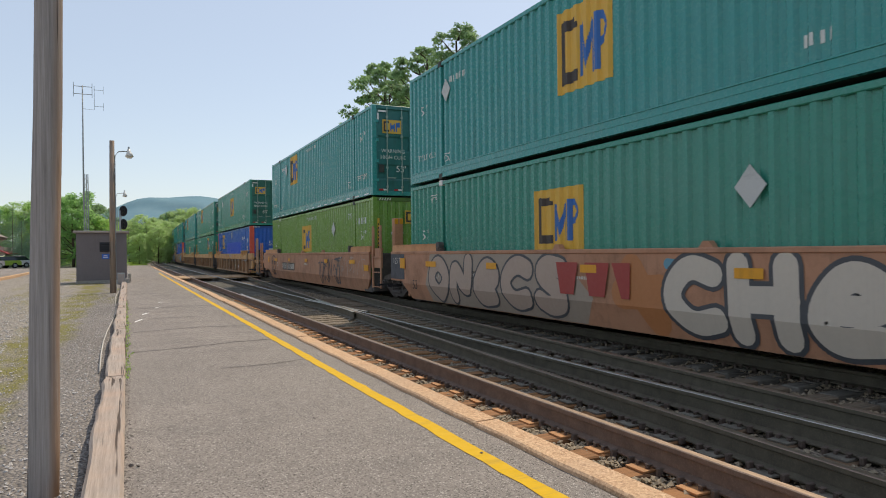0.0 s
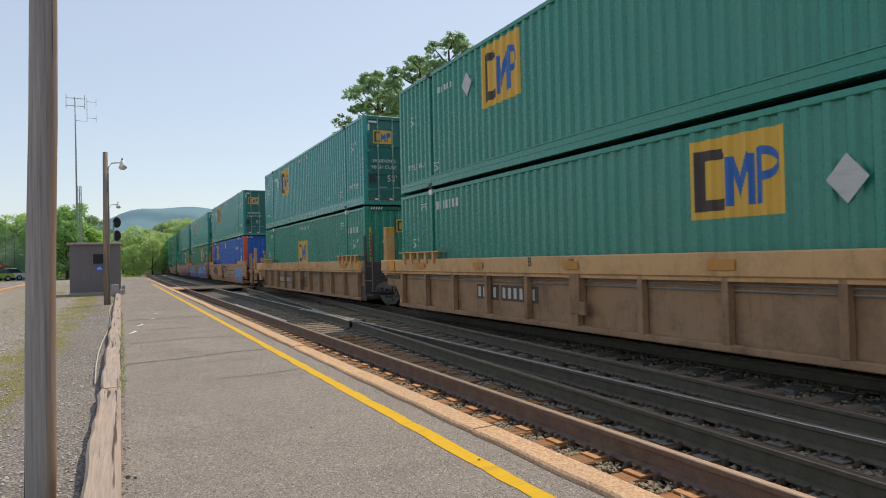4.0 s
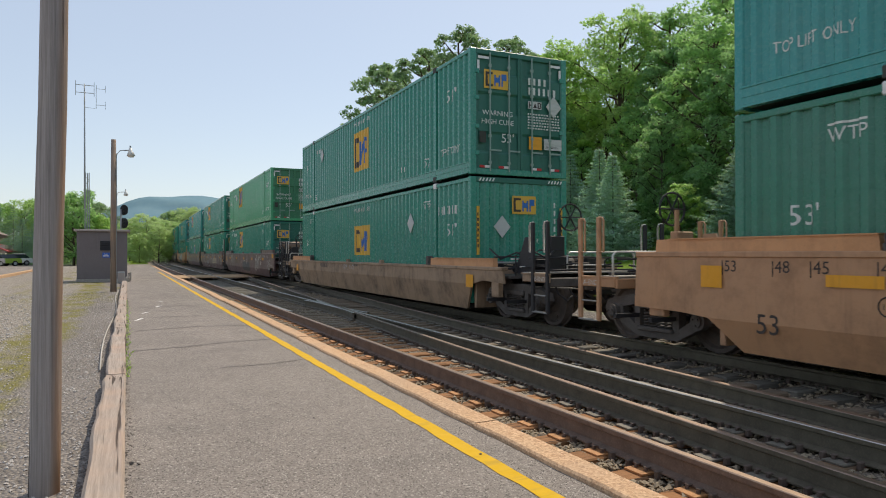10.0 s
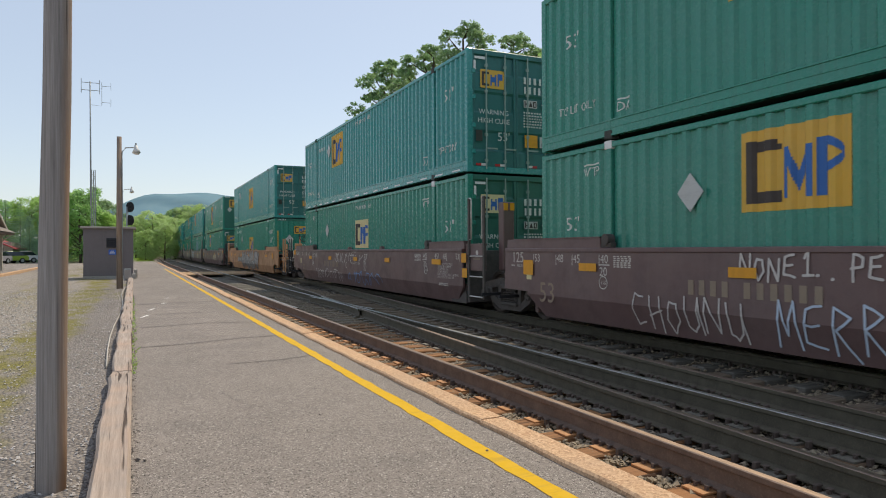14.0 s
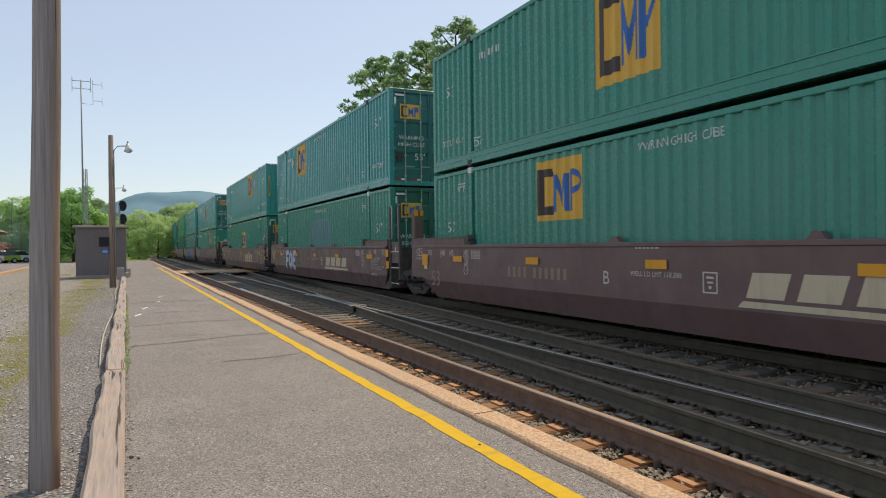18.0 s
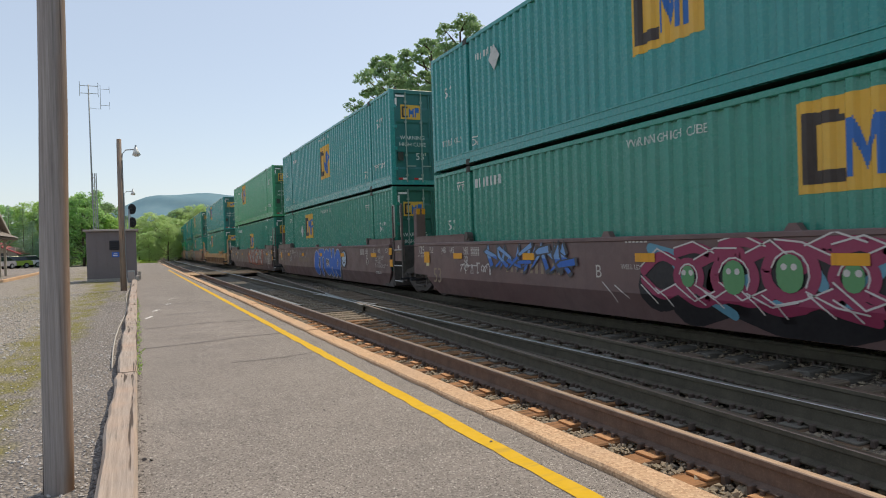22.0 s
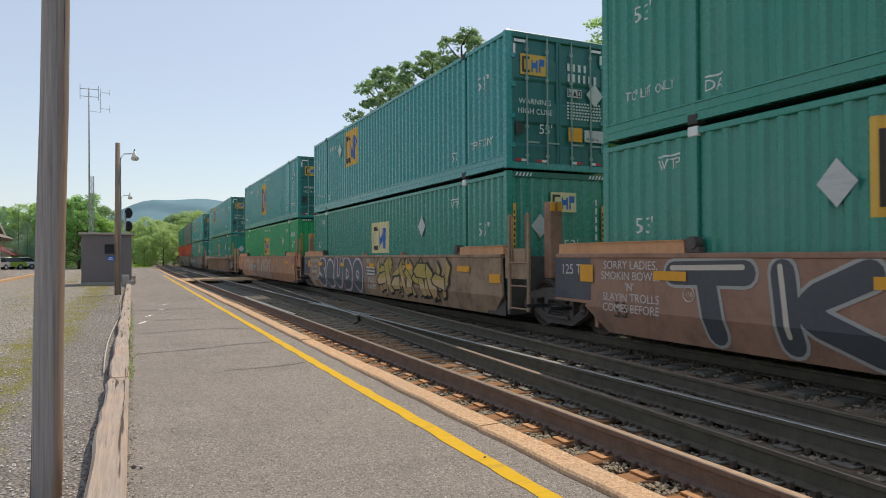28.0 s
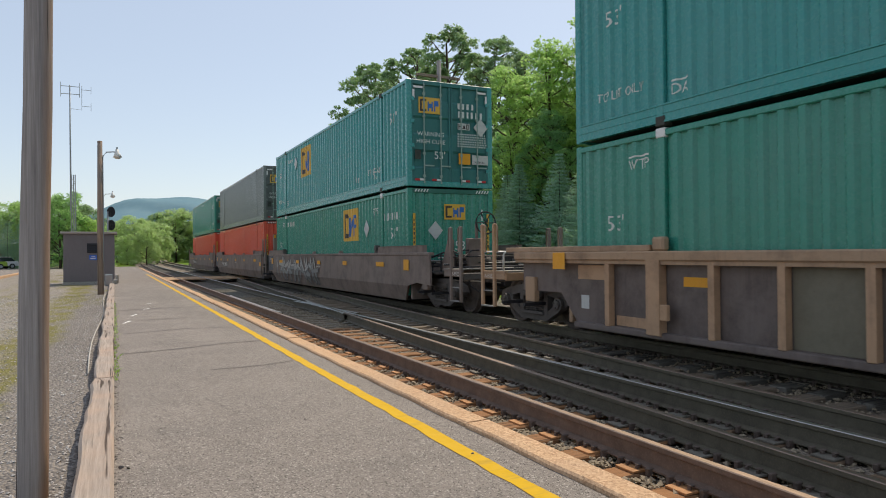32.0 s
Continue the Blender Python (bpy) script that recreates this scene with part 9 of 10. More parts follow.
stack(1, ("smooth", "rust", 1.42), ("teal", "door", 7.6, UP2, 1.45, (13.6, 2.1), 0), ("green", "front", 8.4, 1.15, 1.1, (5.0, 1.9), 0))
stack(2, ("smooth", "rust", 1.42), ("teal", "door", 10.15, UP1, 1.3, (12.4, 2.2), 0), ("olive", "front", 7.9, 1.2, 1.1, (4.4, 2.0), 0))
stack(3, ("ribbed", "ribtan", 1.42), ("green", "door", 7.1, UP2, 1.3, (12.8, 2.1), 0), ("blue", "front", 11.9, 1.55, 1.06, None, 0))
stack(4, ("ribbed", "ribtan", 1.42), ("green", "door", 9.8, UP1, 1.3, (11.9, 2.1), 0), ("green", "front", 4.15, 1.58, 1.05, (3.4, 1.9), 0))
stack(5, ("ribbed", "ribtan", 1.42), ("teal", "door", 10.5, UP1, 1.2, (12.6, 2.1), 0), ("green", "front", 7.35, 1.1, 0.95, None, 0))
stack(6, ("smooth", "tan", 1.42), ("teal", "door", 10.4, UP1, 1.3, (12.5, 2.1), 0), ("blue", "front", 11.85, 1.52, 1.06, None, 0))
stack(7, ("smooth", "rust", 1.42), ("teal", "door", 10.1, UP1, 1.25, (12.0, 2.1), 0), ("deep", "front", 4.35, 1.5, 1.15, (3.5, 2.0), 0))
stack(8, ("smooth", "tan", 1.42), ("teal", "door", 10.2, UP1, 1.3, (12.0, 2.1), 0), ("deep", "front", 4.2, 1.45, 1.15, (9.3, 1.9), 1))
stack(9, ("smooth", "grey", 1.12), ("green", "door", 7.1, UP2, 1.3, (12.6, 2.1), 0), ("green", "front", 7.05, 1.08, 0.97, (3.5, 1.95), 0))
stack(10, ("smooth", "brown", 1.42), ("light", "door", 9.85, UP1, 1.3, (12.2, 2.1), 0), ("green", "door", 9.7, 1.55, 1.06, (12.1, 1.9), 0))
stack(11, ("smooth", "brown", 1.42), ("green", "door", 10.1, UP1, 1.2, (12.2, 2.1), 0), ("green", "door", 9.95, 1.58, 1.0, (12.2, 1.9), 0))
stack(12, ("smooth", "brown", 1.42), ("teal", "door", 10.1, UP1, 1.2, (11.9, 2.1), 0), ("green", "door", 7.15, 1.2, 0.95, (12.2, 1.9), 1))
stack(13, ("smooth", "orange", 1.42), ("teal", "door", 7.35, UP2, 1.3, (12.8, 2.1), 0), ("green", "front", 7.3, 1.0, 1.0, (11.9, 1.9), 0))
stack(14, ("smooth", "brown", 1.42), ("green", "plain", 8.1, UP3 + 0.2, 1.7, (5.3, 2.2), 0), ("green", "door", 9.9, 1.56, 1.1, None, 0))
stack(15, ("smooth", "brown", 1.42), ("teal", "door", 10.1, UP1, 1.3, (12.4, 2.1), 0), ("green", "door", None, 0, 0, None, 0))
stack(16, ("smooth", "brown", 1.42), ("teal", "front", 4.4, UP1, 1.35, (3.6, 2.1), 0), ("green", "door", 7.15, 1.18, 1.0, None, 0))
stack(17, ("smooth", "brown", 1.42), ("teal", "door", 6.95, UP2, 1.25, (12.6, 2.1), 0), ("green", "front", 4.2, 1.56, 1.05, (3.4, 1.9), 0))
stack(18, ("smooth", "brown", 1.42), ("teal", "door", 7.0, UP2, 1.3, None, 0), ("green", "door", 9.9, 1.55, 1.05, (11.9, 1.9), 0))
stack(19, ("smooth", "brown", 1.42), ("light", "door", 10.1, UP1, 1.3, (11.9, 2.1), 0), ("green", "door", 7.15, 1.2, 0.95, None, 0))
stack(20, ("ribbed", "ribtan", 1.12), ("teal", "door", 9.9, UP1, 1.25, (12.0, 2.1), 0), ("green", "door", 9.85, 1.55, 1.05, (11.9, 1.9), 0))
stack(21, ("smooth", "umber", 1.42), ("green", "door", 10.1, UP1, 1.2, (12.0, 2.1), 0), ("green", "front", 10.1, 1.5, 1.05, (11.9, 1.9), 0))
stack(22, ("smooth", "grey", 1.42), ("teal", "door", 10.0, UP1, 1.25, (12.0, 2.1), 0), ("green", "front", 7.05, 1.22, 0.95, (4.4, 1.9), 1))
stack(23, ("smooth", "rust", 1.42), ("teal", "door", 7.95, UP3 + 0.1, 1.75, (10.6, 2.1), 0), ("bright", "front", 7.1, 1.22, 0.95, (3.3, 1.9), 0))
stack(24, ("ribbed", "ribbrown", 1.40), ("teal", "door", 10.4, UP1, 1.3, (4.7, 2.1), 0), ("green", "front", 7.15, 1.2, 0.95, (3.2, 1.9), 0))
stack(25, ("smooth", "dusk", 1.42), ("teal", "door", 9.75, UP1, 1.2, (12.0, 2.1), 0), ("green", "front", 4.1, 1.55, 1.05, (3.2, 1.9), 0))
stack(26, ("smooth", "dusk", 1.42), ("grey", "door", None, 0, 0, None, 0), ("red", "front", None, 0, 0, None, 0))
stack(27, ("smooth", "dusk", 1.42), ("green", "door", None, 0, 0, None, 0), ("red", "front", None, 0, 0, None, 0))
TRAIN = []


def build_train():
    for n, ((style, colour, top), up, low) in STACKS.items():
        near = "coupled" if n == 1 or (n - 1) in COUPLED_AFTER else "short"
        far = "coupled" if n in COUPLED_AFTER else "over"
        if n == 1:
            near = "short"
        car = build_car(n, style, colour, near, far, top, maker=n in (11, 14, 15, 16))
        boxes = []
        for level, (col, end, at, z, h, dia, pale) in ((1, up), (0, low)):
            boxes.append(build_container(n, level, col, end, (at, z, h) if at else None, n, dia, pale, words=col not in ("red", "grey"), post_mat=M_BOX["red"] if col == "blue" else None))
        TRAIN.append((n, car, boxes[0], boxes[1]))
        paint_car(n, car)


EYES = [(-H + d, z, r) for d, z, r in ((7.17, 0.85, 0.17), (6.41, 0.86, 0.25), (5.62, 0.93, 0.26), (4.87, 0.9, 0.18), (4.1, 0.9, 0.24), (3.3, 0.88, 0.2))]


def paint_car(n, c):
    """The sprayed pieces on each car; distances from the near end."""
    if n == 1:
        strokes(c, [[(-H + 7.2, 0.75), (-H + 6.4, 0.8)], [(-H + 7.0, 1.1), (-H + 6.5, 0.4)]], 0.5, M_SP["ochre"], 0.004, "sprayed_patch", "orange-brown sprayed field")
        strokes(c, [[(-H + 6.25, 1.2), (-H + 6.1, 1.18)]], 0.16, M_SP["tealblue"], 0.005, "sprayed_patch", "small teal sprayed patch")
        piece(c, 2.0, 6.35, 4, 3, "cream", "charcoal", 0.12, 1.44, 0.33, 0.12, None, None, (0, 1, 2, 3))
        field = Mesher()
        lay_flat(field, [(-H + y, z) for y, z in ((14.6, 0.6), (14.4, 0.17), (8.2, 0.17), (7.9, 0.62), (8.9, 1.39), (14.3, 1.39))], 0.003)
        tagged(put("sprayed_patch", field.mesh("sprayed_patch"), M_SP["clay"], c), "pale grey-brown sprayed field", kind="stuff")
        piece(c, 8.5, 14.4, 5, 13, "dust", "charcoal", 0.14, 1.42, 0.36, 0.10, None, None, (6, 5, 2, 0, 3))
        logo_red = Mesher()
        for y0, lean in ((8.9, 0.0), (8.1, 0.0), (7.42, -0.2)):
            lay_flat(logo_red, [(-H + y0, 1.2), (-H + y0 - 0.62 - lean, 1.2), (-H + y0 - 0.5 - lean / 2, 0.66), (-H + y0 - 0.12 + lean / 2, 0.66)], 0.026)
        tagged(put("marking", logo_red.mesh("marking"), M_SP["red"], c), "faded red painted blocks of an emblem", kind="stuff")
    elif n == 2:
        tag_lines(c, 2.7, 6.1, 0.2, 1.3, 3, 4, "charcoal", 0.06)
        tag_lines(c, 2.9, 5.6, 0.25, 1.2, 3, 11, "charcoal", 0.05)
        tag_lines(c, 0.3, 3.2, 0.6, 1.3, 7, 9, "dust", 0.03)
        strokes(c, [[(H - 1.05 + 0.52 * math.cos(a * 0.52), 0.92 + 0.38 * math.sin(a * 0.52)) for a in range(13)], [(H - 1.4, 0.62), (H - 1.36, 0.36), (H - 0.74, 0.36), (H - 0.7, 0.62)], [(H - 1.2, 0.36), (H - 1.2, 0.5)], [(H - 0.95, 0.36), (H - 0.95, 0.5)], [(H - 1.1, 0.7), (H - 1.02, 0.78), (H - 0.96, 0.7)]], 0.06, M_SP["black"], 0.006, "sprayed_tag", "black sprayed skull-like outline")
        strokes(c, [[(H - 0.8, 0.96)], [(H - 1.28, 0.96)]], 0.27, M_SP["black"], 0.008, "sprayed_tag", "black sprayed dots")
    elif n in (3, 5):
        if n == 3:
            for z0, k, ends in ((1.27, 9, (7.85, 6.75)), (1.17, 7, (7.6, 6.65))):
                strokes(c, glyph_lines(-H + ends[0], -H + ends[1], z0 - 0.02, z0 + 0.11, k, 3), 0.024, M_SP["pale"], 0.056, "sprayed_tag", "thin pale scribble on the top chord")
        else:
            strokes(c, glyph_lines(H - 1.0, H - 2.6, 1.1, 1.36, 6, n), 0.035, M_SP["pale"], 0.056, "sprayed_tag", "thin pale scribble on the top chord")
        side_word(c, "53", 0.56, M_MARK_DARK, -H + (6.98 if n == 3 else 7.4), 0.4, -1.346, "large dark length number")
    elif n == 6:
        piece(c, 0.2, 2.3, 2, 5, "skyblue", "blue", 0.2, 1.3, 0.45, 0.1, None, "skyblue")
        piece(c, 11.4, 13.4, 5, 15, "black", "white", 0.55, 1.25, 0.2, 0.05, None, "rustred", (20, 20, 20, 20, 20))
        piece(c, 7.85, 9.25, 2, 23, "black", "rustred", 0.24, 1.36, 0.22, 0.09, None, None, (17, 18))
        piece(c, 6.35, 7.6, 2, 33, "black", "white", 0.72, 1.36, 0.16, 0.04, None, None, (9, 1))
    elif n == 7:
        for y, z, r in ((5.2, 0.95, 0.3), (5.9, 1.25, 0.16), (6.6, 1.15, 0.2), (9.3, 1.15, 0.22), (10.4, 1.1, 0.2), (4.0, 1.1, 0.25), (0.9, 1.05, 0.26)):
            strokes(c, [[(-H + y, z - 0.06), (-H + y + 0.05, z + 0.06)]], r * 1.5, M_SP["red"], 0.004, "sprayed_patch", "red sprayed halo")
            strokes(c, [[(-H + y, z - 0.05), (-H + y + 0.05, z + 0.05)]], r, M_SP["charcoal"], 0.006, "sprayed_patch", "dark sprayed blot")
        peaks(c, 0.3, 7.75, 8, 41)
        wild(c, 0.2, 5.4, 5, 41, "lilac", "cyan", "cobalt", bar=0.13)
        peaks(c, 8.7, 10.7, 3, 43)
        peaks(c, 11.1, 16.6, 9, 47)
        wild(c, 11.4, 15.4, 5, 47, "lilac", "cyan", "cobalt", 0.18, 1.3, bar=0.10)
        strokes(c, [[(-H + 8.15 + 0.4 * math.cos(a * 0.4), 0.72 + 0.5 * math.sin(a * 0.4)) for a in range(9)]], 0.3, M_SP["black"], 0.03, "sprayed_fill", "black sprayed arch")
        strokes(c, [[(-H + 8.5, 0.45), (-H + 8.0, 0.2), (-H + 7.4, 0.2)], [(-H + 12.9, 0.9), (-H + 12.6, 0.4), (-H + 12.2, 0.24)]], 0.22, M_SP["black"], 0.031, "sprayed_fill", "black sprayed bars")
        strokes(c, [[(-H + 8.35, 0.66), (-H + 8.05, 0.5), (-H + 8.2, 0.36), (-H + 7.9, 0.25)]], 0.07, M_SP["white"], 0.036, "sprayed_highlight", "white sprayed zigzag")
    elif n == 8:
        strokes(c, [[(-H + 0.75, 0.3), (-H + 0.7, 0.75)], [(-H + 2.4, 1.3), (-H + 1.4, 1.36)]], 0.26, M_SP["umbra"], 0.004, "sprayed_patch", "dull yellow sprayed haze")
        strokes(c, [[(-H + 9.4 - 0.55 * i, 0.62 + 0.12 * math.sin(i * 1.3)) for i in range(16)], [(-H + 8.6 - 0.6 * i, 0.42 + 0.08 * math.cos(i * 1.9)) for i in range(13)]], 0.40, M_SP["navy"], 0.005, "sprayed_patch", "dark blue sprayed background")
        strokes(c, [[(-H + 9.2 - 0.62 * i, 0.5 + 0.16 * math.sin(i * 2.2)), (-H + 9.1 - 0.62 * i, 0.85 + 0.12 * math.sin(i * 1.7))] for i in range(14)], 0.16, M_SP["skyblue"], 0.007, "sprayed_patch", "pale blue sprayed patches")
        letters(c, 0.75, 9.8, (3, 6, 8, 9, 22, 12, 14, 9, 23), "brick", "coral", "cobalt", 0.22, 1.40)
        tag_lines(c, 0.05, 0.7, 0.8, 1.15, 3, 58, "pale", 0.04)
    elif n == 9:
        tag_lines(c, 8.0, 9.2, 0.84, 1.06, 4, 61, "pale", 0.022)
    elif n == 10:
        tag_lines(c, 2.5, 4.0, 0.35, 1.3, 4, 63, "white", 0.04)
        tag_lines(c, 12.4, 13.4, 0.4, 1.2, 2, 64, "pale", 0.045)
        strokes(c, [[(-H + 6.2, 0.6), (-H + 8.4, 0.62)]], 0.55, M_SP["charcoal"], 0.004, "sprayed_patch", "dark repainted patch")
    elif n == 11:
        rng = random.Random(66)
        def ring(y, z, ry, rz, turns=1.0):
            p, q = rng.uniform(0, 6), rng.uniform(0.06, 0.12)
            return [(-H + y + ry * (1 + q * math.sin(3 * a / 4 + p)) * math.cos(a * 0.3 + p), z + rz * (1 + q * math.sin(2 * a / 4)) * math.sin(a * 0.3 + p)) for a in range(int(21 * turns) + 1)]
        strokes(c, [ring(6.95, 0.84, 0.36, 0.46), ring(6.4, 0.92, 0.40, 0.40), ring(5.75, 0.98, 0.42, 0.34), ring(5.55, 0.5, 0.5, 0.26, 0.7), ring(4.95, 0.52, 0.34, 0.24), ring(6.6, 0.44, 0.42, 0.22, 0.8), ring(6.3, 1.28, 0.09, 0.07)], 0.045, M_SP["pale"], 0.012, "sprayed_outline", "pale sprayed bubble outlines")
        strokes(c, [[(-H + y, z), (-H + y + 0.01, z - l)] for y, z, l in ((6.9, 0.36, 0.14), (6.5, 0.25, 0.08), (6.1, 0.28, 0.1), (5.5, 0.27, 0.1), (5.0, 0.3, 0.12))], 0.02, M_SP["pale"], 0.012, "sprayed_outline", "thin runs of pale paint")
        tag_lines(c, 4.5, 5.2, 1.2, 1.36, 4, 65, "white", 0.022)
        tag_lines(c, 3.95, 4.65, 0.3, 0.52, 4, 67, "white", 0.022)
        hand_word(c, "NONE", 11.25, 1.04, 1.31, 0.20, "white", 0.03)
        hand_word(c, "1..", 10.4, 1.06, 1.32, 0.17, "white", 0.03)
        hand_word(c, "PEZ", 9.85, 1.04, 1.3, 0.19, "white", 0.03)
        hand_word(c, "CHOUNU", 13.25, 0.25, 0.72, 0.35, "white", 0.026)
        hand_word(c, "MERR", 10.75, 0.28, 0.78, 0.33, "frost", 0.028)
    elif n == 12:
        tag_lines(c, 6.6, 10.5, 0.95, 1.3, 7, 68, "white", 0.03)
        tag_lines(c, 9.5, 13.4, 0.25, 0.72, 6, 69, "white", 0.03)
        tag_lines(c, 5.5, 9.0, 0.25, 0.72, 5, 70, "skyblue", 0.03)
    elif n == 13:
        wild(c, 4.4, 10.8, 6, 72, "ash", "pale", "charcoal", 0.2, 1.38, "white", 0.4, 0.2)
        tag_lines(c, 11.6, 13.0, 1.0, 1.3, 6, 74, "charcoal", 0.016)
    elif n == 15:
        piece(c, 11.4, 13.4, 3, 75, "frost", "charcoal", 0.36, 1.36, 0.22, 0.05, None, None, (22, 6, 14))
    elif n == 17:
        rng = random.Random(77)
        strokes(c, [[(-H + 2.3 + 0.55 * k, 0.78 + 0.1 * math.sin(k * 1.7)) for k in range(11)], [(-H + 2.3 + 0.7 * k, 0.6 + 0.15 * math.cos(k * 2.1)) for k in range(8)]], 0.75, M_SP["black"], 0.004, "sprayed_patch", "black sprayed background")
        strokes(c, [[(-H + 2.6 + 0.5 * k + rng.uniform(-0.2, 0.2), 0.8 + rng.uniform(-0.5, 0.5)), (-H + 2.9 + 0.5 * k, 0.85 + rng.uniform(-0.4, 0.4))] for k in range(11)], 0.15, M_SP["tealblue"], 0.010, "sprayed_fill", "teal sprayed patches")
        eyes = EYES
        rings = [[(y + r * 1.25 * math.cos(a * 0.4), z + r * 1.1 * math.sin(a * 0.4)) for a in range(17)] for y, z, r in eyes]
        veins = [[(y + s * r, z + u * r), (y + s * (r + 0.35), z + u * (r + 0.15)), (y + s * (r + 0.7), z + u * (r + 0.05) + rng.uniform(-0.2, 0.2))] for y, z, r in eyes for s in (-1, 1) for u in (-1, 1)]
        strokes(c, [rounded(l) for l in rings + veins], 0.14, M_SP["magenta"], 0.014, "sprayed_fill", "magenta sprayed veins")
        strokes(c, [[(y + r * 0.95 * math.cos(a * 0.5 + r), z + r * 1.0 * math.sin(a * 0.5 + r)) for a in range(8)] for y, z, r in eyes] + [[(p[0] + 0.06, p[1] + 0.06) for p in l] for l in veins] + [[(-H + 2.7 + 0.3 * k, 0.4 + 0.02 * (k % 5)), (-H + 2.8 + 0.3 * k, 0.55), (-H + 3.0 + 0.3 * k, 0.62 + 0.04 * (k % 3))] for k in range(22) if k % 3], 0.022, M_SP["white"], 0.019, "sprayed_highlight", "thin white sprayed lines")
        for y, z, r in eyes:
            strokes(c, [[(y, z - r * 0.2), (y, z + r * 0.2)]], r * 1.35, M_SP["green"], 0.024, "sprayed_fill", "green sprayed bubble")
            strokes(c, [[(y + 0.07, z + r * 0.3)], [(y - 0.06, z + r * 0.3)]], 0.08, M_SP["white"], 0.028, "sprayed_highlight", "white sprayed shine")
        wild(c, 9.6, 12.8, 5, 78, "blue", "skyblue", "charcoal", 0.85, 1.34, None, 0.4, 0.07)
        cells = [(-H + 2.2 + 0.31 * (k % 6) + 0.15 * (k // 6 % 2), 0.32 + 0.2 * (k // 6) + rng.uniform(-0.03, 0.03), rng.uniform(0.10, 0.15)) for k in range(30)]
        strokes(c, [[(y + r * math.cos(a * 0.63), z + r * 0.85 * math.sin(a * 0.63)) for a in range(11)] for y, z, r in cells], 0.022, M_SP["pale"], 0.030, "sprayed_highlight", "pale sprayed cell outlines")
        tag_lines(c, 12.6, 14.2, 0.7, 0.95, 6, 79, "white", 0.025)
    elif n == 18:
        base = [rounded(l) for l in glyph_lines(-H + 9.15, -H + 5.2, 0.34, 1.26, 5, 81, 0.0, (2, 9, 0, 1, 6))]
        strokes(c, [[(-H + 9.0 - 0.45 * k, 0.80 + 0.1 * math.sin(k * 1.9)) for k in range(9)]], 0.7, M_SP["pinkclay"], 0.003, "sprayed_patch", "pinkish sprayed background")
        strokes(c, [[(y - 0.09, z - 0.07) for y, z in l] for l in base], 0.42, M_SP["charcoal"], 0.006, "sprayed_patch", "dark sprayed shadow")
        strokes(c, base, 0.40, M_SP["white"], 0.010, "sprayed_outline", "white sprayed edge")
        strokes(c, base, 0.33, M_SP["blue"], 0.014, "sprayed_fill", "blue sprayed letter shapes")
        ball = [(-H + 4.75 + 0.3 * math.cos(a * 0.35), 0.95 + 0.3 * math.sin(a * 0.35)) for a in range(19)]
        strokes(c, [[(-H + 4.75, 0.95)]], 0.6, M_SP["frost"], 0.012, "sprayed_fill", "pale sprayed ball")
        strokes(c, [ball, [(-H + 4.93, 0.90), (-H + 4.8, 0.80), (-H + 4.66, 0.82), (-H + 4.58, 0.92)], [(-H + 4.86, 1.04), (-H + 4.84, 1.10)], [(-H + 4.68, 1.04), (-H + 4.66, 1.10)]], 0.045, M_SP["black"], 0.018, "sprayed_outline", "black sprayed lines of a smiling ball")
        tag_lines(c, 10.4, 13.2, 0.9, 1.3, 5, 83, "pale", 0.03)
    elif n == 19:
        hexagon = [(8.83, 1.0), (8.2, 0.50), (5.4, 0.42), (3.12, 0.44), (2.62, 1.02), (2.96, 1.39), (8.15, 1.39)]
        m = {k: Mesher() for k in ("black", "terracotta", "pale")}
        mid = (5.7, 0.92)
        lay_flat(m["black"], [(-H + y + (0.06 if y > mid[0] else -0.06), z + (0.03 if z > mid[1] else -0.03)) for y, z in hexagon], 0.004)
        lay_flat(m["terracotta"], [(-H + y, z) for y, z in hexagon], 0.006)
        rng = random.Random(85)
        blobs = ((7.85, 1.1, 0.2, 0.26), (7.55, 0.85, 0.16, 0.2), (6.95, 1.12, 0.16, 0.24), (6.45, 1.08, 0.5, 0.3), (5.15, 0.92, 0.62, 0.40), (5.5, 1.12, 0.3, 0.18), (3.85, 1.08, 0.52, 0.30), (3.48, 0.66, 0.16, 0.17), (6.2, 0.66, 0.12, 0.12), (7.3, 0.66, 0.13, 0.14))
        for q, (y, z, ry, rz) in enumerate(blobs):
            wob = [1 + rng.uniform(-0.09, 0.09) for _ in range(16)]
            for key, grow, lift in (("black", 0.035, 0.009), ("pale", 0.0, 0.011)):
                lay_flat(m[key], [(-H + y + (ry * wob[a] + grow) * math.cos(a * math.pi / 8), z + (rz * wob[a] + grow) * math.sin(a * math.pi / 8)) for a in range(16)], lift + 0.0004 * q)
        for key, name, label in (("black", "sprayed_outline", "dark sprayed edges"), ("terracotta", "sprayed_patch", "terracotta sprayed field"), ("pale", "sprayed_fill", "grey-white sprayed blobs")):
            tagged(put(name, m[key].mesh(name), M_SP[key], c), label, kind="stuff")
        drips = [[(-H + y, z), (-H + y + 0.02, z - l)] for y, z, l in ((6.8, 1.1, 0.14), (6.6, 1.2, 0.2), (6.4, 1.16, 0.22), (6.2, 1.22, 0.16), (5.6, 1.02, 0.2), (5.4, 1.1, 0.22), (5.2, 1.05, 0.24), (4.85, 1.16, 0.16), (4.8, 0.78, 0.16))]
        strokes(c, drips, 0.14, M_SP["black"], 0.018, "sprayed_outline", "dark edges of the drips")
        strokes(c, drips, 0.09, M_SP["brick"], 0.022, "sprayed_fill", "red sprayed drips")
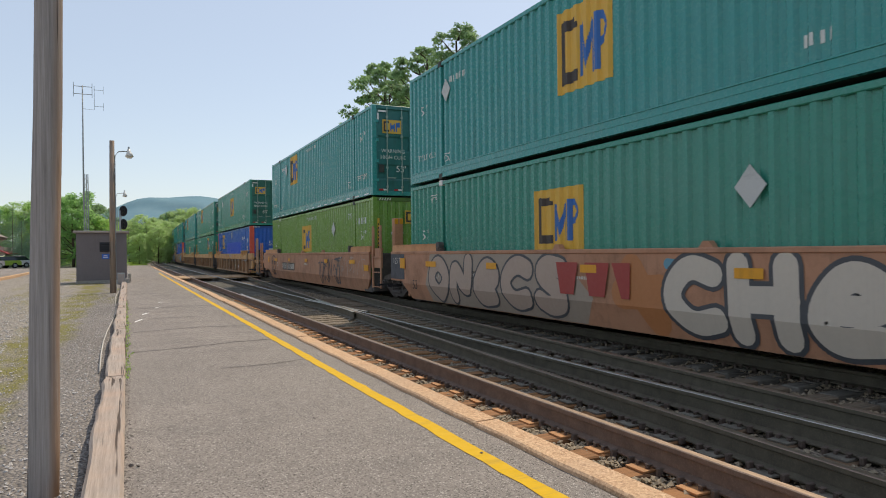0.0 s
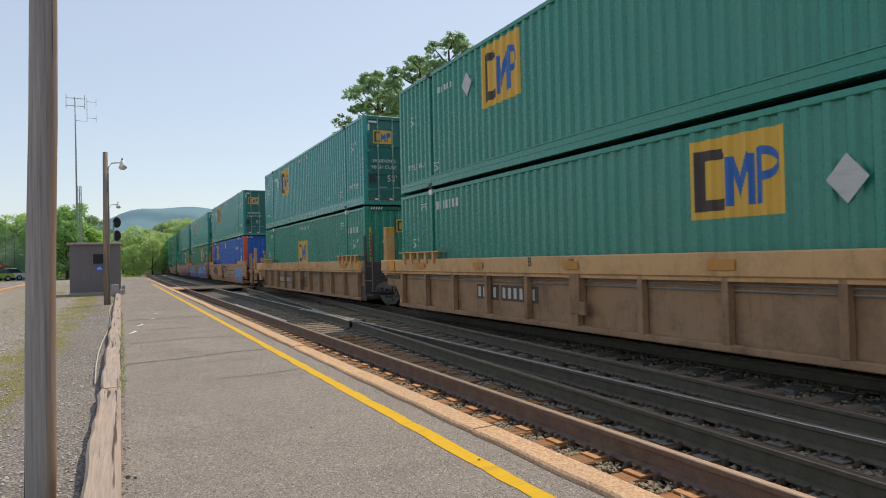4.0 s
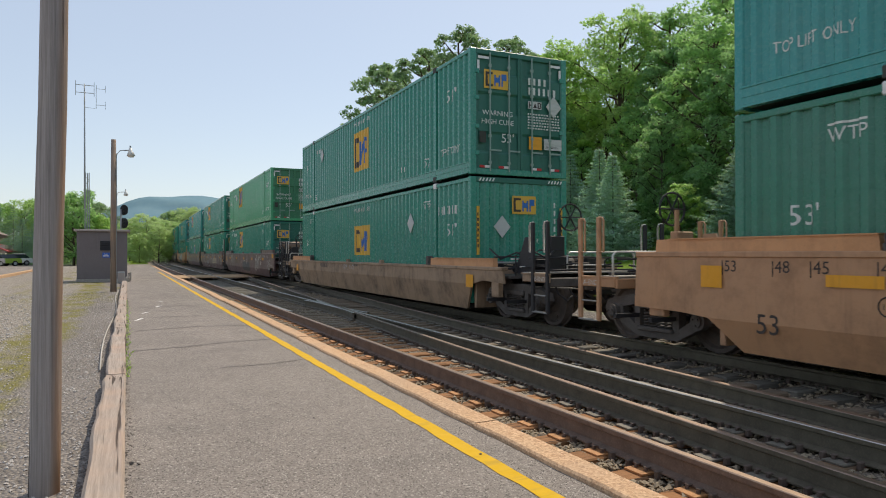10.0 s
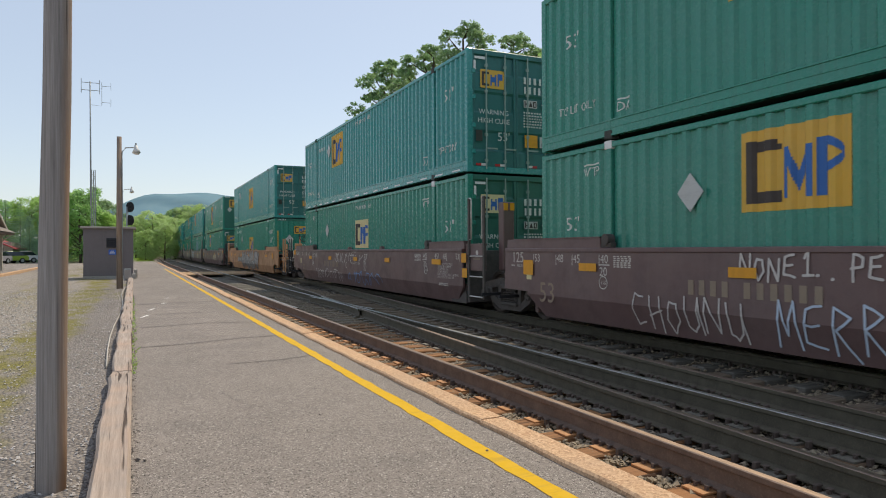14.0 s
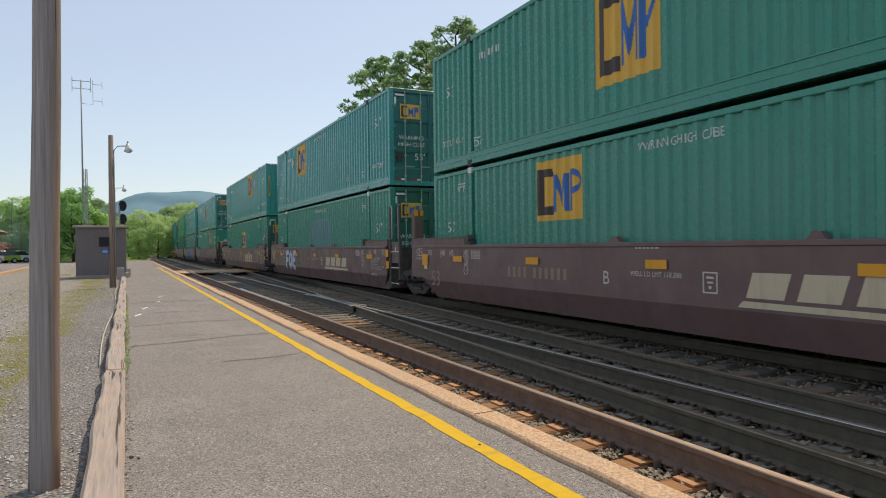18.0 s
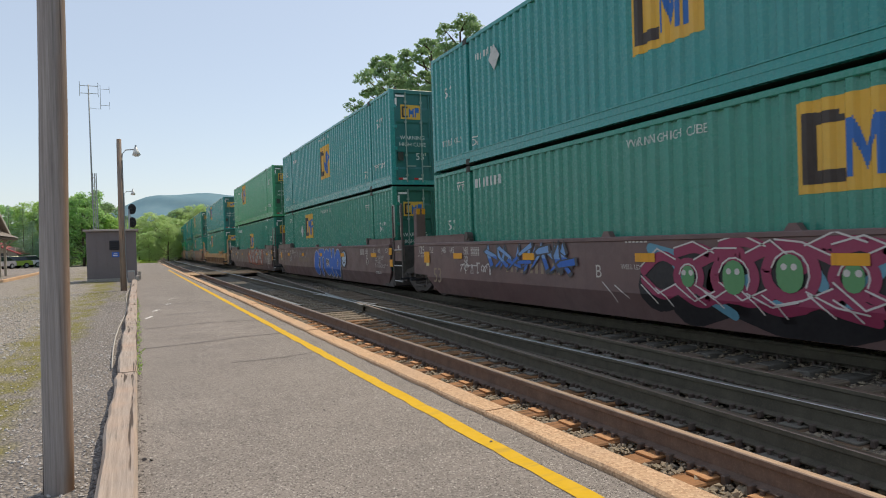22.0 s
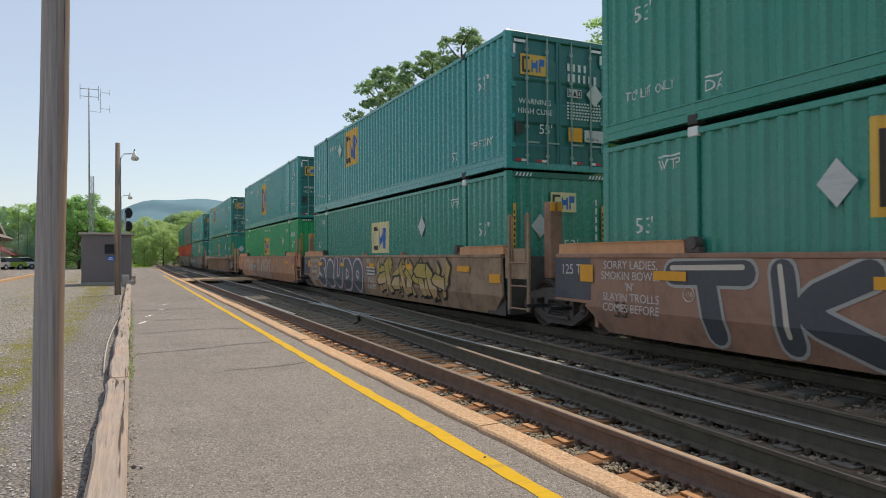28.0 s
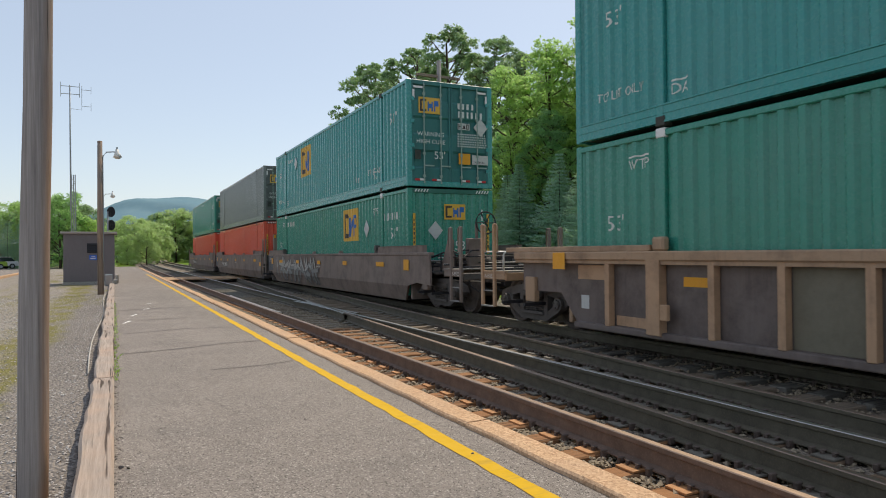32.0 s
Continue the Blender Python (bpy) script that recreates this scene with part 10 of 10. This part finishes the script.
        stars = [[(-H + y - r * math.cos(a * math.pi / 4), z - r * math.sin(a * math.pi / 4)), (-H + y + r * math.cos(a * math.pi / 4), z + r * math.sin(a * math.pi / 4))] for y, z, r in ((3.2, 0.62, 0.2), (6.15, 0.66, 0.16), (5.0, 1.30, 0.16), (7.4, 0.9, 0.14), (3.2, 1.28, 0.14)) for a in range(4)]
        strokes(c, stars, 0.022, M_SP["white"], 0.026, "sprayed_highlight", "thin white sprayed stars")
        hatch = [[(-H + 3.5 + 0.04 * k, 0.92 + 0.012 * k), (-H + 3.2 + 0.04 * k, 0.9 + 0.02 * k)] for k in range(0, 18, 2)] + [[(-H + 4.1 - 0.05 * k, 1.0 + 0.02 * (k % 5)), (-H + 4.02 - 0.05 * k, 1.06 + 0.02 * (k % 4))] for k in range(9)]
        strokes(c, hatch, 0.014, M_SP["black"], 0.026, "sprayed_highlight", "short dark sprayed hairs")
        tag_lines(c, 0.6, 1.6, 0.3, 1.25, 2, 86, "white", 0.05)
    elif n == 21:
        piece(c, 9.6, 14.3, 3, 91, "charcoal", "pale", 0.14, 1.42, 0.32, 0.09, "cream", None, (9, 24, 13))
        for k, line in enumerate(("SORRY LADIES,", "SMOKIN BOWLS", "'N'", "SLAYIN TROLLS", "COMES BEFORE")):
            side_word(c, line, 0.18, M_SP["white"], H - 0.8, 1.18 - 0.165 * k, -1.454, "small white handwritten lines")
    elif n == 22:
        wild(c, 2.6, 7.4, 5, 94, "buff", "olive", "black", 0.24, 1.36, None, 0.5, 0.17)
        field = Mesher()
        lay_flat(field, [(-H + y, z) for y, z in ((14.55, 0.7), (14.3, 0.17), (9.0, 0.17), (8.75, 0.8), (9.1, 1.39), (14.0, 1.39), (14.35, 1.1))], 0.003)
        tagged(put("sprayed_patch", field.mesh("sprayed_patch"), M_SP["slate"], c), "slate grey sprayed field", kind="stuff")
        forms = [rounded(l) for l in glyph_lines(-H + 14.55, -H + 8.9, 0.34, 1.24, 5, 96, 0.0, (3, 2, 12, 13, 6))]
        strokes(c, forms, 0.50, M_SP["rose"], 0.007, "sprayed_outline", "pink sprayed edge")
        strokes(c, forms, 0.42, M_SP["white"], 0.011, "sprayed_outline", "thin white sprayed edge")
        strokes(c, forms, 0.34, M_SP["slate"], 0.015, "sprayed_fill", "slate grey sprayed letter shapes")
        rng = random.Random(96)
        strokes(c, [[(-H + rng.uniform(9.0, 14.3), rng.uniform(0.3, 1.3))] for _ in range(26)], 0.045, M_SP["magenta"], 0.0205, "sprayed_highlight", "small dark pink dots")
        for text, y, z in (("MY EX LEFT ME", 15.28, 1.12), ("FOR A", 15.68, 0.92), ("WANNABE", 15.2, 0.44), ("3XK", 8.38, 1.17), ("TROLL", 8.1, 0.58), ("SLAYERS", 8.02, 0.38)):
            side_word(c, text, 0.21, M_SP["white"], -H + y, z, side_x(z + 0.16) - 0.004, "white handwritten sprayed words")
        side_bars(c, M_SP["white"], -H + 15.25, 0.93, 4, 0.085, 0.12)
        side_bars(c, M_SP["white"], -H + 15.65, 0.73, 6, 0.11, 0.12)
        for k, (w, tint) in enumerate(((0.30, "charcoal"), (0.055, "white"), (0.055, "white"), (0.055, "white"))):
            z = (0.94, 0.84, 0.94, 1.04)[k]
            strokes(c, [[(-H + 8.5, z), (-H + 7.75, z - 0.01)]], w, M_SP[tint], 0.009 + 0.003 * k, "sprayed_fill", "white sprayed stripes on dark paint")
    elif n == 23:
        piece(c, 5.9, 13.8, 13, 101, "faint", "faint", 0.10, 1.40, 0.21, 0.01, None, None, (9, 8, 6, 15, 15, 21, 3, 15, 4, 16, 14, 8, 3))
        hand_word(c, "TRM", 15.2, 0.9, 1.22, 0.26, "white", 0.03)
        hand_word(c, "YNG", 15.2, 0.5, 0.82, 0.28, "white", 0.03)
    elif n == 25:
        wild(c, 8.0, 15.0, 6, 104, "ash", "pale", "charcoal", 0.3, 1.3, None, 0.5, 0.12)


build_train()


TIMING = {0: 0.15, 6: 0.22, 7: -0.08, 11: -0.08, 12: -0.24, 23: -0.22, 25: 0.14, 30: 0.12, 31: 0.15, 32: -0.12}   # shifts at whole seconds, metres, set so that the train fits the camera's view


def motions():
    for n, car, upper, lower in TRAIN:
        y0 = near_end(n) + H
        for ob, z in ((car, 0.0), (lower, LOW_BASE), (upper, UP_BASE)):
            rows = []
            for t in range(33):
                y = y0 - SPEED * t + TIMING.get(t, 0.0)
                rows.append((float(t), pose(T2 + track_shift(y), y, z, 0, 0, -math.degrees(bend(y)))))
            walk(ob, rows)
    # wheels: one turn for each 2.89 m
    step = math.degrees(SPEED / FPS / 0.46)
    for s in (-1, 1):
        first = WHEELS[s][0]
        walk(first, [(k / FPS, pose(0, s * 0.89, 0.46, (step * k) % 360, 0, 0)) for k in range(32 * FPS + 1)])
        for w in WHEELS[s][1:]:
            w.rotation_mode = "QUATERNION"
            w.animation_data_create()
            w.animation_data.action = first.animation_data.action
            w.animation_data.action_slot = first.animation_data.action_slot


motions()
